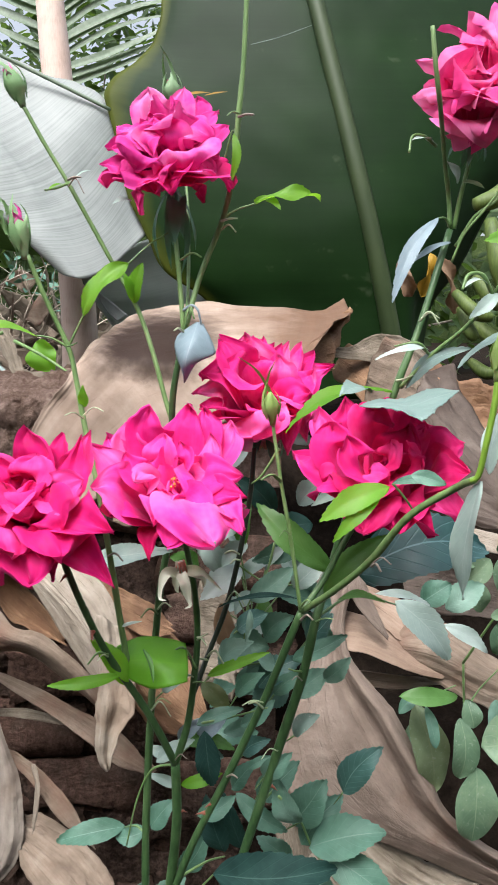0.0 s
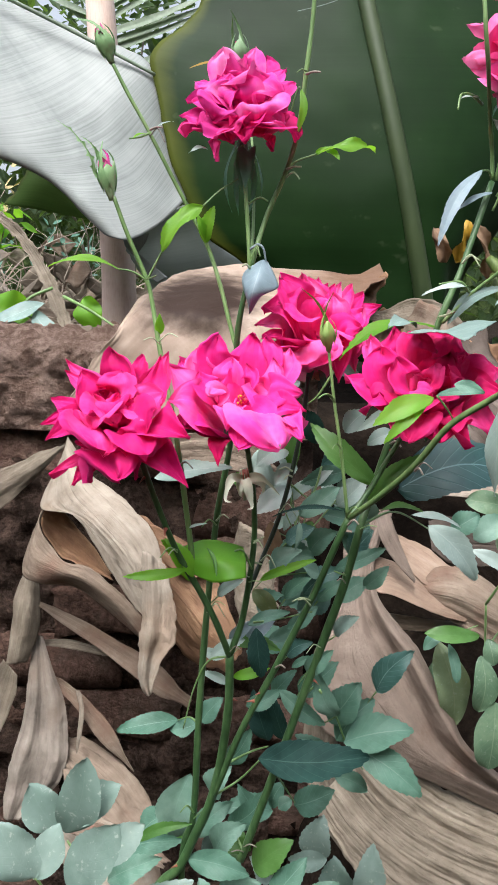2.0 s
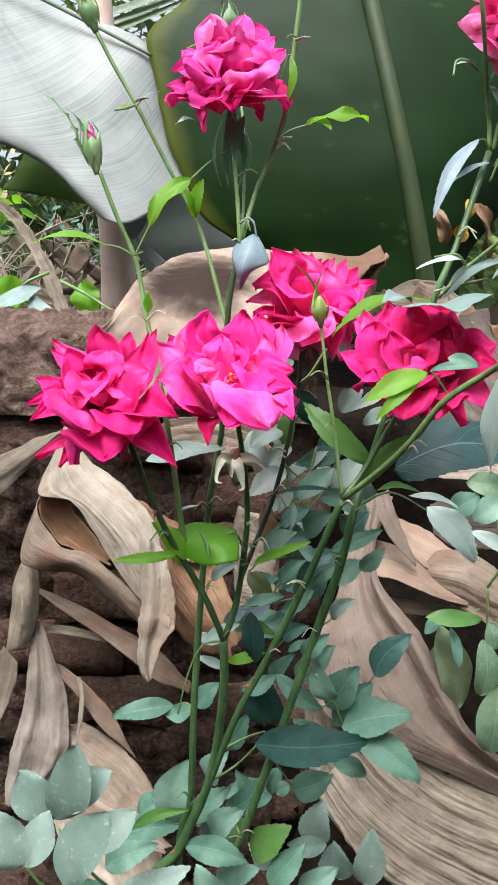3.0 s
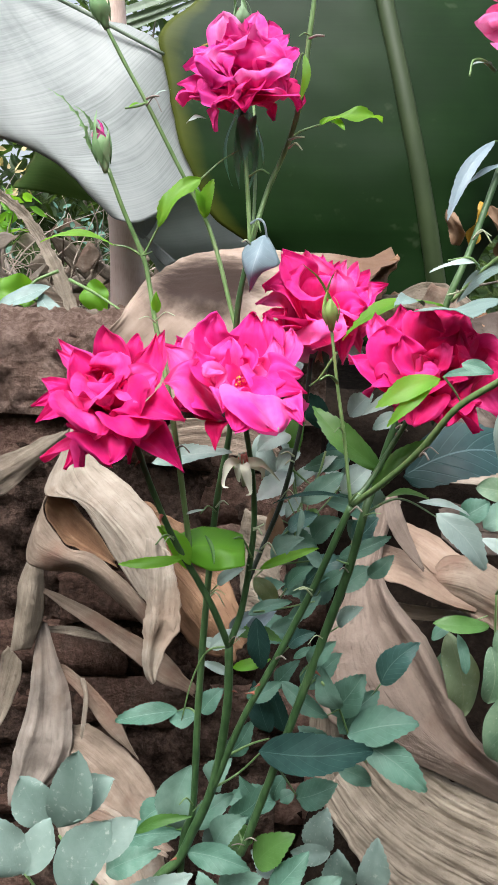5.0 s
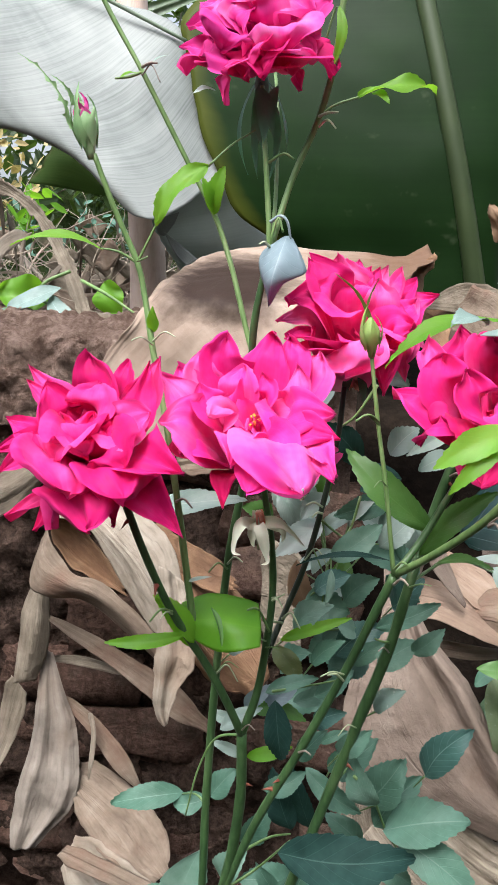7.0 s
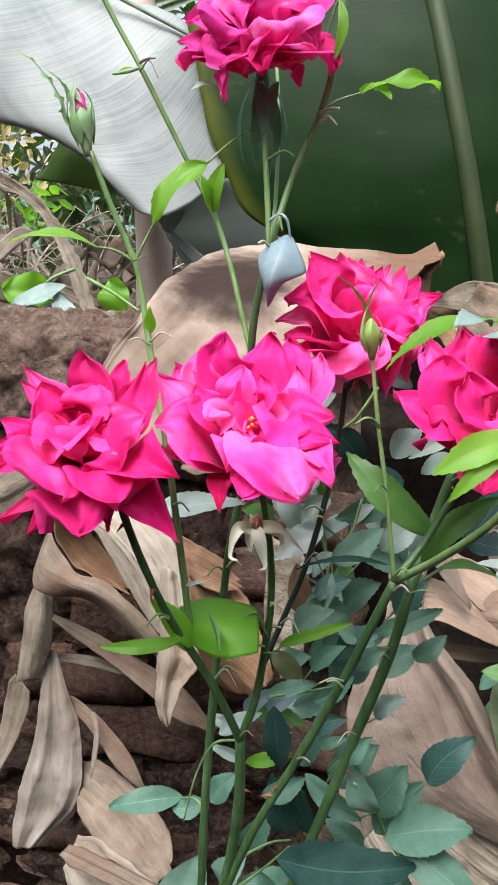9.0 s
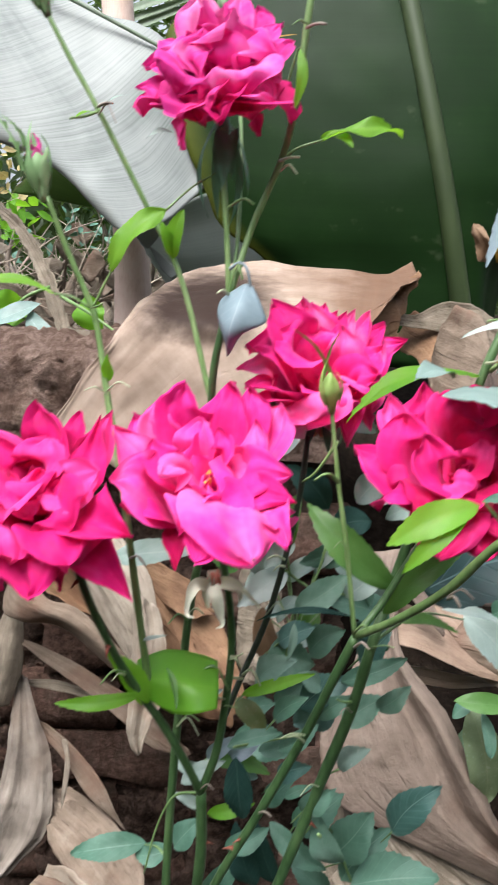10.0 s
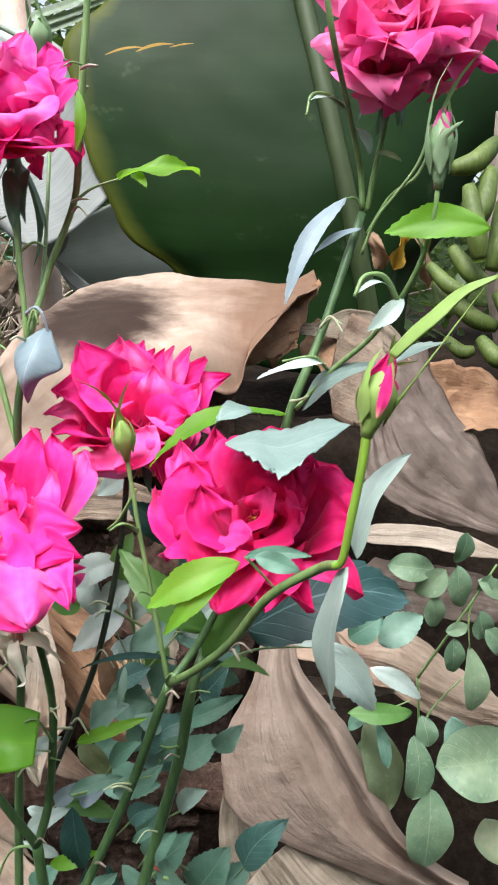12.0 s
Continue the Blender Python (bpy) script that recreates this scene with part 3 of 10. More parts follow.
def dry_material(name, dark, mid, light, stain_shade, blots=0.5, fine=70, coarse=1.0, patch=9.0, limit=0.52, shade_stains=(), cross=False, wash=None):
    m, n, l, b = material(name)
    along = noisy(n, l, mapped(n, l, (1.3, fine * 2.0, 1) if cross else (fine * 0.6, 1.3, 1)), 1.0, 4, 0.55)
    wide = noisy(n, l, mapped(n, l, (5, 1.4, 1)), 1.0, 3)
    cloud = noisy(n, l, mapped(n, l, (patch, patch, patch), "Object"), 1.0, 6)
    mottle = noisy(n, l, mapped(n, l, (26, 26, 26), "Object"), 1.0, 5, 0.6)
    f = sums(n, l, "ADD", sums(n, l, "MULTIPLY", along, 0.10), sums(n, l, "MULTIPLY", wide, 0.44))
    f = sums(n, l, "ADD", f, sums(n, l, "MULTIPLY", mottle, 0.46))
    colour = ramp(n, l, f, [(0.34, dark), (0.53, mid), (0.70, light)])
    stain = ramp(n, l, cloud, [(limit, (0, 0, 0)), (limit + 0.14, (1, 1, 1))])
    colour = blend(n, l, sums(n, l, "MULTIPLY", stain, blots), colour, stain_shade)
    fleck = ramp(n, l, noisy(n, l, mapped(n, l, (48, 11, 1)), 1.0, 4), [(0.56, (0, 0, 0)), (0.68, (1, 1, 1))])
    colour = blend(n, l, sums(n, l, "MULTIPLY", fleck, 0.09 * coarse), colour, dark)
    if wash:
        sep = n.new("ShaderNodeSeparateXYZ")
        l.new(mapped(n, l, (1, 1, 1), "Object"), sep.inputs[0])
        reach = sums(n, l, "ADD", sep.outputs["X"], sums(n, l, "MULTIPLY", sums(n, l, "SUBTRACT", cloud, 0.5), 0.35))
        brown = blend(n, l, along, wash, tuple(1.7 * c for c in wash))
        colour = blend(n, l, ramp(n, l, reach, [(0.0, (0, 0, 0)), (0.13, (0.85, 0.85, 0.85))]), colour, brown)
    # placed dark spots: a brownish stain with a soft gradient shadow painted in
    for at, reach in shade_stains:
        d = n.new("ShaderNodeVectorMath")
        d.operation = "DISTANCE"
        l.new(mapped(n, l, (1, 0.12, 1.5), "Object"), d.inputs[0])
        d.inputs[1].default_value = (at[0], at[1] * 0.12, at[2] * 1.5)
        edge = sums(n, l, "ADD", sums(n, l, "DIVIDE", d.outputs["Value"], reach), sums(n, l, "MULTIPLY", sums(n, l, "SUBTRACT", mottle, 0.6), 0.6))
        shade_mask = ramp(n, l, edge, [(0.30, (1, 1, 1)), (0.85, (0, 0, 0))])
        colour = blend(n, l, shade_mask, colour, stain_shade)
    l.new(colour, b.inputs["Base Color"])
    b.inputs["Roughness"].default_value = 0.68
    b.inputs["Specular IOR Level"].default_value = 0.25
    bumped(n, l, b, sums(n, l, "ADD", sums(n, l, "MULTIPLY", along, 0.35), sums(n, l, "SUBTRACT", sums(n, l, "MULTIPLY", mottle, 1.6), sums(n, l, "MULTIPLY", fleck, 0.22))), 0.8, 0.006 * coarse)
    see_through(m, n, l, b, colour, 0.10)


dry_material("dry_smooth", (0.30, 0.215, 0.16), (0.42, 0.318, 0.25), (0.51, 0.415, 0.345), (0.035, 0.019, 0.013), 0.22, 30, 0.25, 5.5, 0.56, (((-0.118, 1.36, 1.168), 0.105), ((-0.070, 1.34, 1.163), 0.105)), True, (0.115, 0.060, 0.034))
# darker copy of the dry leaf colours, with the shade of deep-lying leaves put in
dry_material("dry_shade", (0.06, 0.043, 0.034), (0.13, 0.10, 0.082), (0.27, 0.22, 0.185), (0.06, 0.038, 0.03), 0.7, 30, 0.8)
dry_material("dry_tan", (0.145, 0.104, 0.075), (0.265, 0.203, 0.152), (0.40, 0.328, 0.258), (0.20, 0.11, 0.075), 0.7)
dry_material("dry_mauve", (0.165, 0.122, 0.095), (0.255, 0.196, 0.157), (0.335, 0.268, 0.22), (0.16, 0.10, 0.07), 0.8, 34, 0.9)
dry_material("dry_pink", (0.23, 0.155, 0.11), (0.35, 0.25, 0.185), (0.46, 0.36, 0.285), (0.17, 0.10, 0.07), 0.5, 34, 0.6)
dry_material("dry_ash", (0.15, 0.122, 0.10), (0.30, 0.255, 0.215), (0.45, 0.39, 0.335), (0.20, 0.14, 0.10), 0.5, 30, 0.6)
dry_material("dry_pale", (0.205, 0.165, 0.125), (0.37, 0.312, 0.25), (0.51, 0.448, 0.368), (0.27, 0.17, 0.11), 0.5, 36, 0.8)
dry_material("dry_brown", (0.19, 0.10, 0.058), (0.30, 0.175, 0.10), (0.44, 0.28, 0.17), (0.10, 0.05, 0.03), 0.6)
dry_material("dry_grey", (0.115, 0.090, 0.064), (0.255, 0.212, 0.160), (0.41, 0.352, 0.278), (0.18, 0.14, 0.105), 0.6, 50, 1.2)


def banana_material(name, dark, mid, light, rough, veins, through, share, gloss=0.5, blots=0.0, line_share=0.45, rim=0.0):
    m, n, l, b = material(name)
    vec = mapped(n, l, (1, 1, 1))
    sep = n.new("ShaderNodeSeparateXYZ")
    l.new(vec, sep.inputs[0])
    lines = noisy(n, l, mapped(n, l, (1.2, veins, 1)), 1.0, 3, 0.55)
    cloud = noisy(n, l, mapped(n, l, (3.5, 3.5, 3.5), "Object"), 1.0, 5)
    f = sums(n, l, "ADD", sums(n, l, "MULTIPLY", lines, line_share), sums(n, l, "MULTIPLY", cloud, 1 - line_share))
    colour = ramp(n, l, f, [(0.3, dark), (0.5, mid), (0.72, light)])
    if blots:
        # pale soft spots painted in for sun flecks and reflections
        spot = ramp(n, l, noisy(n, l, mapped(n, l, (14, 14, 14), "Object"), 1.0, 3), [(0.66, (0, 0, 0)), (0.82, (1, 1, 1))])
        colour = blend(n, l, sums(n, l, "MULTIPLY", spot, blots), colour, (0.22, 0.25, 0.16))
    if rim:
        wob = sums(n, l, "ADD", sep.outputs["X"], sums(n, l, "MULTIPLY", noisy(n, l, mapped(n, l, (2, 7, 1)), 1.0, 4), 0.12))
        colour = blend(n, l, sums(n, l, "MULTIPLY", ramp(n, l, wob, [(0.07, (1, 1, 1)), (0.13, (0, 0, 0))]), rim), colour, (0.085, 0.10, 0.012))
    l.new(colour, b.inputs["Base Color"])
    b.inputs["Roughness"].default_value = rough
    b.inputs["Specular IOR Level"].default_value = gloss
    bumped(n, l, b, lines, 0.12, 0.003)
    see_through(m, n, l, b, through, share)


# banana_dark: the shade the leaf stands in is put into its near-black greens
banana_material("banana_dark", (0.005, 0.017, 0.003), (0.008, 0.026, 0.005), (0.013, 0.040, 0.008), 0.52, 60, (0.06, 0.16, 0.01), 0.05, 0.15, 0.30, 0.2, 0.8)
banana_material("banana_pale", (0.13, 0.15, 0.145), (0.315, 0.34, 0.325), (0.45, 0.47, 0.45), 0.5, 150, (0.4, 0.5, 0.3), 0.12, 0.4, 0.0, 0.38)
banana_material("banana_mid", (0.08, 0.17, 0.035), (0.14, 0.26, 0.055), (0.22, 0.34, 0.085), 0.5, 60, (0.12, 0.3, 0.02), 0.2, 0.3, 0.0, 0.3, 0.9)
banana_material("banana_teal", (0.40, 0.47, 0.43), (0.50, 0.57, 0.53), (0.60, 0.66, 0.62), 0.4, 40, (0.35, 0.46, 0.36), 0.30)
banana_material("midrib_green", (0.018, 0.034, 0.008), (0.032, 0.054, 0.014), (0.052, 0.078, 0.022), 0.6, 6, (0.1, 0.2, 0.02), 0.03)
banana_material("palm_green", (0.10, 0.14, 0.09), (0.19, 0.25, 0.17), (0.32, 0.38, 0.29), 0.45, 30, (0.2, 0.3, 0.1), 0.2)


def earth_material(name, dark, mid, light, big, fine, depth, moss=0.0):
    m, n, l, b = material(name)
    info = n.new("ShaderNodeObjectInfo")
    a = noisy(n, l, mapped(n, l, (big, big, big), "Object"), 1.0, 6)
    c = noisy(n, l, mapped(n, l, (fine, fine, fine), "Object"), 1.0, 8, 0.7)
    f = sums(n, l, "ADD", sums(n, l, "MULTIPLY", a, 0.5), sums(n, l, "MULTIPLY", c, 0.5))
    f = sums(n, l, "ADD", f, sums(n, l, "MULTIPLY", sums(n, l, "SUBTRACT", info.outputs["Random"], 0.5), 0.26))
    colour = ramp(n, l, f, [(0.34, dark), (0.5, mid), (0.68, light)])
    if moss:
        grow = ramp(n, l, noisy(n, l, mapped(n, l, (16, 16, 16), "Object"), 1.0, 5), [(0.5, (0, 0, 0)), (0.64, (1, 1, 1))])
        colour = blend(n, l, sums(n, l, "MULTIPLY", grow, moss), colour, (0.045, 0.042, 0.032))
    l.new(colour, b.inputs["Base Color"])
    b.inputs["Roughness"].default_value = 0.95
    b.inputs["Specular IOR Level"].default_value = 0.03
    bumped(n, l, b, sums(n, l, "ADD", sums(n, l, "MULTIPLY", a, 0.5), c), 0.9, depth)


earth_material("old_brick", (0.045, 0.028, 0.021), (0.165, 0.10, 0.077), (0.34, 0.22, 0.175), 16, 110, 0.02, 0.6)
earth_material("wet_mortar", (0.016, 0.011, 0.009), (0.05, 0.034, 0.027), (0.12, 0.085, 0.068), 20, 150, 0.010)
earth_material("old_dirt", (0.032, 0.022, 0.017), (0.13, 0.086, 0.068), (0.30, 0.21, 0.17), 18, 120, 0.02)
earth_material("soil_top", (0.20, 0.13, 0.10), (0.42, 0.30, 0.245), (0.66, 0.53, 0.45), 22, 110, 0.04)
# ground_soil is near-black so that the gaps between leaves look like shaded voids
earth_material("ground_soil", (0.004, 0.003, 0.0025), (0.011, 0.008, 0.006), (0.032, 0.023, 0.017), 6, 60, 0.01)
earth_material("far_green", (0.02, 0.035, 0.012), (0.06, 0.09, 0.03), (0.16, 0.2, 0.08), 3, 22, 0.05)


def banana(parent, points, r, material="banana_green", name="banana"):
    """A curved, five-sided fruit that narrows at both ends."""
    line = spline(points, 13)
    bm = bmesh.new()
    tube_into(bm, line, [r * (0.28 + 0.72 * math.sin(math.pi * (0.08 + 0.84 * i / 12)) ** 0.6) if name == "banana" else r for i in range(13)], 10)
    return finish(name, bm, material, parent)


def trunk(parent, points, r0, r1):
    """A banana stem of overlapping sheaths."""
    line = spline(points, 14)
    bm = bmesh.new()
    tube_into(bm, line, [r0 + (r1 - r0) * i / 13 for i in range(14)], 16, 0.05)
    finish("trunk", bm, "trunk_pink", parent, "pinkish brown banana stem")


def midrib(parent, points, r0, r1, mat):
    """A leaf's thick rib."""
    line = spline(points, 40)
    bm = bmesh.new()
    tube_into(bm, line, [r0 + (r1 - r0) * i / 39 for i in range(40)], 12, 0.03)
    finish("midrib", bm, mat, parent)


# ---- ground, wall and distance ----
def ground_height(x, y):
    bank = smooth_step(0.02, 0.16, x)
    up = (1 - bank) * smooth_step(1.44, 1.52, y) + bank * (0.55 * smooth_step(1.18, 1.42, y) + 0.45 * smooth_step(1.42, 2.0, y))
    far = smooth_step(3, 40, max(abs(x), abs(y)))
    return up * (0.93 + 0.05 * noise.noise(Vector((x * 3, y * 3, 0)))) + (1 - far) * 0.03 * noise.noise(Vector((x * 5, y * 5, 4)))


def ground_sheet():
    steps = [-300, -80, -30, -12, -6, -4, -3, -2.4] + [-2 + 0.08 * i for i in range(51)] + [2.4, 3, 4, 6, 12, 30, 80, 300]
    ys = [-300, -80, -30, -12, -6, -3, -2, -1.2] + [-0.8 + 0.06 * i for i in range(38)] + [1.45, 1.47, 1.49, 1.51, 1.53] + [1.6 + 0.1 * i for i in range(30)] + [5, 6, 8, 12, 30, 80, 300]
    bm = bmesh.new()
    vs = [[bm.verts.new((x, y, ground_height(x, y))) for x in steps] for y in ys]
    for j in range(len(ys) - 1):
        for i in range(len(steps) - 1):
            bm.faces.new((vs[j][i], vs[j][i + 1], vs[j + 1][i + 1], vs[j + 1][i]))
    return tagged(finish("ground", bm, "ground_soil"), "garden soil, near-black to stand for shaded gaps, higher behind the wall", "ground", kind="structure")


ground = ground_sheet()


def block(size, jag, seed, cuts=3):
    """A worn block with rounded, chipped edges."""
    bm = bmesh.new()
    bmesh.ops.create_cube(bm, size=1)
    bmesh.ops.subdivide_edges(bm, edges=bm.edges[:], cuts=cuts, use_grid_fill=True)
    for v in bm.verts:
        c = v.co.copy()
        far = sorted(abs(k) for k in c)
        pull = 1 - 0.025 * (far[1] > 0.49) - 0.03 * (far[0] > 0.49)
        v.co = Vector((c.x * size[0], c.y * size[1] * pull, c.z * size[2] * pull))
        v.co += noise.noise_vector(v.co * 30 + Vector((seed, seed, 0))) * jag
    return bm


# the old garden wall: a core, a crumbling cap and worn bricks
WALL_FACE, WALL_TOP = 1.315, 1.10
bm = block((2.6, 0.20, WALL_TOP - 0.06), 0.004, 3, 1)
bmesh.ops.translate(bm, verts=bm.verts, vec=(-1.2, WALL_FACE + 0.125, WALL_TOP / 2 - 0.04))
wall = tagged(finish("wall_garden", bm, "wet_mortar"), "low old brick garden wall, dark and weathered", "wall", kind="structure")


def cap_point(u, v):
    """The cap's section: up the face, round the shoulder and back over the top."""
    x = -2.5 + 2.6 * u
    if v < 0.45:
        y, z, n = WALL_FACE - 0.004, 0.945 + 0.13 * v / 0.45, Vector((0, -1, 0.1))
    else:
        t = (v - 0.45) / 0.55
        y, z, n = WALL_FACE - 0.004 + 0.28 * t ** 1.3, 1.075 + 0.03 * math.sin(math.pi * min(1, t * 2) / 2), Vector((0, -0.4, 1))
    p = Vector((x, y, z))
    bump = 0.015 * noise.noise(p * 9) + 0.013 * noise.noise(p * 27) + 0.010 * noise.noise(p * 60) + 0.005 * noise.noise(p * 140)
    return p + n.normalized() * bump


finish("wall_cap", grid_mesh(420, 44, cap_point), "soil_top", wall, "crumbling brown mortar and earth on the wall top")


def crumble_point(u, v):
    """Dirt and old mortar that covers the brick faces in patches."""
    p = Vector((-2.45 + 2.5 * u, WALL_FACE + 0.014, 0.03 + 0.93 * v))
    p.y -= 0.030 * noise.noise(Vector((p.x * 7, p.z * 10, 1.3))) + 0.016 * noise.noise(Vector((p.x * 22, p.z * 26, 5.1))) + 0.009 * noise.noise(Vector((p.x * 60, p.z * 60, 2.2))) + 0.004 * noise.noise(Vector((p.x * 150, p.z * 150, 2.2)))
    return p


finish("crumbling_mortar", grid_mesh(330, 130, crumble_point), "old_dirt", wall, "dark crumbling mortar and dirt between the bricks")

# ---- behind the wall: litter, twigs, bushes ----
def leafy(name, label, category, spots, leaf_size, material, seed, upright=0.5, limbs=True, kind=""):
    """A plant of many small leaves round a few limbs: spots are rows of centre, radius and count."""
    rnd = rng_of(seed)
    base = Vector(spots[0][0])
    ob = holder(name, (base.x, base.y, 0.93), label, category, kind=kind)
    verts, faces = [], []
    for c, r, count in spots:
        c = Vector(c)
        if limbs:
            cane(ob, [(base.x, base.y, 0.92), tuple((Vector((base.x, base.y, 0.92)) + c) / 2 + Vector((rnd.uniform(-.1, .1), 0, 0.05))), tuple(c)], 0.012, 0.004, "twig_brown", name="limb", seed=seed)
        for _ in range(count):
            d = Vector((rnd.gauss(0, 1), rnd.gauss(0, 1), rnd.gauss(0, 1))).normalized() * r * rnd.random() ** 0.4
            p = c + d
            n = Vector((rnd.uniform(-1, 1), rnd.uniform(-1, 0.4), rnd.uniform(0, 1.4))).normalized()
            a = n.cross(Vector((rnd.uniform(-1, 1), rnd.uniform(-1, 1), rnd.uniform(-1, 1)))).normalized()
            s = n.cross(a)
            L = leaf_size * rnd.uniform(0.6, 1.3)
            k = len(verts)
            verts += [p, p + a * L * 0.3 + s * L * 0.2 + n * L * 0.05, p + a * L * 0.7 + s * L * 0.17 + n * L * 0.04, p + a * L, p + a * L * 0.7 - s * L * 0.17 + n * L * 0.04, p + a * L * 0.3 - s * L * 0.2 + n * L * 0.05]
            faces += [(k, k + 1, k + 2, k + 3), (k, k + 3, k + 4, k + 5)]
    me = bpy.data.meshes.new("foliage")
    me.from_pydata([tuple(v) for v in verts], [], faces)
    me.materials.append(PALETTE[material])
    crown = new("foliage", me)
    crown.parent = ob
    crown.matrix_parent_inverse = ob.matrix_world.inverted()
    tagged(crown, kind="stuff")
    return ob


leafy("bush", "far dark green garden bush", "bush", [((-2.6, 5.2, 1.6), 0.9, 900), ((-1.4, 5.6, 1.9), 1.0, 900), ((-3.6, 5.0, 1.5), 0.9, 600)], 0.16, "leaf_backdrop", 71)
leafy("bush", "far dark green garden bush", "bush", [((0.2, 5.4, 1.6), 1.1, 900), ((1.4, 5.2, 1.8), 1.1, 900), ((2.6, 5.0, 1.5), 1.0, 600)], 0.16, "leaf_backdrop", 72)
leafy("bush", "dark green bush, dense, behind the banana plants", "bush", [((-0.9, 4.6, 1.9), 0.5, 700), ((-0.4, 4.7, 2.2), 0.5, 700), ((-1.3, 4.5, 2.3), 0.5, 600), ((-0.7, 4.6, 2.7), 0.5, 500)], 0.10, "leaf_backdrop", 76)
leafy("shrub", "small shrub with yellow-green leaves", "shrub", [((-0.93, 2.9, 1.40), 0.10, 24), ((-1.05, 3.0, 1.33), 0.10, 8)], 0.075, "leaf_young", 73)
leafy("shrub", "low dull green shrub behind the wall", "shrub", [((-0.75, 3.2, 1.30), 0.18, 70), ((-1.2, 3.3, 1.35), 0.2, 70)], 0.045, "leaf_blue", 74)

leafy("shrub", "sunlit straw-coloured shrub far behind the wall", "shrub", [((-1.35, 3.6, 1.62), 0.26, 130), ((-1.6, 3.7, 1.5), 0.25, 90)], 0.07, "leaf_straw", 75)

# dry litter heaped on the earth behind the wall
rnd = rng_of(8)
bm = bmesh.new()
for i in range(380):
    x, y = rnd.uniform(-2.1, -0.45), rnd.uniform(2.35, 3.8)
    z = 0.95 + rnd.random() ** 2 * 0.24 + 0.06 * (y - 1.75)
    a = rnd.gauss(0.5, 0.9)
    d = Vector((math.sin(a), rnd.uniform(-0.6, 0.6), abs(math.cos(a)) * 0.8)).normalized() * rnd.uniform(0.08, 0.42)
    p = Vector((x, y, z))
    bend = Vector((rnd.gauss(0, 0.05), 0, rnd.gauss(0, 0.04)))
    r = rnd.uniform(0.0007, 0.0026)
    tube_into(bm, spline([p, p + d * 0.35 + bend, p + d * 0.7 + bend * 0.4, p + d + Vector((rnd.gauss(0, 0.04), 0, -abs(rnd.gauss(0, 0.05))))], 9), [r * (1.3 - 0.1 * k) for k in range(9)], 4)
tagged(finish("dry_litter", bm, "straw_stalk"), "heap of dry grey-brown twigs and stalks", "litter", kind="stuff")
for i in range(240):
    x, y = rnd.uniform(-1.8, -0.4), rnd.uniform(2.2, 3.3)
    z = 0.95 + rnd.random() * 0.30
    a = rnd.uniform(0, 6.3)
    d = Vector((math.cos(a) * 0.8, -0.3, math.sin(a) * 0.6)) * rnd.uniform(0.12, 0.40)
    p, s = Vector((x, y, z)), Vector((rnd.uniform(-0.7, 0.7), -0.2, 1.0)) * rnd.uniform(0.006, 0.034)
    bend = Vector((0, 0, rnd.uniform(-0.05, 0.06)))
    tagged(loft("dry_leaf_scrap", [[p + s * 0.2, p + d * 0.35 + s + bend, p + d * 0.7 + s + bend, p + d + s * 0.1], [p - s * 0.2, p + d * 0.35 - s + bend * 1.5, p + d * 0.7 - s * 0.8, p + d - s * 0.1]], ("dry_grey", "dry_pale", "dry_tan")[i % 3], nu=7, nv=16, pleats=4, crumple=0.012, scale=12, seed=i),
           "scrap of dry leaf in the litter", "dry leaf", "litter behind the wall")

# added tree-like ring all round, far off; its unseen rear is raised to block low sky
bm = bmesh.new()
rings = []
for h in range(7):
    rings.append([bm.verts.new(((22 + 2 * noise.noise(Vector((a * 9, h, 0)))) * math.cos(a), (22 + 2 * noise.noise(Vector((a * 9, h, 3)))) * math.sin(a), -0.3 + h * (0.75 + 1.6 * smooth_step(-0.2, 0.7, -math.sin(a))) * (1 + 0.5 * noise.noise(Vector((math.cos(a) * 4, math.sin(a) * 4, 2)))))) for a in (2 * math.pi * k / 160 for k in range(160))])
for h in range(6):
    for k in range(160):
        bm.faces.new((rings[h][k], rings[h][(k + 1) % 160], rings[h + 1][(k + 1) % 160], rings[h + 1][k]))
tagged(finish("backdrop", bm, "far_green"), "added far green ring, taller behind the camera to block low sky", "trees", kind="structure")


def frond(parent, points, side_len, count, material, seed, hang=0.5, name="frond"):
    """A palm frond: a rib with two rows of narrow leaflets."""
    line = spline(points, count)
    bm = bmesh.new()
    tube_into(bm, line, [0.010 - 0.006 * i / (count - 1) for i in range(count)], 6)
    rib = finish(name, bm, "midrib_green", parent)
    rnd = rng_of(seed)
    verts, faces = [], []
    for i in range(2, count):
        d = (line[i] - line[i - 1]).normalized()
        for sgn in (-1, 1):
            s = d.cross(Vector((0.1, -1, 0.2))).normalized() * sgn
            way = (s + d * 0.7 + Vector((0, 0, -hang * 0.4))).normalized()
            L = side_len * rnd.uniform(0.85, 1.1) * (0.5 + 0.5 * math.sin(math.pi * i / count))
            w = 0.011
            k = len(verts)
            q = d * w
            for t, f in ((0, 0.5), (0.35, 1.0), (0.75, 0.7), (1.0, 0.1)):
                c = line[i] + way * L * t + Vector((0, 0, -hang * L * t * t * 0.5))
                verts += [c + q * f, c - q * f]
            faces += [(k + 2 * j, k + 2 * j + 1, k + 2 * j + 3, k + 2 * j + 2) for j in range(3)]
    me = bpy.data.meshes.new("leaflets")
    me.from_pydata([tuple(v) for v in verts], [], faces)
    me.materials.append(PALETTE[material])
    ob = new("leaflets", me)
    ob.parent = rib
    tagged(ob, kind="stuff")


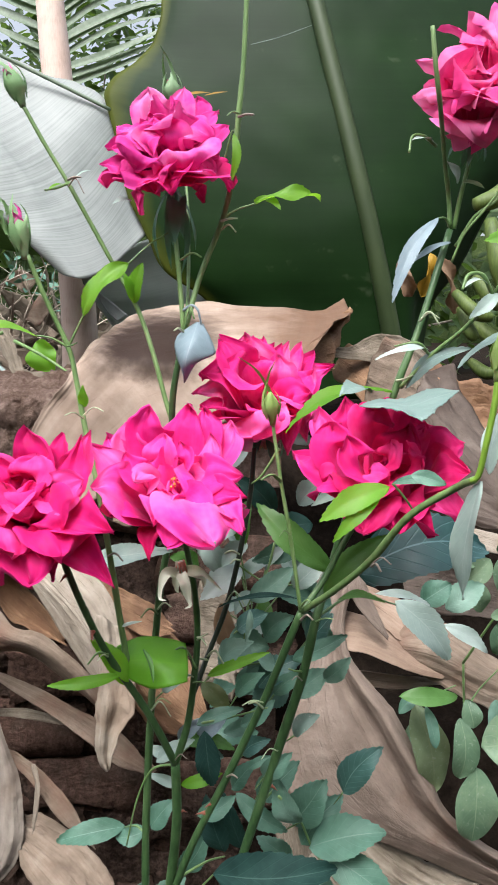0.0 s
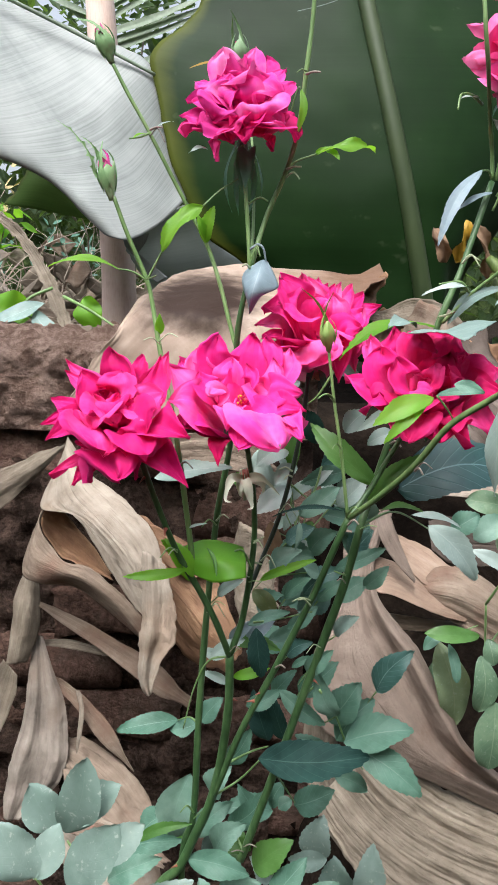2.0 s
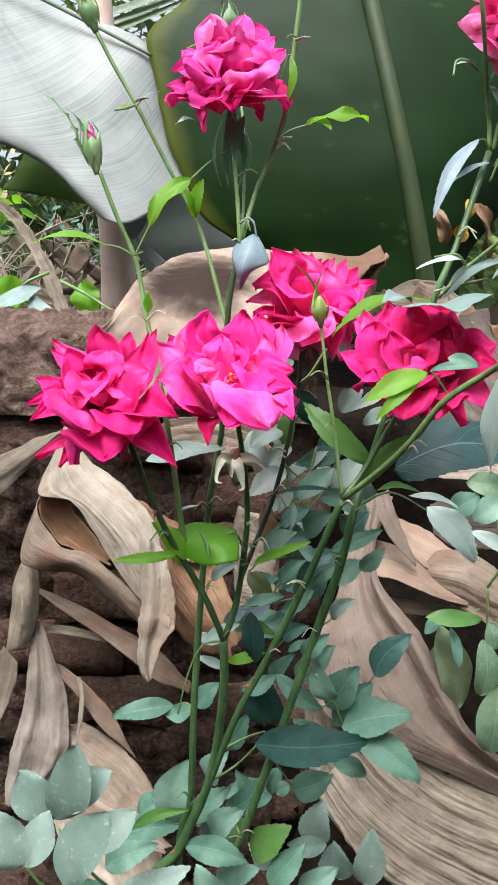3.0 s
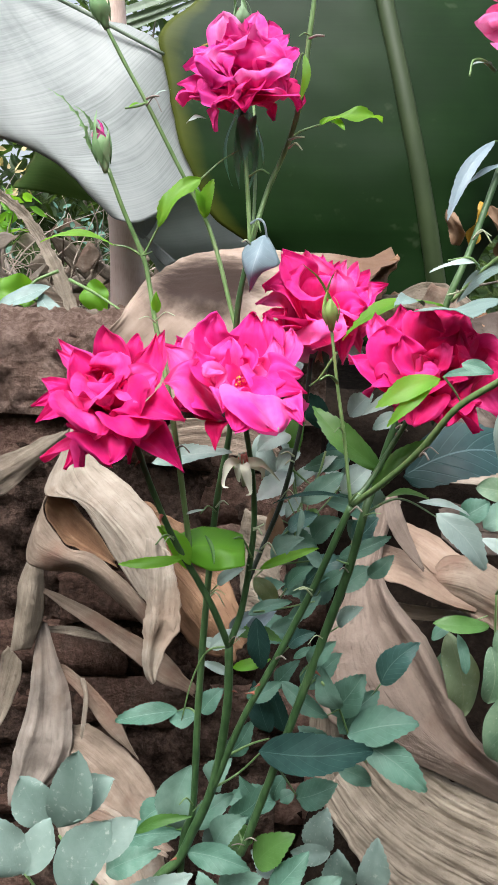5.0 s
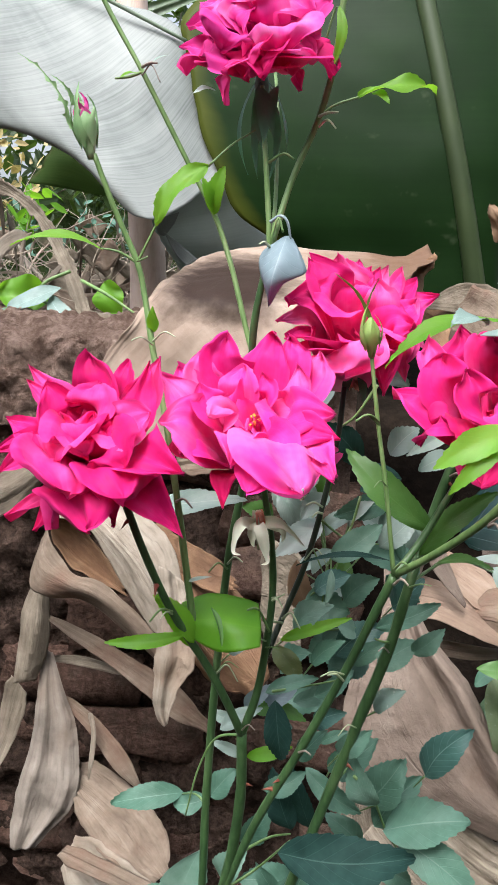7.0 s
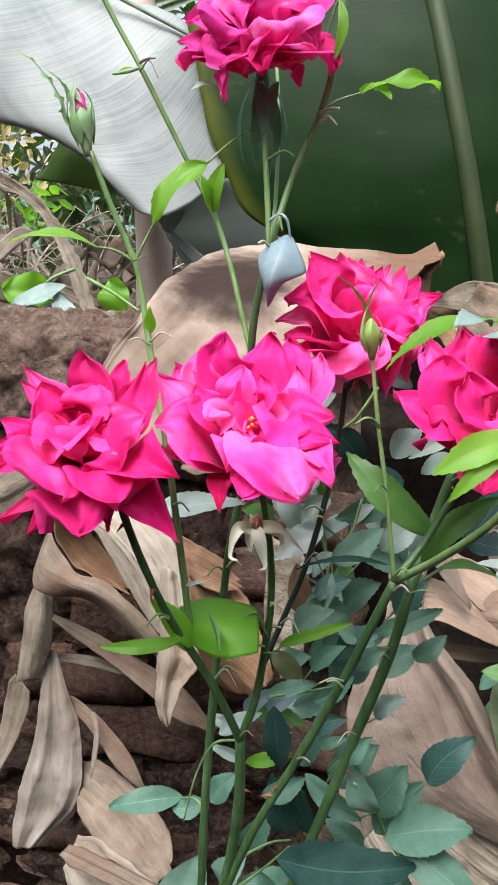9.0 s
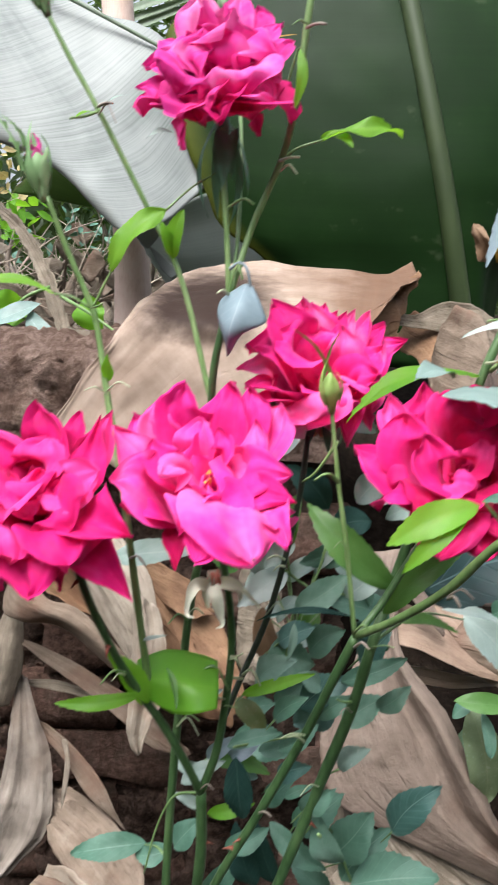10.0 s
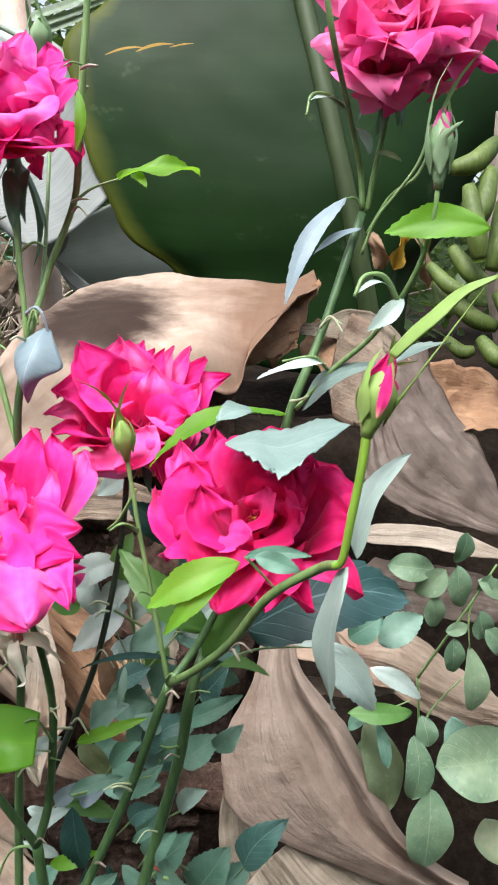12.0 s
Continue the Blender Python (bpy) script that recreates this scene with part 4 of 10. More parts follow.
# ---- the rose bush ----
bush = holder("rose_bush", (-0.057, 0.690, 0.0), "flowering rose bush with crimson and hot pink double blooms", "rose bush")
cane(bush, [(-0.0617, 0.6850, -0.0200), (-0.0742, 0.6700, 0.5614), (-0.0355, 0.6600, 0.6851), (-0.0123, 0.6450, 0.7551), (-0.0007, 0.6200, 0.8398), (0.0002, 0.6050, 0.8992)], 0.00495, 0.00307, seed=11, thorns=4)
cane(bush, [(0.0002, 0.6050, 0.8979), (-0.0098, 0.5900, 0.9302), (-0.0201, 0.5820, 0.9541), (-0.0358, 0.5650, 0.9897), (-0.0478, 0.5500, 1.0262), (-0.0591, 0.5450, 1.0601)], 0.00264, 0.00186, seed=12, thorns=2)
cane(bush, [(0.0002, 0.6050, 0.8979), (0.0083, 0.6000, 0.9267), (0.0128, 0.5950, 0.9588), (0.0156, 0.5880, 0.9944), (0.0142, 0.5750, 1.0296), (0.0093, 0.5600, 1.0648)], 0.00264, 0.00166, seed=13, thorns=1)
cane(bush, [(-0.0167, 0.7000, -0.0200), (-0.0387, 0.6700, 0.6097), (-0.0285, 0.6600, 0.7285), (-0.0254, 0.6500, 0.8223), (-0.0204, 0.6450, 0.9167), (-0.0146, 0.6400, 0.9916), (-0.0064, 0.6350, 1.0453), (-0.0020, 0.6200, 1.0891), (-0.0009, 0.6020, 1.1375), (0.0062, 0.6000, 1.1788)], 0.00317, 0.00192, seed=14, thorns=2)
cane(bush, [(0.0062, 0.6000, 1.1788), (0.0041, 0.6020, 1.2045), (0.0011, 0.6060, 1.2338), (-0.0016, 0.6120, 1.2616)], 0.00158, 0.00122, seed=15, material='stem_young')
cane(bush, [(0.0062, 0.6000, 1.1788), (0.0067, 0.6300, 1.2073), (0.0044, 0.6600, 1.2616), (-0.0033, 0.7000, 1.3098), (-0.0087, 0.7100, 1.3376)], 0.00119, 0.00083, seed=16, material='stem_young')
cane(bush, [(0.0062, 0.6000, 1.1788), (0.0157, 0.6100, 1.2146), (0.0285, 0.6100, 1.2463), (0.0351, 0.5940, 1.2705), (0.0384, 0.5900, 1.3031), (0.0410, 0.5900, 1.3325), (0.0425, 0.5900, 1.3708)], 0.00178, 0.00154, seed=17, material='stem_young')
cane(bush, [(-0.0254, 0.5750, 0.9748), (-0.0300, 0.5730, 1.0093), (-0.0365, 0.5750, 1.0515), (-0.0444, 0.5850, 1.0881), (-0.0539, 0.5950, 1.1252), (-0.0593, 0.6000, 1.1514), (-0.0641, 0.6020, 1.1701), (-0.0773, 0.6020, 1.1994), (-0.0868, 0.6000, 1.2244)], 0.00205, 0.00141, seed=18, material='stem_young')
cane(bush, [(-0.0017, 0.6050, 1.1259), (-0.0059, 0.6080, 1.1391), (-0.0155, 0.6150, 1.1715), (-0.0260, 0.6200, 1.1982), (-0.0417, 0.6200, 1.2260), (-0.0660, 0.6200, 1.2696), (-0.0800, 0.6200, 1.2927), (-0.0922, 0.6200, 1.3144)], 0.00158, 0.00128, seed=19, material='stem_young')
cane(bush, [(-0.0122, 0.6450, 0.7525), (0.0100, 0.6200, 0.8283), (0.0347, 0.6000, 0.8925), (0.0570, 0.5850, 0.9513), (0.0687, 0.5730, 0.9885), (0.0779, 0.5650, 1.0173)], 0.00277, 0.00230, seed=20, material='stem_green', thorns=2)
cane(bush, [(-0.0367, 0.7100, -0.0200), (-0.0047, 0.6900, 0.5939), (0.0152, 0.6650, 0.6891), (0.0382, 0.6400, 0.7833), (0.0570, 0.6200, 0.8607), (0.0678, 0.6100, 0.9047), (0.0815, 0.5920, 0.9642), (0.0883, 0.5800, 1.0077), (0.1000, 0.6000, 1.0364), (0.1083, 0.6000, 1.0665), (0.1261, 0.6050, 1.1094), (0.1366, 0.6020, 1.1491), (0.1510, 0.6100, 1.1857), (0.1713, 0.6280, 1.2453)], 0.00383, 0.00211, seed=21, thorns=5)
cane(bush, [(0.0779, 0.5650, 1.0173), (0.0912, 0.5720, 1.0344), (0.1025, 0.5750, 1.0552), (0.1137, 0.5750, 1.0763)], 0.00211, 0.00166, seed=22)
cane(bush, [(0.0779, 0.5650, 1.0173), (0.0706, 0.5620, 1.0642), (0.0652, 0.5630, 1.0933), (0.0615, 0.5640, 1.1166), (0.0596, 0.5640, 1.1290)], 0.00125, 0.00096, seed=23, material='stem_young')
cane(bush, [(0.0793, 0.5650, 1.0185), (0.0939, 0.5350, 1.0412), (0.1093, 0.5100, 1.0659), (0.1230, 0.4900, 1.0932), (0.1396, 0.4750, 1.1097), (0.1438, 0.4550, 1.1182)], 0.00198, 0.00173, seed=24, material='stem_young')
cane(bush, [(0.1424, 0.4560, 1.1173), (0.1450, 0.4540, 1.1203), (0.1471, 0.4520, 1.1345), (0.1497, 0.4520, 1.1511), (0.1511, 0.4530, 1.1635)], 0.00125, 0.00154, seed=25, material='stem_lime')
cane(bush, [(0.0120, 0.6000, 0.9484), (0.0211, 0.6100, 0.9710), (0.0326, 0.6150, 1.0019), (0.0411, 0.6180, 1.0371), (0.0477, 0.6220, 1.0759), (0.0501, 0.6250, 1.1061)], 0.00185, 0.00154, seed=26, material='stem_dark')
cane(bush, [(0.1714, 0.6280, 1.2474), (0.1695, 0.6280, 1.2666), (0.1621, 0.6120, 1.2862), (0.1509, 0.5800, 1.3063), (0.1451, 0.5700, 1.3255), (0.1426, 0.5700, 1.3448)], 0.00158, 0.00128, seed=27, material='stem_young')
cane(bush, [(0.1738, 0.6280, 1.2461), (0.1760, 0.6250, 1.2636), (0.1792, 0.6220, 1.2819), (0.1816, 0.6180, 1.2981)], 0.00158, 0.00128, seed=28, material='stem_young')
cane(bush, [(0.1731, 0.6200, 1.2344), (0.1827, 0.6150, 1.2517), (0.1937, 0.6100, 1.2605), (0.1999, 0.6100, 1.2723)], 0.00106, 0.00070, seed=29, material='stem_young')
cane(bush, [(0.1700, 0.6150, 1.2244), (0.1755, 0.6100, 1.2404), (0.1837, 0.6050, 1.2519), (0.1927, 0.6000, 1.2655), (0.1983, 0.6000, 1.2831)], 0.00086, 0.00064, seed=30, material='stem_young')
cane(bush, [(0.1384, 0.6000, 1.1480), (0.1551, 0.5900, 1.1689), (0.1698, 0.5750, 1.1848), (0.1797, 0.5550, 1.2041), (0.1853, 0.5450, 1.2203), (0.1879, 0.5400, 1.2356), (0.1890, 0.5400, 1.2476)], 0.00132, 0.00109, seed=31, material='stem_young')
HEART = [(3, 1.30, 0.85, 2, -10, 0.5, 0.1, 0.03), (5, 1.42, 1.1, 8, 24, 0.45, 0.35, 0.06), (6, 1.38, 1.25, 18, 60, 0.36, 0.5, 0.08)]
OPEN = [(5, 0.46, 0.42, 4, 0, 0.45, 0.3, 0.03), (6, 0.66, 0.62, 16, 30, 0.36, 0.45, 0.05), (6, 0.84, 0.86, 30, 58, 0.28, 0.45, 0.06)]
LOOSE = [(5, 0.55, 0.5, 4, 2, 0.45, 0.35, 0.05), (6, 0.70, 0.66, 14, 28, 0.38, 0.5, 0.05), (6, 0.86, 0.86, 26, 48, 0.3, 0.6, 0.06)]
flower = rose(bush, (-0.0024, 0.6180, 1.2700), (-0.04, -0.16, 1), 0.0682, 'petal_rosy', 32, HEART, 'full double rose in mauve pink, dark under its petals', calyx_len=0.034)
sheet_petal(flower, (-0.0025, 0.622, 1.277), (-0.017, 0.62, 1.313), (-0.018, 0.628, 1.326), 0.0337, (0, -0.75, 0.65), 'petal_rosy', 1001, roll=0.24, cup=0.16, point=0.92, lip=0.03)
sheet_petal(flower, (-0.0025, 0.622, 1.277), (-0.006, 0.632, 1.316), (-0.004, 0.64, 1.325), 0.0255, (0, -0.75, 0.65), 'petal_rosy', 1002, roll=0.2, cup=0.16, point=0.5, lip=0.06)
sheet_petal(flower, (-0.0025, 0.622, 1.277), (0.005, 0.614, 1.312), (0.005, 0.622, 1.327), 0.0228, (0, -0.75, 0.65), 'petal_rosy', 1003, roll=0.24, cup=0.16, point=0.92, lip=0.03)
sheet_petal(flower, (-0.0025, 0.622, 1.277), (0.012, 0.628, 1.313), (0.012, 0.636, 1.324), 0.0228, (0, -0.75, 0.65), 'petal_rosy', 1004, roll=0.24, cup=0.16, point=0.92, lip=0.03)
sheet_petal(flower, (-0.0025, 0.622, 1.277), (0.019, 0.618, 1.306), (0.026, 0.622, 1.313), 0.0186, (0, -0.75, 0.65), 'petal_rosy', 1005, roll=0.24, cup=0.16, point=0.92, lip=0.03)
sheet_petal(flower, (-0.0025, 0.622, 1.277), (0.025, 0.606, 1.295), (0.032, 0.61, 1.302), 0.0222, (0, -0.75, 0.65), 'petal_rosy', 1006, roll=0.24, cup=0.16, point=0.92, lip=0.03)
sheet_petal(flower, (-0.0025, 0.622, 1.277), (-0.025, 0.61, 1.297), (-0.035, 0.616, 1.3), 0.0253, (0, -0.75, 0.65), 'petal_rosy', 1007, roll=0.22, cup=0.08, point=0.8, lip=0.06)
sheet_petal(flower, (-0.0025, 0.622, 1.277), (-0.017, 0.602, 1.295), (-0.02, 0.606, 1.303), 0.0316, (0, -0.75, 0.65), 'petal_rosy', 1008, roll=0.22, cup=0.08, point=0.8, lip=0.06)
sheet_petal(flower, (-0.0025, 0.622, 1.277), (-0.005, 0.594, 1.289), (-0.009, 0.6, 1.303), 0.0379, (0, -1, -0.1), 'petal_rosy', 1009, roll=0.2, cup=-0.08, point=0.6, lip=-0.05)
sheet_petal(flower, (-0.0025, 0.622, 1.277), (0.01, 0.598, 1.297), (0.025, 0.592, 1.29), 0.0364, (0, -0.75, 0.65), 'petal_rosy', 1010, roll=0.22, cup=0.08, point=0.8, lip=0.06)
sheet_petal(flower, (-0.0025, 0.622, 1.277), (-0.014, 0.592, 1.287), (-0.005, 0.592, 1.292), 0.0326, (0, -0.75, 0.65), 'petal_rosy', 1011, roll=0.24, cup=0.16, point=0.92, lip=0.03)
sheet_petal(flower, (-0.0025, 0.622, 1.277), (-0.026, 0.598, 1.286), (-0.039, 0.602, 1.286), 0.0218, (0, -0.75, 0.65), 'petal_rosy', 1012, roll=0.24, cup=0.16, point=0.92, lip=0.03)
sheet_petal(flower, (-0.0025, 0.622, 1.277), (-0.015, 0.584, 1.279), (-0.018, 0.576, 1.273), 0.0407, (0, -0.75, 0.65), 'petal_rosy', 1013, roll=0.22, cup=0.06, point=0.6, lip=0.22)
sheet_petal(flower, (-0.0025, 0.622, 1.277), (0.007, 0.582, 1.28), (0.009, 0.572, 1.272), 0.0448, (0, -0.75, 0.65), 'petal_rosy', 1014, roll=0.22, cup=0.06, point=0.6, lip=0.22)
sheet_petal(flower, (-0.0025, 0.622, 1.277), (0.019, 0.59, 1.283), (0.027, 0.59, 1.281), 0.0239, (0, -0.75, 0.65), 'petal_rosy', 1015, roll=0.24, cup=0.16, point=0.92, lip=0.03)
sheet_petal(flower, (-0.0025, 0.622, 1.277), (-0.03, 0.602, 1.279), (-0.043, 0.606, 1.278), 0.0253, (0, -0.75, 0.65), 'petal_rosy', 1016, roll=0.24, cup=0.16, point=0.92, lip=0.03)
sheet_petal(flower, (-0.0025, 0.622, 1.277), (-0.027, 0.6, 1.27), (-0.042, 0.604, 1.266), 0.0344, (0, -0.35, 0.95), 'petal_crimson', 1017, roll=0.24, cup=0.16, point=0.92, lip=0.03)
sheet_petal(flower, (-0.0025, 0.622, 1.277), (-0.015, 0.584, 1.266), (-0.019, 0.584, 1.248), 0.0401, (0, -0.35, 0.95), 'petal_crimson', 1018, roll=0.22, cup=0.08, point=0.8, lip=0.06)
sheet_petal(flower, (-0.0025, 0.622, 1.277), (-0.001, 0.58, 1.267), (0.0, 0.576, 1.257), 0.0431, (0, -0.35, 0.95), 'petal_crimson', 1019, roll=0.22, cup=0.08, point=0.8, lip=0.06)
sheet_petal(flower, (-0.0025, 0.622, 1.277), (0.011, 0.584, 1.265), (0.019, 0.586, 1.254), 0.0293, (0, -0.35, 0.95), 'petal_crimson', 1020, roll=0.24, cup=0.16, point=0.92, lip=0.03)
sheet_petal(flower, (-0.0025, 0.622, 1.277), (0.023, 0.59, 1.269), (0.036, 0.594, 1.264), 0.0425, (0, -0.35, 0.95), 'petal_crimson', 1021, roll=0.24, cup=0.16, point=0.92, lip=0.03)
sheet_petal(flower, (-0.0025, 0.622, 1.277), (-0.007, 0.586, 1.271), (-0.009, 0.58, 1.258), 0.0388, (0, -0.35, 0.95), 'petal_crimson', 1022, roll=0.2, cup=0.16, point=0.5, lip=0.06)
sheet_petal(flower, (-0.0025, 0.622, 1.277), (0.014, 0.586, 1.273), (0.026, 0.584, 1.268), 0.04, (0, -0.75, 0.65), 'petal_rosy', 1023, roll=0.22, cup=0.08, point=0.8, lip=0.06)
sheet_petal(flower, (-0.0025, 0.622, 1.277), (-0.022, 0.59, 1.273), (-0.032, 0.592, 1.269), 0.0399, (0, -0.75, 0.65), 'petal_rosy', 1024, roll=0.22, cup=0.08, point=0.8, lip=0.06)
flower = rose(bush, (-0.0742, 0.5620, 1.0819), (-0.1, -0.68, 0.72), 0.0749, 'petal_crimson', 55, LOOSE, 'loose crimson pink rose with pointed petals')
sheet_petal(flower, (-0.0742, 0.576, 1.0664), (-0.076, 0.565, 1.109), (-0.082, 0.572, 1.124), 0.0328, (0, -0.75, 0.65), 'petal_crimson', 1025, roll=0.24, cup=0.16, point=0.92, lip=0.03)
sheet_petal(flower, (-0.0742, 0.576, 1.0664), (-0.063, 0.565, 1.109), (-0.061, 0.572, 1.121), 0.0211, (0, -0.75, 0.65), 'petal_crimson', 1026, roll=0.24, cup=0.16, point=0.92, lip=0.03)
sheet_petal(flower, (-0.0742, 0.576, 1.0664), (-0.093, 0.562, 1.103), (-0.111, 0.566, 1.117), 0.0203, (0, -0.75, 0.65), 'petal_crimson', 1027, roll=0.24, cup=0.16, point=0.92, lip=0.03)
sheet_petal(flower, (-0.0742, 0.576, 1.0664), (-0.095, 0.556, 1.099), (-0.11, 0.56, 1.11), 0.0201, (0, -0.75, 0.65), 'petal_crimson', 1028, roll=0.24, cup=0.16, point=0.92, lip=0.03)
sheet_petal(flower, (-0.0742, 0.576, 1.0664), (-0.051, 0.556, 1.105), (-0.043, 0.56, 1.124), 0.0271, (0, -0.75, 0.65), 'petal_crimson', 1029, roll=0.24, cup=0.16, point=0.92, lip=0.03)
sheet_petal(flower, (-0.0742, 0.576, 1.0664), (-0.09, 0.545, 1.094), (-0.097, 0.55, 1.111), 0.0352, (0, -0.75, 0.65), 'petal_crimson', 1030, roll=0.24, cup=0.16, point=0.92, lip=0.03)
sheet_petal(flower, (-0.0742, 0.576, 1.0664), (-0.053, 0.545, 1.096), (-0.047, 0.553, 1.123), 0.0265, (0, -0.75, 0.65), 'petal_crimson', 1031, roll=0.24, cup=0.16, point=0.92, lip=0.03)
sheet_petal(flower, (-0.0742, 0.576, 1.0664), (-0.098, 0.54, 1.088), (-0.115, 0.545, 1.093), 0.0229, (0, -0.75, 0.65), 'petal_crimson', 1032, roll=0.24, cup=0.16, point=0.92, lip=0.03)
sheet_petal(flower, (-0.0742, 0.576, 1.0664), (-0.096, 0.535, 1.083), (-0.119, 0.536, 1.078), 0.0214, (0, -0.75, 0.65), 'petal_crimson', 1033, roll=0.24, cup=0.16, point=0.92, lip=0.03)
sheet_petal(flower, (-0.0742, 0.576, 1.0664), (-0.097, 0.532, 1.078), (-0.115, 0.532, 1.069), 0.0223, (0, -0.75, 0.65), 'petal_crimson', 1034, roll=0.24, cup=0.16, point=0.92, lip=0.03)
sheet_petal(flower, (-0.0742, 0.576, 1.0664), (-0.055, 0.532, 1.093), (-0.043, 0.535, 1.101), 0.028, (0, -0.75, 0.65), 'petal_crimson', 1035, roll=0.2, cup=0.16, point=0.5, lip=0.06)
sheet_petal(flower, (-0.0742, 0.576, 1.0664), (-0.073, 0.548, 1.101), (-0.073, 0.556, 1.111), 0.0284, (0, -0.75, 0.65), 'petal_crimson', 1036, roll=0.2, cup=0.16, point=0.5, lip=0.06)
sheet_petal(flower, (-0.0742, 0.576, 1.0664), (-0.081, 0.528, 1.086), (-0.086, 0.518, 1.082), 0.0345, (0, -0.75, 0.65), 'petal_crimson', 1037, roll=0.22, cup=0.06, point=0.6, lip=0.22)
sheet_petal(flower, (-0.0742, 0.576, 1.0664), (-0.06, 0.526, 1.086), (-0.053, 0.514, 1.08), 0.0334, (0, -0.75, 0.65), 'petal_crimson', 1038, roll=0.22, cup=0.06, point=0.6, lip=0.22)
sheet_petal(flower, (-0.0742, 0.576, 1.0664), (-0.045, 0.528, 1.083), (-0.025, 0.524, 1.075), 0.0388, (0, -0.75, 0.65), 'petal_crimson', 1039, roll=0.24, cup=0.16, point=0.92, lip=0.03)
sheet_petal(flower, (-0.0742, 0.576, 1.0664), (-0.089, 0.545, 1.057), (-0.114, 0.54, 1.044), 0.0287, (0, -0.35, 0.95), 'petal_red', 1040, roll=0.24, cup=0.16, point=0.92, lip=0.03)
sheet_petal(flower, (-0.0742, 0.576, 1.0664), (-0.084, 0.54, 1.058), (-0.099, 0.536, 1.04), 0.0281, (0, -0.35, 0.95), 'petal_red', 1041, roll=0.24, cup=0.16, point=0.92, lip=0.03)
sheet_petal(flower, (-0.0742, 0.576, 1.0664), (-0.069, 0.524, 1.07), (-0.065, 0.506, 1.051), 0.048, (0, -0.35, 0.95), 'petal_crimson', 1042, roll=0.22, cup=0.0, point=0.5, lip=0.04)
sheet_petal(flower, (-0.0742, 0.576, 1.0664), (-0.078, 0.528, 1.077), (-0.073, 0.508, 1.067), 0.0504, (0, -0.35, 0.95), 'petal_crimson', 1043, roll=0.22, cup=0.0, point=0.5, lip=0.04)
sheet_petal(flower, (-0.0742, 0.576, 1.0664), (-0.056, 0.526, 1.077), (-0.048, 0.506, 1.067), 0.0436, (0, -0.35, 0.95), 'petal_crimson', 1044, roll=0.22, cup=0.0, point=0.5, lip=0.04)
sheet_petal(flower, (-0.0742, 0.576, 1.0664), (-0.059, 0.526, 1.068), (-0.057, 0.524, 1.049), 0.0343, (0, -0.35, 0.95), 'petal_crimson', 1045, roll=0.24, cup=0.16, point=0.92, lip=0.03)
sheet_petal(flower, (-0.0742, 0.576, 1.0664), (-0.082, 0.53, 1.065), (-0.088, 0.53, 1.044), 0.0309, (0, -0.35, 0.95), 'petal_crimson', 1046, roll=0.24, cup=0.16, point=0.92, lip=0.03)
sheet_petal(flower, (-0.0742, 0.576, 1.0664), (-0.044, 0.534, 1.063), (-0.026, 0.53, 1.043), 0.0279, (0, -0.35, 0.95), 'petal_crimson', 1047, roll=0.24, cup=0.16, point=0.92, lip=0.03)
sheet_petal(flower, (-0.0742, 0.576, 1.0664), (-0.077, 0.538, 1.093), (-0.076, 0.527, 1.086), 0.0302, (0, -0.75, 0.65), 'petal_crimson', 1048, roll=0.22, cup=0.06, point=0.6, lip=0.22)
sheet_petal(flower, (-0.0742, 0.576, 1.0664), (-0.075, 0.532, 1.085), (-0.07, 0.522, 1.089), 0.0403, (0, -0.75, 0.65), 'petal_crimson', 1049, roll=0.22, cup=0.06, point=0.6, lip=0.22)
sheet_petal(flower, (-0.0742, 0.576, 1.0664), (-0.083, 0.538, 1.087), (-0.088, 0.544, 1.097), 0.0238, (0, -0.75, 0.65), 'petal_crimson', 1050, roll=0.24, cup=0.16, point=0.92, lip=0.03)
sheet_petal(flower, (-0.0742, 0.576, 1.0664), (-0.063, 0.534, 1.085), (-0.061, 0.538, 1.094), 0.0221, (0, -0.75, 0.65), 'petal_crimson', 1051, roll=0.24, cup=0.16, point=0.92, lip=0.03)
sheet_petal(flower, (-0.0742, 0.576, 1.0664), (-0.072, 0.54, 1.088), (-0.073, 0.546, 1.097), 0.0271, (0, -0.75, 0.65), 'petal_crimson', 1052, roll=0.24, cup=0.16, point=0.92, lip=0.03)
flower = rose(bush, (0.0043, 0.5660, 1.0856), (0.03, -0.62, 0.78), 0.0733, 'petal_magenta', 79, OPEN, 'wide open hot magenta rose with a yellow heart', stamens=True)
sheet_petal(flower, (0.003, 0.585, 1.0678), (-0.015, 0.588, 1.117), (-0.014, 0.594, 1.135), 0.0401, (0, -0.75, 0.65), 'petal_magenta', 1053, roll=0.24, cup=0.16, point=0.92, lip=0.03)
sheet_petal(flower, (0.003, 0.585, 1.0678), (0.005, 0.589, 1.118), (0.01, 0.595, 1.137), 0.039, (0, -0.75, 0.65), 'petal_magenta', 1054, roll=0.22, cup=0.08, point=0.8, lip=0.06)
sheet_petal(flower, (0.003, 0.585, 1.0678), (0.019, 0.588, 1.118), (0.019, 0.594, 1.135), 0.0348, (0, -0.75, 0.65), 'petal_magenta', 1055, roll=0.24, cup=0.16, point=0.92, lip=0.03)
sheet_petal(flower, (0.003, 0.585, 1.0678), (0.03, 0.584, 1.111), (0.035, 0.59, 1.128), 0.0293, (0, -0.75, 0.65), 'petal_magenta', 1056, roll=0.22, cup=0.08, point=0.8, lip=0.06)
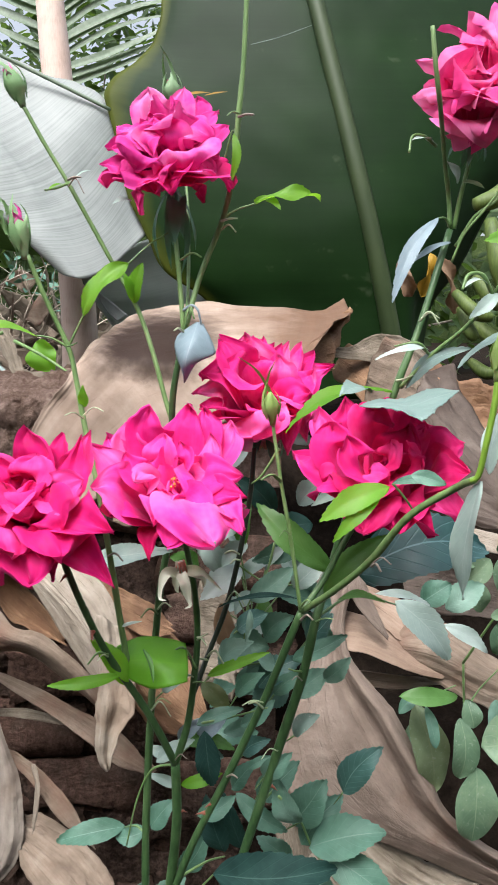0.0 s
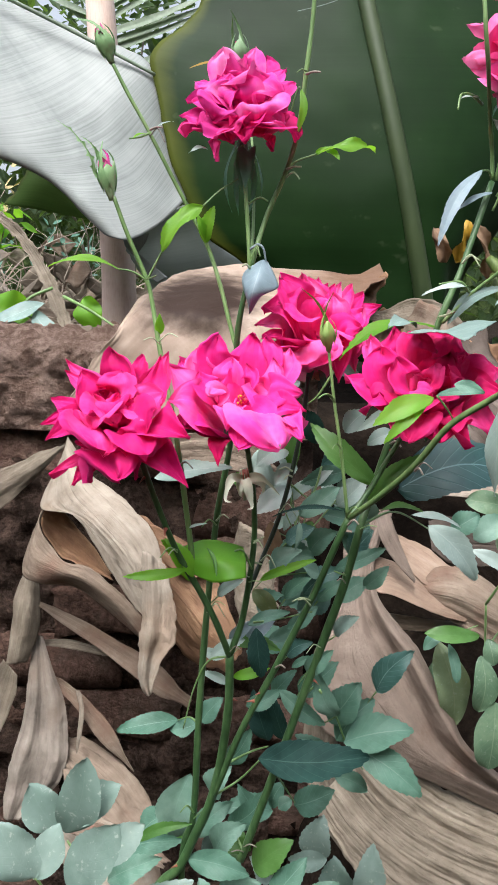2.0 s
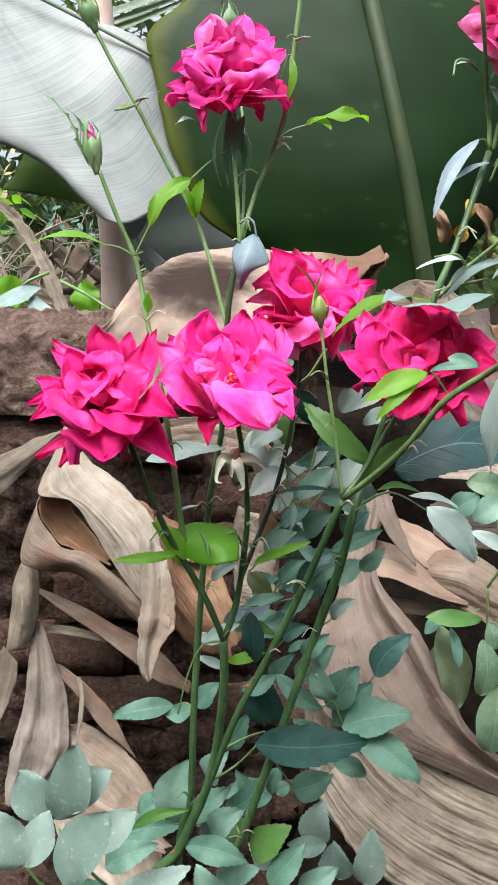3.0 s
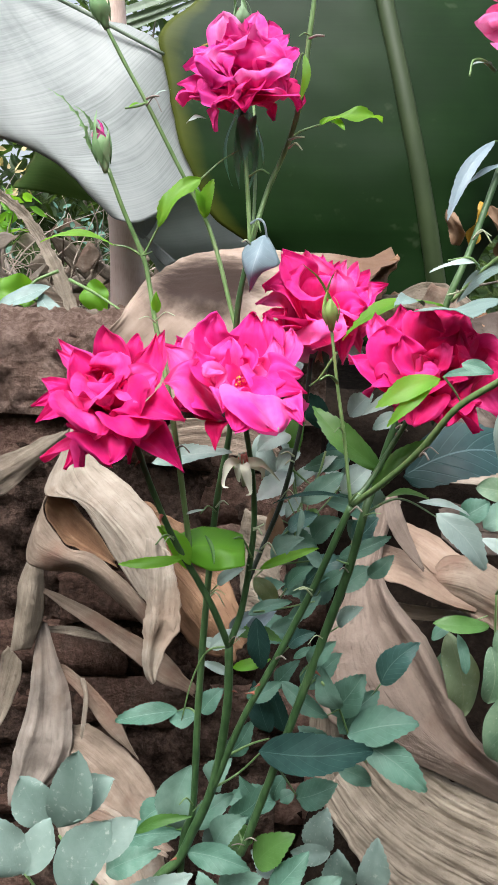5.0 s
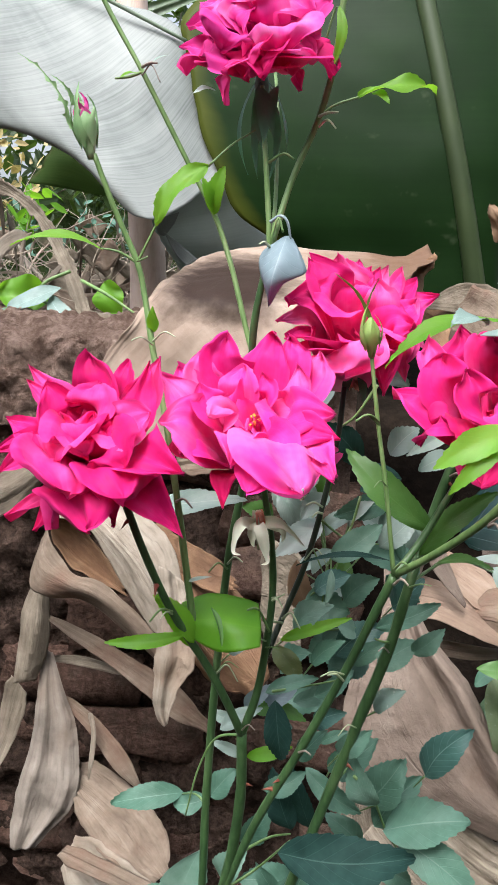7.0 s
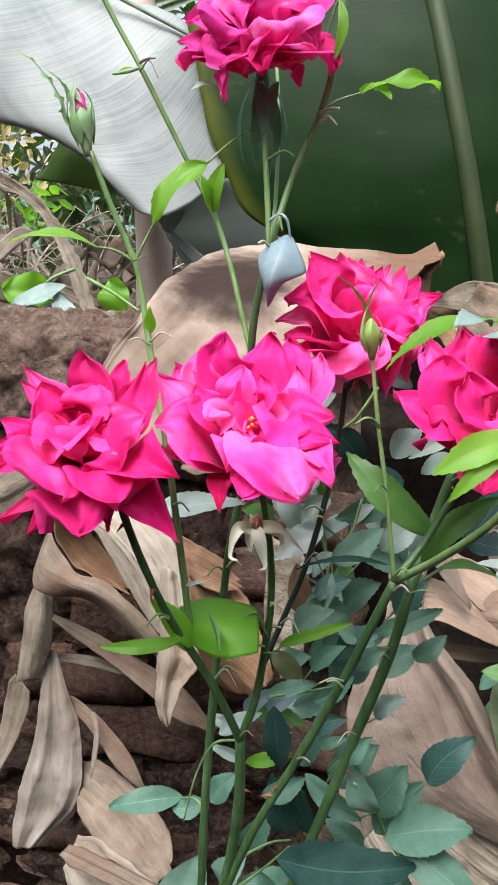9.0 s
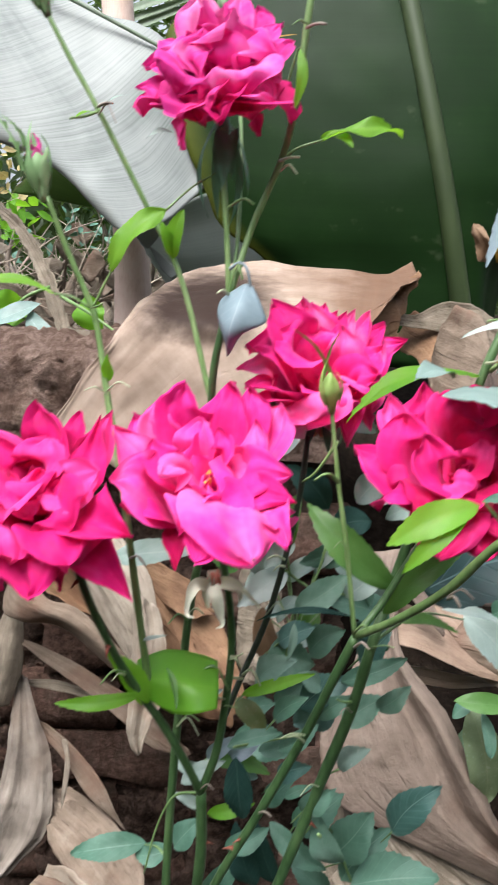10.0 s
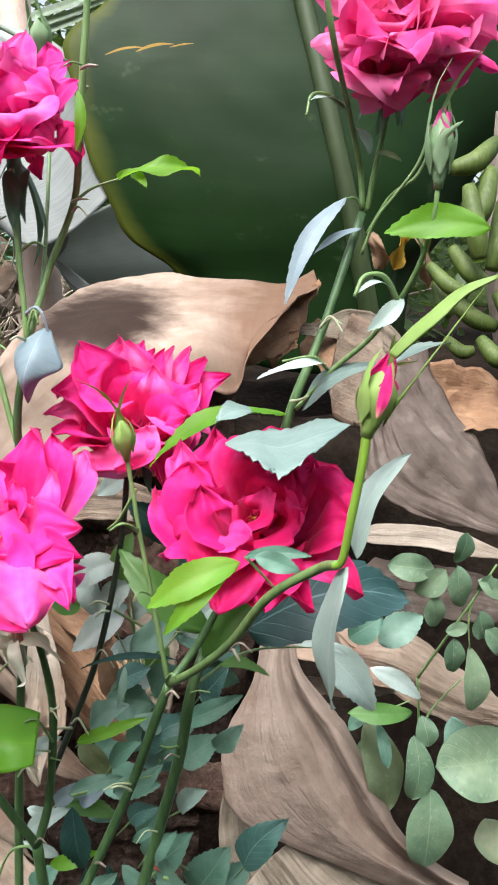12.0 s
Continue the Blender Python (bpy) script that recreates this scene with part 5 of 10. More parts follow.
sheet_petal(flower, (0.003, 0.585, 1.0678), (-0.022, 0.584, 1.11), (-0.027, 0.59, 1.127), 0.0346, (0, -0.75, 0.65), 'petal_magenta', 1057, roll=0.22, cup=0.08, point=0.8, lip=0.06)
sheet_petal(flower, (0.003, 0.585, 1.0678), (-0.03, 0.582, 1.105), (-0.039, 0.59, 1.118), 0.0268, (0, -0.75, 0.65), 'petal_magenta', 1058, roll=0.24, cup=0.16, point=0.92, lip=0.03)
sheet_petal(flower, (0.003, 0.585, 1.0678), (0.023, 0.56, 1.106), (0.024, 0.568, 1.123), 0.0285, (0, -0.75, 0.65), 'petal_magenta', 1059, roll=0.24, cup=0.16, point=0.92, lip=0.03)
sheet_petal(flower, (0.003, 0.585, 1.0678), (-0.027, 0.562, 1.102), (-0.044, 0.568, 1.116), 0.0309, (0, -0.75, 0.65), 'petal_magenta', 1060, roll=0.24, cup=0.16, point=0.92, lip=0.03)
sheet_petal(flower, (0.003, 0.585, 1.0678), (-0.016, 0.552, 1.102), (-0.023, 0.558, 1.112), 0.0235, (0, -0.75, 0.65), 'petal_magenta', 1061, roll=0.24, cup=0.16, point=0.92, lip=0.03)
sheet_petal(flower, (0.003, 0.585, 1.0678), (-0.003, 0.566, 1.109), (-0.003, 0.576, 1.12), 0.0236, (0, -0.75, 0.65), 'petal_magenta', 1062, roll=0.2, cup=0.16, point=0.5, lip=0.06)
sheet_petal(flower, (0.003, 0.585, 1.0678), (0.01, 0.56, 1.107), (0.007, 0.566, 1.118), 0.0199, (0, -0.75, 0.65), 'petal_magenta', 1063, roll=0.24, cup=0.16, point=0.92, lip=0.03)
sheet_petal(flower, (0.003, 0.585, 1.0678), (-0.024, 0.545, 1.091), (-0.04, 0.545, 1.095), 0.0407, (0, -0.75, 0.65), 'petal_magenta', 1064, roll=0.22, cup=0.08, point=0.8, lip=0.06)
sheet_petal(flower, (0.003, 0.585, 1.0678), (-0.021, 0.548, 1.085), (-0.031, 0.545, 1.08), 0.0378, (0, -0.35, 0.95), 'petal_magenta', 1065, roll=0.22, cup=0.08, point=0.8, lip=0.06)
sheet_petal(flower, (0.003, 0.585, 1.0678), (0.023, 0.54, 1.103), (0.043, 0.54, 1.104), 0.0313, (0, -0.75, 0.65), 'petal_magenta', 1066, roll=0.22, cup=0.08, point=0.8, lip=0.06)
sheet_petal(flower, (0.003, 0.585, 1.0678), (0.027, 0.532, 1.095), (0.045, 0.53, 1.094), 0.0254, (0, -0.75, 0.65), 'petal_magenta', 1067, roll=0.22, cup=0.08, point=0.8, lip=0.06)
sheet_petal(flower, (0.003, 0.585, 1.0678), (-0.001, 0.524, 1.095), (-0.002, 0.506, 1.084), 0.0262, (0, -0.35, 0.95), 'petal_magenta', 1068, roll=0.22, cup=0.08, point=0.8, lip=0.06)
sheet_petal(flower, (0.003, 0.585, 1.0678), (0.019, 0.522, 1.092), (0.03, 0.498, 1.077), 0.0565, (0, -0.75, 0.65), 'petal_magenta', 1069, roll=0.22, cup=0.0, point=0.5, lip=0.04)
sheet_petal(flower, (0.003, 0.585, 1.0678), (0.011, 0.522, 1.088), (0.006, 0.498, 1.075), 0.0335, (0, -0.75, 0.65), 'petal_magenta', 1070, roll=0.22, cup=0.0, point=0.5, lip=0.04)
sheet_petal(flower, (0.003, 0.585, 1.0678), (0.03, 0.524, 1.088), (0.043, 0.512, 1.079), 0.0284, (0, -0.35, 0.95), 'petal_magenta', 1071, roll=0.22, cup=0.08, point=0.8, lip=0.06)
sheet_petal(flower, (0.003, 0.585, 1.0678), (0.032, 0.526, 1.087), (0.043, 0.52, 1.078), 0.0337, (0, -0.35, 0.95), 'petal_magenta', 1072, roll=0.24, cup=0.16, point=0.92, lip=0.03)
sheet_petal(flower, (0.003, 0.585, 1.0678), (-0.007, 0.545, 1.07), (-0.008, 0.54, 1.055), 0.016, (0, -0.35, 0.95), 'petal_red', 1073, roll=0.24, cup=0.16, point=0.92, lip=0.03)
sheet_petal(flower, (0.003, 0.585, 1.0678), (-0.031, 0.562, 1.078), (-0.014, 0.556, 1.073), 0.0253, (0, -0.35, 0.95), 'petal_red', 1074, roll=0.24, cup=0.16, point=0.92, lip=0.03)
sheet_petal(flower, (0.003, 0.585, 1.0678), (-0.01, 0.545, 1.102), (-0.014, 0.535, 1.104), 0.0203, (0, -0.75, 0.65), 'petal_magenta', 1075, roll=0.22, cup=0.06, point=0.6, lip=0.22)
flower = rose(bush, (0.0580, 0.6350, 1.1234), (0.02, -0.42, 0.92), 0.0756, 'petal_rose', 99, LOOSE, 'crimson pink rose with upright pointed petals')
sheet_petal(flower, (0.0575, 0.648, 1.1044), (0.044, 0.64, 1.163), (0.043, 0.65, 1.179), 0.038, (0, -0.75, 0.65), 'petal_rose', 1076, roll=0.24, cup=0.16, point=0.92, lip=0.03)
sheet_petal(flower, (0.0575, 0.648, 1.1044), (0.051, 0.642, 1.163), (0.049, 0.652, 1.176), 0.0322, (0, -0.75, 0.65), 'petal_rose', 1077, roll=0.24, cup=0.16, point=0.92, lip=0.03)
sheet_petal(flower, (0.0575, 0.648, 1.1044), (0.053, 0.645, 1.165), (0.056, 0.655, 1.178), 0.0175, (0, -0.75, 0.65), 'petal_rose', 1078, roll=0.24, cup=0.16, point=0.92, lip=0.03)
sheet_petal(flower, (0.0575, 0.648, 1.1044), (0.057, 0.64, 1.161), (0.063, 0.65, 1.173), 0.0193, (0, -0.75, 0.65), 'petal_rose', 1079, roll=0.24, cup=0.16, point=0.92, lip=0.03)
sheet_petal(flower, (0.0575, 0.648, 1.1044), (0.062, 0.642, 1.16), (0.068, 0.652, 1.173), 0.0191, (0, -0.75, 0.65), 'petal_rose', 1080, roll=0.24, cup=0.16, point=0.92, lip=0.03)
sheet_petal(flower, (0.0575, 0.648, 1.1044), (0.066, 0.645, 1.159), (0.073, 0.656, 1.174), 0.0182, (0, -0.75, 0.65), 'petal_rose', 1081, roll=0.24, cup=0.16, point=0.92, lip=0.03)
sheet_petal(flower, (0.0575, 0.648, 1.1044), (0.073, 0.65, 1.157), (0.082, 0.662, 1.173), 0.023, (0, -0.75, 0.65), 'petal_rose', 1082, roll=0.24, cup=0.16, point=0.92, lip=0.03)
sheet_petal(flower, (0.0575, 0.648, 1.1044), (0.079, 0.65, 1.153), (0.091, 0.662, 1.167), 0.0248, (0, -0.75, 0.65), 'petal_rose', 1083, roll=0.24, cup=0.16, point=0.92, lip=0.03)
sheet_petal(flower, (0.0575, 0.648, 1.1044), (0.086, 0.652, 1.149), (0.104, 0.662, 1.158), 0.0287, (0, -0.75, 0.65), 'petal_rose', 1084, roll=0.24, cup=0.16, point=0.92, lip=0.03)
sheet_petal(flower, (0.0575, 0.648, 1.1044), (0.037, 0.616, 1.159), (0.027, 0.622, 1.177), 0.0435, (0, -0.75, 0.65), 'petal_rose', 1085, roll=0.24, cup=0.16, point=0.92, lip=0.03)
sheet_petal(flower, (0.0575, 0.648, 1.1044), (0.033, 0.61, 1.152), (0.016, 0.612, 1.152), 0.0429, (0, -0.75, 0.65), 'petal_rose', 1086, roll=0.24, cup=0.16, point=0.92, lip=0.03)
sheet_petal(flower, (0.0575, 0.648, 1.1044), (0.039, 0.608, 1.154), (0.027, 0.61, 1.159), 0.0355, (0, -0.75, 0.65), 'petal_rose', 1087, roll=0.22, cup=0.08, point=0.8, lip=0.06)
sheet_petal(flower, (0.0575, 0.648, 1.1044), (0.064, 0.618, 1.152), (0.065, 0.624, 1.166), 0.0278, (0, -0.75, 0.65), 'petal_rose', 1088, roll=0.24, cup=0.16, point=0.92, lip=0.03)
sheet_petal(flower, (0.0575, 0.648, 1.1044), (0.075, 0.63, 1.148), (0.088, 0.634, 1.156), 0.0384, (0, -0.75, 0.65), 'petal_rose', 1089, roll=0.22, cup=0.08, point=0.8, lip=0.06)
sheet_petal(flower, (0.0575, 0.648, 1.1044), (0.052, 0.622, 1.155), (0.053, 0.63, 1.164), 0.0331, (0, -0.75, 0.65), 'petal_rose', 1090, roll=0.2, cup=0.16, point=0.5, lip=0.06)
sheet_petal(flower, (0.0575, 0.648, 1.1044), (0.031, 0.612, 1.145), (0.011, 0.61, 1.142), 0.0252, (0, -0.75, 0.65), 'petal_rose', 1091, roll=0.24, cup=0.16, point=0.92, lip=0.03)
sheet_petal(flower, (0.0575, 0.648, 1.1044), (0.072, 0.612, 1.142), (0.082, 0.604, 1.146), 0.0281, (0, -0.75, 0.65), 'petal_rose', 1092, roll=0.22, cup=0.06, point=0.6, lip=0.22)
sheet_petal(flower, (0.0575, 0.648, 1.1044), (0.036, 0.606, 1.131), (0.016, 0.604, 1.134), 0.0333, (0, -0.35, 0.95), 'petal_rose', 1093, roll=0.24, cup=0.16, point=0.92, lip=0.03)
sheet_petal(flower, (0.0575, 0.648, 1.1044), (0.034, 0.606, 1.128), (0.022, 0.602, 1.124), 0.0315, (0, -0.35, 0.95), 'petal_rose', 1094, roll=0.24, cup=0.16, point=0.92, lip=0.03)
sheet_petal(flower, (0.0575, 0.648, 1.1044), (0.044, 0.602, 1.129), (0.048, 0.594, 1.117), 0.0514, (0, -0.35, 0.95), 'petal_rose', 1095, roll=0.16, cup=-0.05, point=0.3, lip=0.05, corner=0.07)
sheet_petal(flower, (0.0575, 0.648, 1.1044), (0.06, 0.604, 1.131), (0.058, 0.598, 1.119), 0.0382, (0, -0.35, 0.95), 'petal_rose', 1096, roll=0.22, cup=0.08, point=0.8, lip=0.06)
sheet_petal(flower, (0.0575, 0.648, 1.1044), (0.068, 0.612, 1.127), (0.071, 0.612, 1.104), 0.0266, (0, -0.35, 0.95), 'petal_rose', 1097, roll=0.24, cup=0.16, point=0.92, lip=0.03)
sheet_petal(flower, (0.0575, 0.648, 1.1044), (0.079, 0.622, 1.129), (0.084, 0.624, 1.111), 0.0248, (0, -0.35, 0.95), 'petal_rose', 1098, roll=0.24, cup=0.16, point=0.92, lip=0.03)
sheet_petal(flower, (0.0575, 0.648, 1.1044), (0.085, 0.632, 1.137), (0.096, 0.636, 1.127), 0.0265, (0, -0.35, 0.95), 'petal_rose', 1099, roll=0.24, cup=0.16, point=0.92, lip=0.03)
sheet_petal(flower, (0.0575, 0.648, 1.1044), (0.077, 0.616, 1.137), (0.086, 0.614, 1.133), 0.0384, (0, -0.35, 0.95), 'petal_rose', 1100, roll=0.22, cup=0.08, point=0.8, lip=0.06)
sheet_petal(flower, (0.0575, 0.648, 1.1044), (0.04, 0.63, 1.163), (0.027, 0.634, 1.175), 0.0325, (0, -0.75, 0.65), 'petal_rose', 1101, roll=0.24, cup=0.16, point=0.92, lip=0.03)
flower = rose(bush, (0.1187, 0.5500, 1.0985), (-0.1, -0.66, 0.75), 0.0700, 'petal_red', 119, OPEN, 'open deep red rose with a shaded heart', stamens=True)
# lit left petals mostly take petal_crimson, shaded ones petal_red: a leaf's shadow in colour
sheet_petal(flower, (0.1257, 0.565, 1.0782), (0.09, 0.55, 1.125), (0.085, 0.556, 1.138), 0.0295, (0, -0.75, 0.65), 'petal_crimson', 1102, roll=0.24, cup=0.16, point=0.92, lip=0.03)
sheet_petal(flower, (0.1257, 0.565, 1.0782), (0.099, 0.552, 1.128), (0.1, 0.56, 1.144), 0.0351, (0, -0.75, 0.65), 'petal_crimson', 1103, roll=0.24, cup=0.16, point=0.92, lip=0.03)
sheet_petal(flower, (0.1257, 0.565, 1.0782), (0.091, 0.535, 1.119), (0.09, 0.542, 1.132), 0.028, (0, -0.75, 0.65), 'petal_crimson', 1104, roll=0.2, cup=0.16, point=0.5, lip=0.06)
sheet_petal(flower, (0.1257, 0.565, 1.0782), (0.11, 0.545, 1.13), (0.115, 0.552, 1.142), 0.0278, (0, -0.75, 0.65), 'petal_red', 1105, roll=0.2, cup=0.16, point=0.5, lip=0.06)
sheet_petal(flower, (0.1257, 0.565, 1.0782), (0.1, 0.512, 1.115), (0.096, 0.516, 1.129), 0.0271, (0, -0.75, 0.65), 'petal_crimson', 1106, roll=0.24, cup=0.16, point=0.92, lip=0.03)
sheet_petal(flower, (0.1257, 0.565, 1.0782), (0.088, 0.535, 1.109), (0.072, 0.575, 1.11), 0.032, (0, -0.75, 0.65), 'petal_crimson', 1107, roll=0.24, cup=0.16, point=0.92, lip=0.03)
sheet_petal(flower, (0.1257, 0.565, 1.0782), (0.09, 0.52, 1.104), (0.08, 0.53, 1.093), 0.0351, (0, -0.35, 0.95), 'petal_crimson', 1108, roll=0.24, cup=0.16, point=0.92, lip=0.03)
sheet_petal(flower, (0.1257, 0.565, 1.0782), (0.107, 0.512, 1.109), (0.114, 0.505, 1.114), 0.0216, (0, -0.75, 0.65), 'petal_crimson', 1109, roll=0.22, cup=0.06, point=0.6, lip=0.22)
sheet_petal(flower, (0.1257, 0.565, 1.0782), (0.103, 0.512, 1.105), (0.1, 0.5, 1.095), 0.0395, (0, -0.35, 0.95), 'petal_red', 1110, roll=0.2, cup=0.16, point=0.5, lip=0.06)
sheet_petal(flower, (0.1257, 0.565, 1.0782), (0.133, 0.562, 1.132), (0.141, 0.57, 1.142), 0.0401, (0, -0.75, 0.65), 'petal_red', 1111, roll=0.22, cup=0.08, point=0.8, lip=0.06)
sheet_petal(flower, (0.1257, 0.565, 1.0782), (0.128, 0.54, 1.12), (0.134, 0.548, 1.131), 0.0328, (0, -0.75, 0.65), 'petal_red', 1112, roll=0.24, cup=0.16, point=0.92, lip=0.03)
sheet_petal(flower, (0.1257, 0.565, 1.0782), (0.138, 0.548, 1.12), (0.145, 0.556, 1.13), 0.0231, (0, -0.75, 0.65), 'petal_red', 1113, roll=0.24, cup=0.16, point=0.92, lip=0.03)
sheet_petal(flower, (0.1257, 0.565, 1.0782), (0.146, 0.552, 1.12), (0.155, 0.56, 1.129), 0.0318, (0, -0.75, 0.65), 'petal_red', 1114, roll=0.2, cup=0.16, point=0.5, lip=0.06)
sheet_petal(flower, (0.1257, 0.565, 1.0782), (0.153, 0.542, 1.118), (0.164, 0.545, 1.122), 0.0307, (0, -0.75, 0.65), 'petal_red', 1115, roll=0.22, cup=0.08, point=0.8, lip=0.06)
sheet_petal(flower, (0.1257, 0.565, 1.0782), (0.148, 0.532, 1.107), (0.163, 0.53, 1.108), 0.0374, (0, -0.75, 0.65), 'petal_red', 1116, roll=0.24, cup=0.16, point=0.92, lip=0.03)
sheet_petal(flower, (0.1257, 0.565, 1.0782), (0.143, 0.53, 1.096), (0.162, 0.525, 1.08), 0.0386, (0, -0.35, 0.95), 'petal_red', 1117, roll=0.24, cup=0.16, point=0.92, lip=0.03)
sheet_petal(flower, (0.1257, 0.565, 1.0782), (0.127, 0.522, 1.095), (0.141, 0.515, 1.077), 0.0378, (0, -0.35, 0.95), 'petal_red', 1118, roll=0.24, cup=0.16, point=0.92, lip=0.03)
sheet_petal(flower, (0.1257, 0.565, 1.0782), (0.111, 0.518, 1.095), (0.103, 0.502, 1.082), 0.0326, (0, -0.35, 0.95), 'petal_red', 1119, roll=0.22, cup=0.0, point=0.5, lip=0.04)
sheet_petal(flower, (0.1257, 0.565, 1.0782), (0.122, 0.518, 1.095), (0.122, 0.504, 1.082), 0.0393, (0, -0.35, 0.95), 'petal_red', 1120, roll=0.22, cup=0.0, point=0.5, lip=0.04)
sheet_petal(flower, (0.1257, 0.565, 1.0782), (0.101, 0.52, 1.092), (0.097, 0.515, 1.081), 0.0344, (0, -0.35, 0.95), 'petal_red', 1121, roll=0.24, cup=0.16, point=0.92, lip=0.03)
sheet_petal(flower, (0.1257, 0.565, 1.0782), (0.131, 0.53, 1.11), (0.137, 0.526, 1.115), 0.0387, (0, -0.75, 0.65), 'petal_red', 1122, roll=0.2, cup=0.16, point=0.5, lip=0.06)
sheet_petal(flower, (0.1257, 0.565, 1.0782), (0.119, 0.53, 1.116), (0.122, 0.536, 1.124), 0.0209, (0, -0.75, 0.65), 'petal_red', 1123, roll=0.24, cup=0.16, point=0.92, lip=0.03)
flower = rose(bush, (0.1807, 0.6180, 1.3045), (0.1, -0.14, 1), 0.0682, 'petal_blush', 139, HEART, 'full pink rose on a tall stem')
outer_petal(flower, (0.1823, 0.6220, 1.2982), (0.1425, 0.6100, 1.3386), (0.1, -0.14, 1), 0.0466, 'petal_blush', 140, point=0.22, roll=0.6, sweep=84, cup=0.1)
outer_petal(flower, (0.1823, 0.6220, 1.2982), (0.1405, 0.6000, 1.3174), (0.1, -0.14, 1), 0.0433, 'petal_blush', 141, point=0.22, roll=0.6, sweep=84, cup=0.1)
outer_petal(flower, (0.1823, 0.6220, 1.2982), (0.1576, 0.6150, 1.3625), (0.1, -0.14, 1), 0.0601, 'petal_blush', 142, point=0.13, roll=0.45, sweep=84, cup=0.1)
outer_petal(flower, (0.1823, 0.6220, 1.2982), (0.1720, 0.6200, 1.3696), (0.1, -0.14, 1), 0.0647, 'petal_blush', 143, point=0.13, roll=0.45, sweep=84, cup=0.1)
outer_petal(flower, (0.1823, 0.6220, 1.2982), (0.1901, 0.6250, 1.3768), (0.1, -0.14, 1), 0.0680, 'petal_blush', 144, point=0.13, roll=0.45, sweep=84, cup=0.1)
outer_petal(flower, (0.1823, 0.6220, 1.2982), (0.2082, 0.6300, 1.3757), (0.1, -0.14, 1), 0.0618, 'petal_blush', 145, point=0.13, roll=0.45, sweep=84, cup=0.1)
outer_petal(flower, (0.1823, 0.6220, 1.2982), (0.1609, 0.6050, 1.2949), (0.1, -0.14, 1), 0.0400, 'petal_blush', 146, sweep=35, roll=0.5, point=0.18)
outer_petal(flower, (0.1823, 0.6220, 1.2982), (0.1730, 0.6000, 1.2927), (0.1, -0.14, 1), 0.0370, 'petal_blush', 147, sweep=35, roll=0.5, point=0.18)
outer_petal(flower, (0.1823, 0.6220, 1.2982), (0.1589, 0.5900, 1.3270), (0.1, -0.14, 1), 0.0704, 'petal_blush', 148, point=0.13, roll=0.45, sweep=84, cup=0.1)
outer_petal(flower, (0.1823, 0.6220, 1.2982), (0.1733, 0.5820, 1.3128), (0.1, -0.14, 1), 0.0821, 'petal_blush', 149, point=0.13, roll=0.45, sweep=84, cup=0.1)
outer_petal(flower, (0.1823, 0.6220, 1.2982), (0.1890, 0.5850, 1.3319), (0.1, -0.14, 1), 0.0759, 'petal_blush', 150, point=0.13, roll=0.45, sweep=84, cup=0.1)
outer_petal(flower, (0.1823, 0.6220, 1.2982), (0.2058, 0.6000, 1.3522), (0.1, -0.14, 1), 0.0714, 'petal_blush', 151, point=0.13, roll=0.45, sweep=84, cup=0.1)
outer_petal(flower, (0.1823, 0.6220, 1.2982), (0.2157, 0.6000, 1.3246), (0.1, -0.14, 1), 0.0655, 'petal_blush', 152, point=0.22, roll=0.6, sweep=84, cup=0.1)
outer_petal(flower, (0.1823, 0.6220, 1.2982), (0.1941, 0.5900, 1.2993), (0.1, -0.14, 1), 0.0710, 'petal_blush', 153, point=0.13, roll=0.45, sweep=70, cup=0.1)
outer_petal(flower, (0.1823, 0.6220, 1.2982), (0.1779, 0.5920, 1.3430), (0.1, -0.14, 1), 0.0704, 'petal_blush', 154, point=0.13, roll=0.45, sweep=84, cup=0.1)
outer_petal(flower, (0.1823, 0.6220, 1.2982), (0.2135, 0.6000, 1.3074), (0.1, -0.14, 1), 0.0592, 'petal_blush', 155, point=0.22, roll=0.6, sweep=84, cup=0.1)
outer_petal(flower, (0.1823, 0.6220, 1.2982), (0.1585, 0.5850, 1.3074), (0.1, -0.14, 1), 0.0611, 'petal_blush', 156, point=0.13, roll=0.45, sweep=84, cup=0.1)
outer_petal(flower, (0.1823, 0.6220, 1.2982), (0.1798, 0.5850, 1.2970), (0.1, -0.14, 1), 0.0639, 'petal_blush', 157, point=0.13, roll=0.45, sweep=70, cup=0.1)
outer_petal(flower, (0.1823, 0.6220, 1.2982), (0.2324, 0.6000, 1.3203), (0.1, -0.14, 1), 0.0569, 'petal_blush', 158, point=0.13, roll=0.45, sweep=84, cup=0.1)
outer_petal(flower, (0.1823, 0.6220, 1.2982), (0.2269, 0.6000, 1.3070), (0.1, -0.14, 1), 0.0520, 'petal_blush', 159, point=0.13, roll=0.45, sweep=84, cup=0.1)
outer_petal(flower, (0.1823, 0.6220, 1.2982), (0.2411, 0.6100, 1.3356), (0.1, -0.14, 1), 0.0580, 'petal_blush', 160, point=0.13, roll=0.45, sweep=84, cup=0.1)
outer_petal(flower, (0.1823, 0.6220, 1.2982), (0.2088, 0.5750, 1.3149), (0.1, -0.14, 1), 0.0580, 'petal_blush', 161, point=0.13, roll=0.45, sweep=84, cup=0.1)
outer_petal(flower, (0.1823, 0.6220, 1.2982), (0.1888, 0.5700, 1.3064), (0.1, -0.14, 1), 0.0622, 'petal_blush', 162, point=0.13, roll=0.45, sweep=84, cup=0.1)
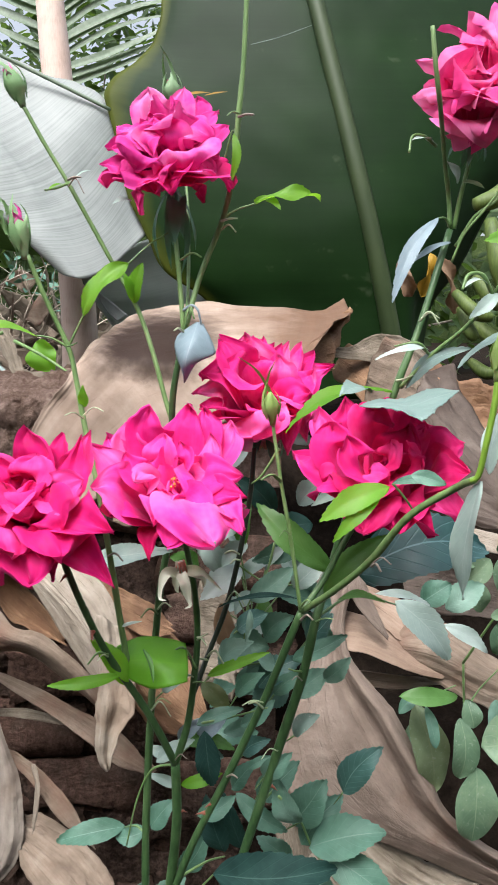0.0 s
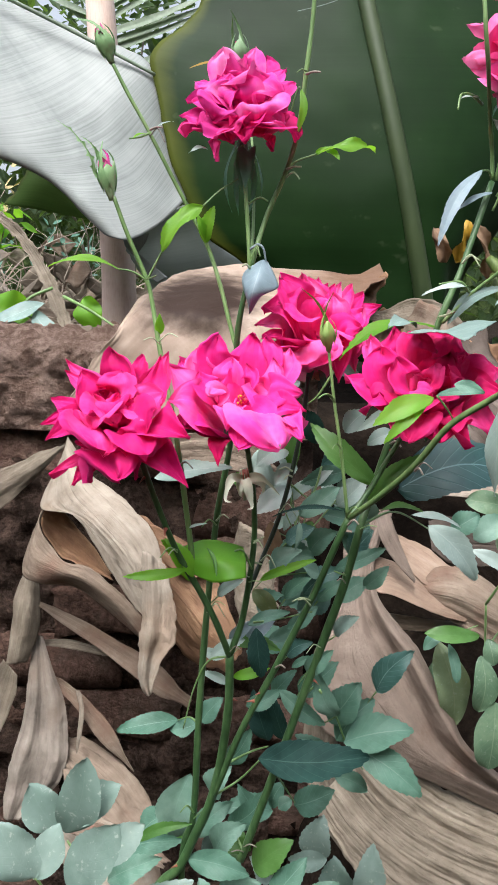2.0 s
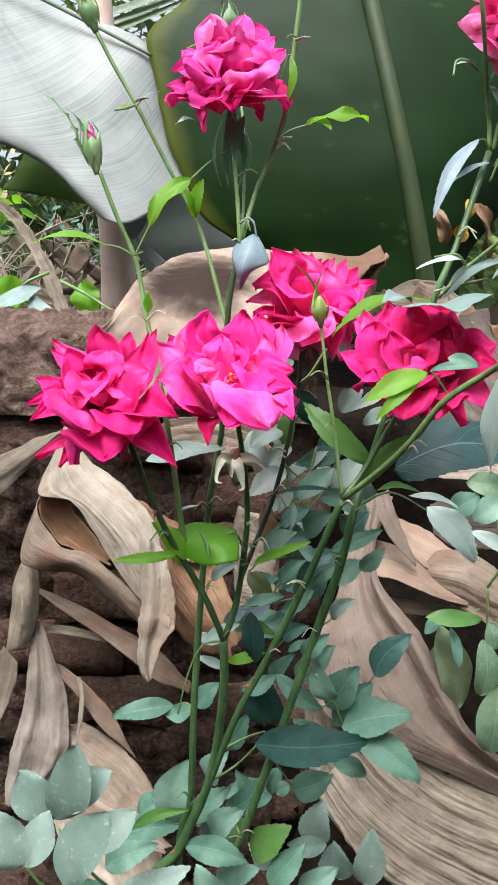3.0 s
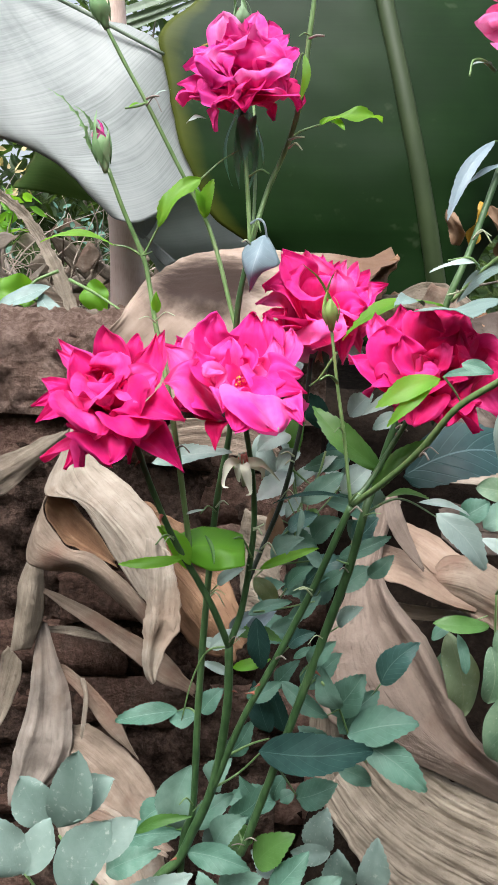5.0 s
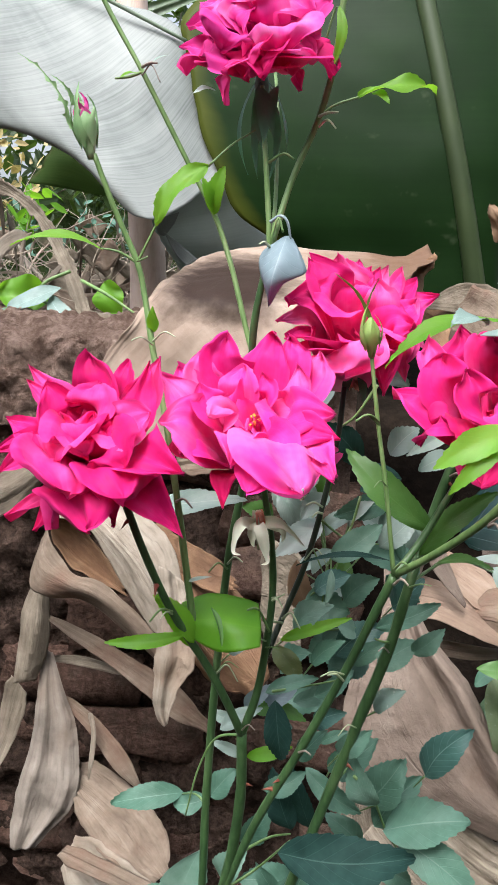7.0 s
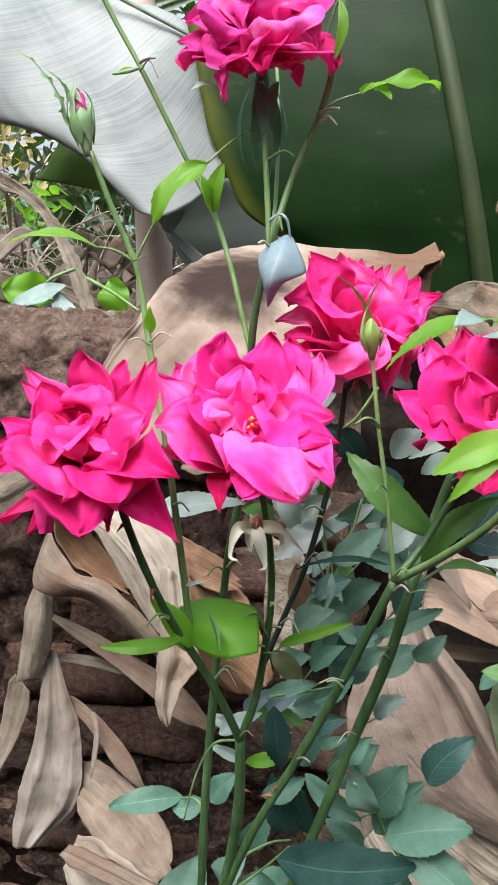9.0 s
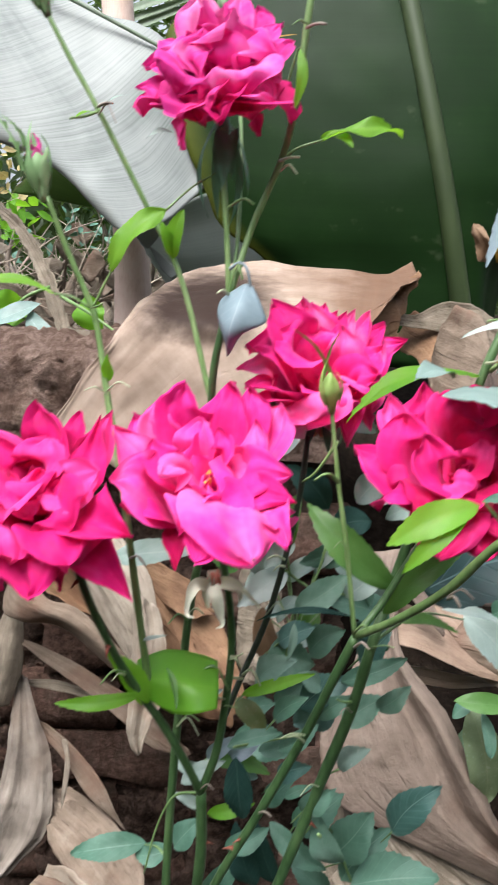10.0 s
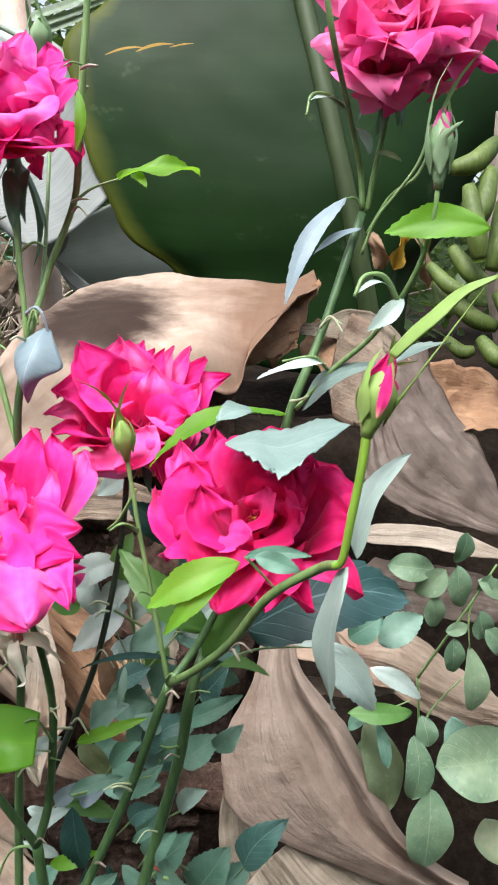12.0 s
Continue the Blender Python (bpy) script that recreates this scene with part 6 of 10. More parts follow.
left_bud = bud(bush, (-0.088, 0.6, 1.222), (-0.095, 0.6, 1.255), 0.0155, 163, [(-0.094, 0.6, 1.26), (-0.087, 0.6, 1.248), (-0.094, 0.61, 1.256), (-0.098, 0.61, 1.257), (-0.094, 0.59, 1.252)], showing=0.62, material='petal_rosy', skin='sepal_bud', label='green rosebud with a pink point and long sepals')
sepal_strip(left_bud, [(-0.095, 0.6, 1.235), (-0.099, 0.598, 1.239), (-0.1, 0.596, 1.246), (-0.105, 0.595, 1.255), (-0.114, 0.594, 1.265), (-0.124, 0.592, 1.271)], 0.0022, 'sepal_bud', 731, 0.9)
sepal_strip(left_bud, [(-0.096, 0.595, 1.247), (-0.097, 0.594, 1.252), (-0.101, 0.592, 1.257), (-0.107, 0.592, 1.261)], 0.0022, 'sepal_bud', 732, 0.3)
bud(bush, (-0.0922, 0.6200, 1.3137), (-0.1016, 0.6200, 1.3404), 0.0151, 164, [(-0.1189, 0.6200, 1.3412)], showing=0.4, material='petal_rosy', skin='sepal_bud', label='green rosebud with a trace of pink')
bud(bush, (0.0596, 0.5640, 1.1283), (0.0572, 0.5600, 1.1508), 0.0122, 165, [(0.0389, 0.5500, 1.1674), (0.0615, 0.5650, 1.1659)], showing=0.0, skin='sepal_lime', label='small green rosebud, still closed')
bud(bush, (-0.0086, 0.7100, 1.3368), (-0.0117, 0.7100, 1.3625), 0.0165, 166, [(-0.0193, 0.7100, 1.3807), (-0.0155, 0.7000, 1.3752)], showing=0.1, label='pale closed rosebud')
bud(bush, (0.1891, 0.5400, 1.2465), (0.1890, 0.5400, 1.2806), 0.0140, 167, [(0.2019, 0.5300, 1.2975), (0.1925, 0.5400, 1.2961), (0.1948, 0.5300, 1.2703)], showing=0.35, material='petal_rosy', label='rosebud with pale pink petals and a long green hip')
bud(bush, (0.1508, 0.4530, 1.1608), (0.1576, 0.4530, 1.1878), 0.0152, 168, [(0.1855, 0.4500, 1.2108), (0.1582, 0.4520, 1.1933), (0.1659, 0.4500, 1.1850)], showing=0.55, skin='sepal_lime', label='half open rosebud showing a crimson petal')
spent_hip(bush, (0.009, 0.565, 1.028), (0.008, 0.556, 1.046), [[(0.007, 0.556, 1.043), (0.001, 0.548, 1.046), (-0.002, 0.546, 1.04), (-0.003, 0.546, 1.032), (0.001, 0.544, 1.031)], [(0.009, 0.55, 1.045), (0.011, 0.544, 1.042), (0.013, 0.545, 1.033), (0.014, 0.545, 1.028), (0.011, 0.543, 1.027)], [(0.01, 0.556, 1.045), (0.018, 0.552, 1.046), (0.024, 0.55, 1.043), (0.032, 0.55, 1.035)], [(0.008, 0.553, 1.044), (0.006, 0.552, 1.04), (0.006, 0.552, 1.035), (0.007, 0.552, 1.033)], [(0.01, 0.56, 1.044), (0.019, 0.562, 1.041), (0.021, 0.562, 1.036), (0.02, 0.562, 1.033)]], 'spent rose hip with a withered red crown and pale curled sepals')
leafstalk(bush, [(-0.0641, 0.6020, 1.1701), (-0.0733, 0.6000, 1.1754), (-0.0829, 0.6000, 1.1771)], 0.00072)
leaflet(bush, (-0.0821, 0.6000, 1.1763), (-0.1289, 0.5900, 1.1790), 0.0123, (0.0, -0.5, 1.0), material='leaf_young', seed=170)
leafstalk(bush, [(-0.0641, 0.6020, 1.1701), (-0.0553, 0.6000, 1.1868), (-0.0482, 0.5980, 1.1995)], 0.00072)
leaflet(bush, (-0.0268, 0.6000, 1.2200), (-0.0541, 0.5920, 1.1910), 0.0182, (0.0, -0.8, 0.6), wave=0.12, material='leaf_young', seed=171)
leafstalk(bush, [(-0.0268, 0.6000, 1.2200), (-0.0153, 0.6050, 1.2316), (-0.0035, 0.6060, 1.2391)], 0.00054)
leaflet(bush, (-0.0258, 0.6180, 1.1973), (-0.0202, 0.6100, 1.2214), 0.0141, (0.0, -0.8, 0.6), material='leaf_young', seed=172)
leaflet(bush, (-0.0246, 0.6180, 1.1980), (-0.0308, 0.6100, 1.2157), 0.0087, (0.0, -0.8, 0.6), material='leaf_young', seed=173)
leafstalk(bush, [(0.0285, 0.6170, 1.2483), (0.0367, 0.6180, 1.2544), (0.0499, 0.6200, 1.2593)], 0.00072)
leaflet(bush, (0.0480, 0.6200, 1.2589), (0.0890, 0.6220, 1.2631), 0.0139, (0.0, -0.8, 0.8), wave=0.2, droop=0.16, material='leaf_young', seed=174)
leaflet(bush, (0.0555, 0.6200, 1.2612), (0.0639, 0.6100, 1.2547), 0.0078, (0.0, -0.8, 0.6), material='leaf_young', seed=175)
leaflet(bush, (0.0358, 0.5900, 1.2931), (0.0344, 0.5880, 1.2665), 0.0071, (0.0, -0.8, 0.6), material='leaf_young', seed=176)
leaflet(bush, (-0.0552, 0.5980, 1.1341), (-0.0535, 0.5900, 1.1478), 0.0092, (0.0, -0.8, 0.6), material='leaf_young', seed=177)
loft('leaf', [[(-0.034, 0.585, 0.987), (-0.021, 0.592, 0.99), (-0.005, 0.594, 0.989), (0.008, 0.592, 0.986)],
     [(-0.03, 0.575, 0.981), (-0.017, 0.572, 0.984), (-0.001, 0.57, 0.983), (0.011, 0.572, 0.981)],
     [(-0.025, 0.572, 0.972), (-0.012, 0.566, 0.969), (0.001, 0.562, 0.972), (0.011, 0.566, 0.973)]], 'leaf_young', bush, nu=17, nv=24, pleat=0.0010, pleats=4, ragged=0.0016, crumple=0.0016, scale=40, thick=0.0004, curl=0.002, seed=178)
leaflet(bush, (-0.016, 0.57, 0.992), (-0.008, 0.556, 0.977), 0.0050, (0.7, -0.8, 0.1), fold=0.5, material='leaf_mid', seed=483)
leaflet(bush, (-0.028, 0.58, 0.964), (-0.048, 0.575, 0.995), 0.0130, (0.5, -0.8, 0.3), material='leaf_young', seed=484)
leaflet(bush, (-0.0251, 0.5720, 0.9698), (-0.0452, 0.5720, 0.9964), 0.0144, (0.0, -0.8, 0.6), material='leaf_young', seed=179)
leaflet(bush, (-0.0295, 0.5700, 0.9752), (-0.0716, 0.5600, 0.9733), 0.0111, (0.0, -0.8, 0.6), material='leaf_young', seed=180)
leaflet(bush, (0.1120, 0.4820, 1.1093), (0.0789, 0.4760, 1.0940), 0.0172, (0.0, -0.8, 0.6), material='leaf_young', seed=181)
leaflet(bush, (0.1090, 0.4820, 1.1080), (0.0848, 0.4720, 1.0857), 0.0109, (0.0, -0.8, 0.6), material='leaf_young', seed=182)
leaflet(bush, (0.0976, 0.5800, 1.0379), (0.0511, 0.5900, 1.0775), 0.0251, (0.0, -0.8, 0.6), material='leaf_mid', seed=183)
leaflet(bush, (0.0932, 0.5850, 1.0224), (0.1292, 0.5800, 1.0607), 0.0189, (0.0, -0.8, 0.6), material='leaf_mid', seed=184)
leaflet(bush, (0.1334, 0.6000, 1.1456), (0.0677, 0.5800, 1.1226), 0.0202, (-0.2, -0.4, 1.0), droop=0.12, material='leaf_young', seed=185)
leaflet(bush, (0.1139, 0.4850, 1.1105), (0.1371, 0.4780, 1.1133), 0.0070, (0.0, -0.9, 0.5), seed=186)
leafstalk(bush, [(0.1139, 0.4850, 1.1105), (0.1200, 0.4860, 1.1035), (0.1260, 0.4900, 1.0954)], 0.00054)
leafstalk(bush, [(0.0062, 0.6000, 1.1780), (0.0076, 0.5980, 1.1878), (0.0104, 0.5980, 1.1951), (0.0129, 0.5960, 1.1878)], 0.00072)
loft('leaf', [[(0.012, 0.6, 1.185), (0.002, 0.596, 1.177), (0.002, 0.592, 1.168), (0.006, 0.592, 1.156), (0.007, 0.594, 1.15)],
     [(0.015, 0.598, 1.186), (0.012, 0.586, 1.175), (0.009, 0.582, 1.164), (0.008, 0.586, 1.156), (0.007, 0.594, 1.15)],
     [(0.018, 0.6, 1.185), (0.022, 0.592, 1.178), (0.026, 0.588, 1.168), (0.015, 0.588, 1.162), (0.008, 0.594, 1.151)]], 'leaf_grey', bush, label='blue-grey withered rose leaf, folded', nu=15, nv=26, pleat=0.0008, pleats=4, ragged=0.0018, crumple=0.0022, scale=45, thick=0.0004, curl=0.003, seed=187)
leafstalk(bush, [(0.006, 0.6, 1.193), (0.011, 0.598, 1.196), (0.015, 0.596, 1.193), (0.017, 0.598, 1.184)], 0.00080, material='leaf_grey')
leafstalk(bush, [(0.1715, 0.6280, 1.2469), (0.1674, 0.6250, 1.2520), (0.1617, 0.6200, 1.2514)], 0.00081)
leaflet(bush, (0.1622, 0.6200, 1.2519), (0.1318, 0.6000, 1.1991), 0.0132, (-0.3, -1.0, 0.2), droop=0.1, material='leaf_grey', seed=188)
leaflet(bush, (0.1702, 0.6200, 1.2371), (0.1461, 0.6150, 1.2241), 0.0071, (0.0, -0.6, 0.8), material='leaf_grey', seed=189)
leafstalk(bush, [(0.1604, 0.6280, 1.2960), (0.1510, 0.6200, 1.2998), (0.1430, 0.6150, 1.2985), (0.1404, 0.6100, 1.2880)], 0.00090)
leaflet(bush, (0.1570, 0.6280, 1.2973), (0.1417, 0.6120, 1.2968), 0.0082, (0.0, -0.4, 1.0), material='leaf_pale', seed=190)
leaflet(bush, (0.1729, 0.6200, 1.2722), (0.1653, 0.6150, 1.2843), 0.0088, (0.0, -0.8, 0.6), material='leaf_pale', seed=191)
leaflet(bush, (0.1753, 0.6200, 1.2730), (0.1880, 0.6150, 1.2690), 0.0054, (0.0, -0.8, 0.6), material='leaf_yellowing', seed=192)
leaflet(bush, (0.2099, 0.5350, 1.2312), (0.1690, 0.5450, 1.2297), 0.0202, (0.0, -1.0, 0.3), droop=0.05, material='leaf_young', seed=194)
leafstalk(bush, [(0.1853, 0.5450, 1.2203), (0.1843, 0.5450, 1.2259), (0.1778, 0.5500, 1.2352)], 0.00063)
loft('leaf', [[(0.105, 0.54, 1.142), (0.117, 0.556, 1.144), (0.133, 0.562, 1.144), (0.145, 0.556, 1.15), (0.157, 0.537, 1.151)],
     [(0.105, 0.538, 1.142), (0.117, 0.522, 1.145), (0.128, 0.52, 1.144), (0.141, 0.522, 1.148), (0.157, 0.535, 1.151)],
     [(0.105, 0.535, 1.142), (0.117, 0.495, 1.144), (0.125, 0.483, 1.141), (0.137, 0.497, 1.145), (0.156, 0.533, 1.151)]], 'leaf_silver', bush, label='broad pale rose leaf with a toothed edge', nu=17, nv=40, pleat=0.0005, pleats=4, ragged=0.0160, crumple=0.0010, scale=60, thick=0.0004, curl=0.001, seed=195)
leaflet(bush, (0.12, 0.6, 1.145), (0.1, 0.58, 1.146), 0.0200, (0.0, -0.5, 1.0), material='leaf_silver', seed=196)


leaflet(bush, (0.1415, 0.6000, 1.1472), (0.1745, 0.5800, 1.1728), 0.0138, (0.0, -0.8, 0.6), material='leaf_silver', seed=198)
leaflet(bush, (0.1676, 0.5800, 1.1608), (0.2056, 0.5700, 1.1843), 0.0126, (0.0, -0.4, 1.0), material='leaf_silver', seed=199)
leaflet(bush, (0.1804, 0.5550, 1.2034), (0.1645, 0.5500, 1.1897), 0.0112, (0.0, -0.8, 0.6), material='leaf_pale', seed=200)
leafstalk(bush, [(0.1524, 0.5900, 1.1689), (0.1450, 0.5850, 1.1754), (0.1302, 0.5800, 1.1734)], 0.00072)
leaflet(bush, (0.1523, 0.5900, 1.1716), (0.1184, 0.5750, 1.1653), 0.0091, (0.0, -0.5, 1.0), droop=0.14, material='leaf_pale', seed=201)
leafstalk(bush, [(0.1781, 0.5550, 1.2017), (0.1707, 0.5500, 1.2122), (0.1616, 0.5450, 1.2119), (0.1573, 0.5400, 1.2038)], 0.00108)
leaflet(bush, (0.1767, 0.5550, 1.2052), (0.1573, 0.5400, 1.2045), 0.0048, (0.0, -0.6, 1.0), droop=0.2, material='leaf_pale', seed=202)
leaflet(bush, (0.1499, 0.4550, 1.1204), (0.1656, 0.4600, 1.1551), 0.0145, (-0.5, -0.6, 0.8), teeth=0.4, material='leaf_pale', seed=203)
leaflet(bush, (0.1464, 0.4550, 1.1175), (0.1430, 0.4700, 1.0581), 0.0217, (-0.7, -0.5, 0.8), droop=0.05, teeth=0.4, material='leaf_pale', seed=204)
leaflet(bush, (0.1170, 0.4600, 1.1192), (0.1317, 0.4550, 1.1159), 0.0093, (0.0, -1.0, 0.3), seed=205)
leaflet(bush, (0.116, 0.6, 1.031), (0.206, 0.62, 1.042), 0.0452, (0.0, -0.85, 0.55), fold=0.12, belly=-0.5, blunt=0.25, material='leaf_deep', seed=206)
leaflet(bush, (0.1011, 0.5850, 1.0179), (0.1250, 0.5600, 1.0280), 0.0104, (0.0, -0.6, 1.0), material='leaf_mid', seed=207)
leafstalk(bush, [(0.0883, 0.5800, 1.0089), (0.1180, 0.6200, 1.0094), (0.1616, 0.7000, 0.9747)], 0.00081)
leaflet(bush, (0.1600, 0.7000, 0.9781), (0.2009, 0.6900, 0.9350), 0.0354, (0.0, -0.8, 0.6), material='leaf_pale', seed=208)
leaflet(bush, (0.1375, 0.6600, 0.9970), (0.1782, 0.6600, 0.9909), 0.0106, (0.0, -0.6, 1.0), material='leaf_pale', seed=209)
leaflet(bush, (0.2005, 0.7100, 0.9552), (0.2380, 0.7100, 0.9328), 0.0178, (0.0, -0.8, 0.6), material='leaf_pale', seed=210)
leaflet(bush, (0.1897, 0.7400, 0.9628), (0.2134, 0.7400, 0.9790), 0.0306, (0.0, -0.8, 0.6), seed=211)
leaflet(bush, (0.2153, 0.7600, 0.9499), (0.2468, 0.7600, 0.9721), 0.0337, (0.0, -0.8, 0.6), seed=212)
leaflet(bush, (0.0391, 0.6600, 1.0464), (0.0144, 0.6500, 1.0343), 0.0263, (-0.3, -0.8, 0.35), material='leaf_pale', seed=216)
leaflet(bush, (0.0461, 0.6600, 1.0332), (0.0290, 0.6500, 1.0193), 0.0177, (0.0, -0.8, 0.35), material='leaf_pale', seed=217)
leaflet(bush, (0.0422, 0.6600, 1.0161), (0.0145, 0.6400, 0.9991), 0.0242, (0.0, -0.8, 0.63), material='leaf_pale', seed=218)
leaflet(bush, (0.0489, 0.6400, 0.9979), (0.0787, 0.6400, 1.0216), 0.0240, (-0.3, -0.8, 0.35), seed=219)
leaflet(bush, (0.0784, 0.6500, 1.0042), (0.0999, 0.6500, 1.0270), 0.0238, (0.06, -0.8, 0.77), material='leaf_pale', seed=220)
leaflet(bush, (0.0326, 0.6500, 0.9630), (0.0620, 0.6400, 0.9648), 0.0337, (-0.3, -0.8, 0.35), material='leaf_blue', seed=221)
leaflet(bush, (0.0775, 0.6300, 0.9596), (0.1140, 0.6250, 0.9800), 0.0175, (0.0, -0.8, 0.7), seed=222)
leaflet(bush, (0.0797, 0.6200, 0.9388), (0.1020, 0.6200, 0.9572), 0.0233, (-0.3, -0.8, 0.35), material='leaf_blue', seed=223)
leaflet(bush, (0.0552, 0.6400, 0.9350), (0.0848, 0.6400, 0.9565), 0.0264, (-0.3, -0.8, 0.35), material='leaf_teal', seed=224)
leaflet(bush, (0.0204, 0.6200, 0.9524), (0.0604, 0.6100, 0.9744), 0.0110, (-0.3, -0.8, 0.7), material='leaf_young', seed=225)
leaflet(bush, (0.0123, 0.6300, 0.9123), (0.0445, 0.6300, 0.9248), 0.0140, (-0.3, -0.8, 0.7), material='leaf_blue', seed=226)
leaflet(bush, (-0.0164, 0.6400, 0.8788), (0.0100, 0.6400, 0.8963), 0.0151, (0.0, -0.8, 0.7), material='leaf_pale', seed=227)
leaflet(bush, (0.0429, 0.6400, 0.9068), (0.0664, 0.6400, 0.9262), 0.0162, (-0.3, -0.8, 0.35), seed=228)
leaflet(bush, (0.0193, 0.6100, 0.9186), (0.0244, 0.6100, 0.8784), 0.0227, (0.0, -0.8, 0.35), material='leaf_dark', seed=229)
leaflet(bush, (0.0027, 0.6200, 0.8736), (0.0305, 0.6200, 0.8829), 0.0126, (0.0, -0.8, 0.63), material='leaf_young', seed=230)
leaflet(bush, (0.0136, 0.6300, 0.8444), (0.0397, 0.6300, 0.8597), 0.0189, (-0.3, -0.8, 0.35), seed=231)
leaflet(bush, (0.0483, 0.6400, 0.8740), (0.0657, 0.6400, 0.8841), 0.0093, (-0.3, -0.8, 0.35), material='leaf_blue', seed=232)
leaflet(bush, (-0.0630, 0.6400, 1.0233), (-0.0041, 0.6200, 1.0397), 0.0214, (-0.3, -0.8, 0.7), material='leaf_pale', seed=233)
leaflet(bush, (0.1194, 0.6300, 1.0869), (0.0877, 0.6300, 1.0675), 0.0132, (-0.3, -0.8, 0.35), material='leaf_pale', seed=234)
leaflet(bush, (0.0821, 0.6600, 1.0607), (0.0986, 0.6600, 1.0786), 0.0236, (-0.3, -0.8, 0.35), material='leaf_pale', seed=235)
leaflet(bush, (0.1209, 0.6600, 1.0617), (0.0998, 0.6600, 1.0524), 0.0184, (-0.3, -0.8, 0.35), material='leaf_pale', seed=236)
leaflet(bush, (0.0172, 0.6700, 1.0395), (0.0305, 0.6600, 1.0058), 0.0211, (-0.3, -0.8, 0.35), material='leaf_pale', seed=237)
leaflet(bush, (0.0473, 0.6600, 1.0642), (0.0431, 0.6600, 1.0287), 0.0199, (-0.3, -0.8, 0.35), material='leaf_mid', seed=238)
leaflet(bush, (0.0759, 0.6600, 0.9377), (0.0519, 0.6600, 0.9132), 0.0337, (0.0, -0.8, 0.35), material='leaf_teal', seed=239)
leaflet(bush, (-0.0016, 0.6600, 0.8479), (-0.0249, 0.6600, 0.8569), 0.0111, (-0.3, -0.8, 0.35), material='leaf_pale', seed=240)
leaflet(bush, (0.0273, 0.6800, 0.9820), (0.0423, 0.6800, 0.9393), 0.0241, (-0.3, -0.8, 0.35), material='leaf_brown', seed=241)
leaflet(bush, (0.0627, 0.7000, 0.9776), (0.0513, 0.6900, 0.9558), 0.0209, (0.0, -0.8, 0.35), material='leaf_mid', seed=242)
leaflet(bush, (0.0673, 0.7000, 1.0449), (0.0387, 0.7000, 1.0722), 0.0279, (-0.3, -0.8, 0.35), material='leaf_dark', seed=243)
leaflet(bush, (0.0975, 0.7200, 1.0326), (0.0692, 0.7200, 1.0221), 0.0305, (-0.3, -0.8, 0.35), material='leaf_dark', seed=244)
leaflet(bush, (0.0155, 0.6500, 0.9347), (0.0339, 0.6500, 0.9118), 0.0208, (-0.3, -0.8, 0.35), material='leaf_yellowing', seed=245)
leaflet(bush, (0.0298, 0.6800, 0.8796), (0.0576, 0.6800, 0.8956), 0.0172, (-0.3, -0.8, 0.35), seed=246)
leaflet(bush, (0.0610, 0.6800, 0.9350), (0.0385, 0.6800, 0.9098), 0.0249, (-0.3, -0.8, 0.35), material='leaf_blue', seed=247)
leaflet(bush, (0.0881, 0.6900, 0.9715), (0.1122, 0.6900, 0.9528), 0.0228, (-0.3, -0.8, 0.35), material='leaf_blue', seed=248)
leaflet(bush, (0.0672, 0.6600, 1.1122), (0.0910, 0.6600, 1.1042), 0.0172, (-0.3, -0.8, 0.35), material='leaf_pale', seed=249)
leaflet(bush, (0.0465, 0.6700, 1.0980), (0.0250, 0.6700, 1.0844), 0.0188, (-0.3, -0.8, 0.35), material='leaf_pale', seed=250)
leaflet(bush, (0.0111, 0.6800, 0.8689), (0.0303, 0.6800, 0.8594), 0.0139, (-0.3, -0.8, 0.35), material='leaf_teal', seed=251)
leaflet(bush, (-0.0269, 0.6800, 0.8675), (-0.0030, 0.6800, 0.8633), 0.0135, (-0.3, -0.8, 0.35), material='leaf_pale', seed=252)
leaflet(bush, (0.0006, 0.6600, 0.8834), (0.0382, 0.6478, 0.8849), 0.0178, (-0.18, -0.8, 0.63), material='leaf_mid', seed=255)
leaflet(bush, (0.0895, 0.7500, 0.9785), (0.0712, 0.7378, 1.0023), 0.0199, (0.18, -0.8, 0.49), material='leaf_pale', seed=258)
leaflet(bush, (0.0116, 0.6800, 1.0093), (-0.0089, 0.6678, 1.0205), 0.0230, (0.24, -0.8, 0.56), material='leaf_mid', seed=261)
leaflet(bush, (0.0359, 0.7500, 0.7917), (0.0555, 0.7378, 0.8248), 0.0227, (-0.12, -0.8, 0.77), seed=264)
leaflet(bush, (0.0196, 0.6700, 0.9086), (0.0388, 0.6578, 0.9269), 0.0262, (-0.12, -0.8, 0.84), seed=267)
leaflet(bush, (0.0946, 0.7000, 0.9820), (0.0958, 0.6878, 1.0062), 0.0231, (-0.24, -0.8, 0.98), seed=270)
leaflet(bush, (0.0276, 0.6900, 1.0028), (0.0422, 0.6778, 1.0213), 0.0267, (-0.06, -0.8, 0.56), material='leaf_pale', seed=273)
leaflet(bush, (-0.0106, 0.7500, 0.6415), (0.0210, 0.7378, 0.6385), 0.0382, (0.06, -0.8, 0.56), material='leaf_mid', seed=276)
leaflet(bush, (-0.0158, 0.7400, 0.6315), (-0.0199, 0.7278, 0.6698), 0.0347, (0.24, -0.8, 0.84), material='leaf_dusty', seed=279)
leaflet(bush, (0.0419, 0.6900, 0.6491), (0.0212, 0.6778, 0.6757), 0.0349, (-0.24, -0.8, 0.84), material='leaf_pale', seed=282)
leaflet(bush, (0.0417, 0.7900, 0.6443), (-0.0101, 0.7778, 0.6536), 0.0388, (-0.24, -0.8, 0.7), seed=285)
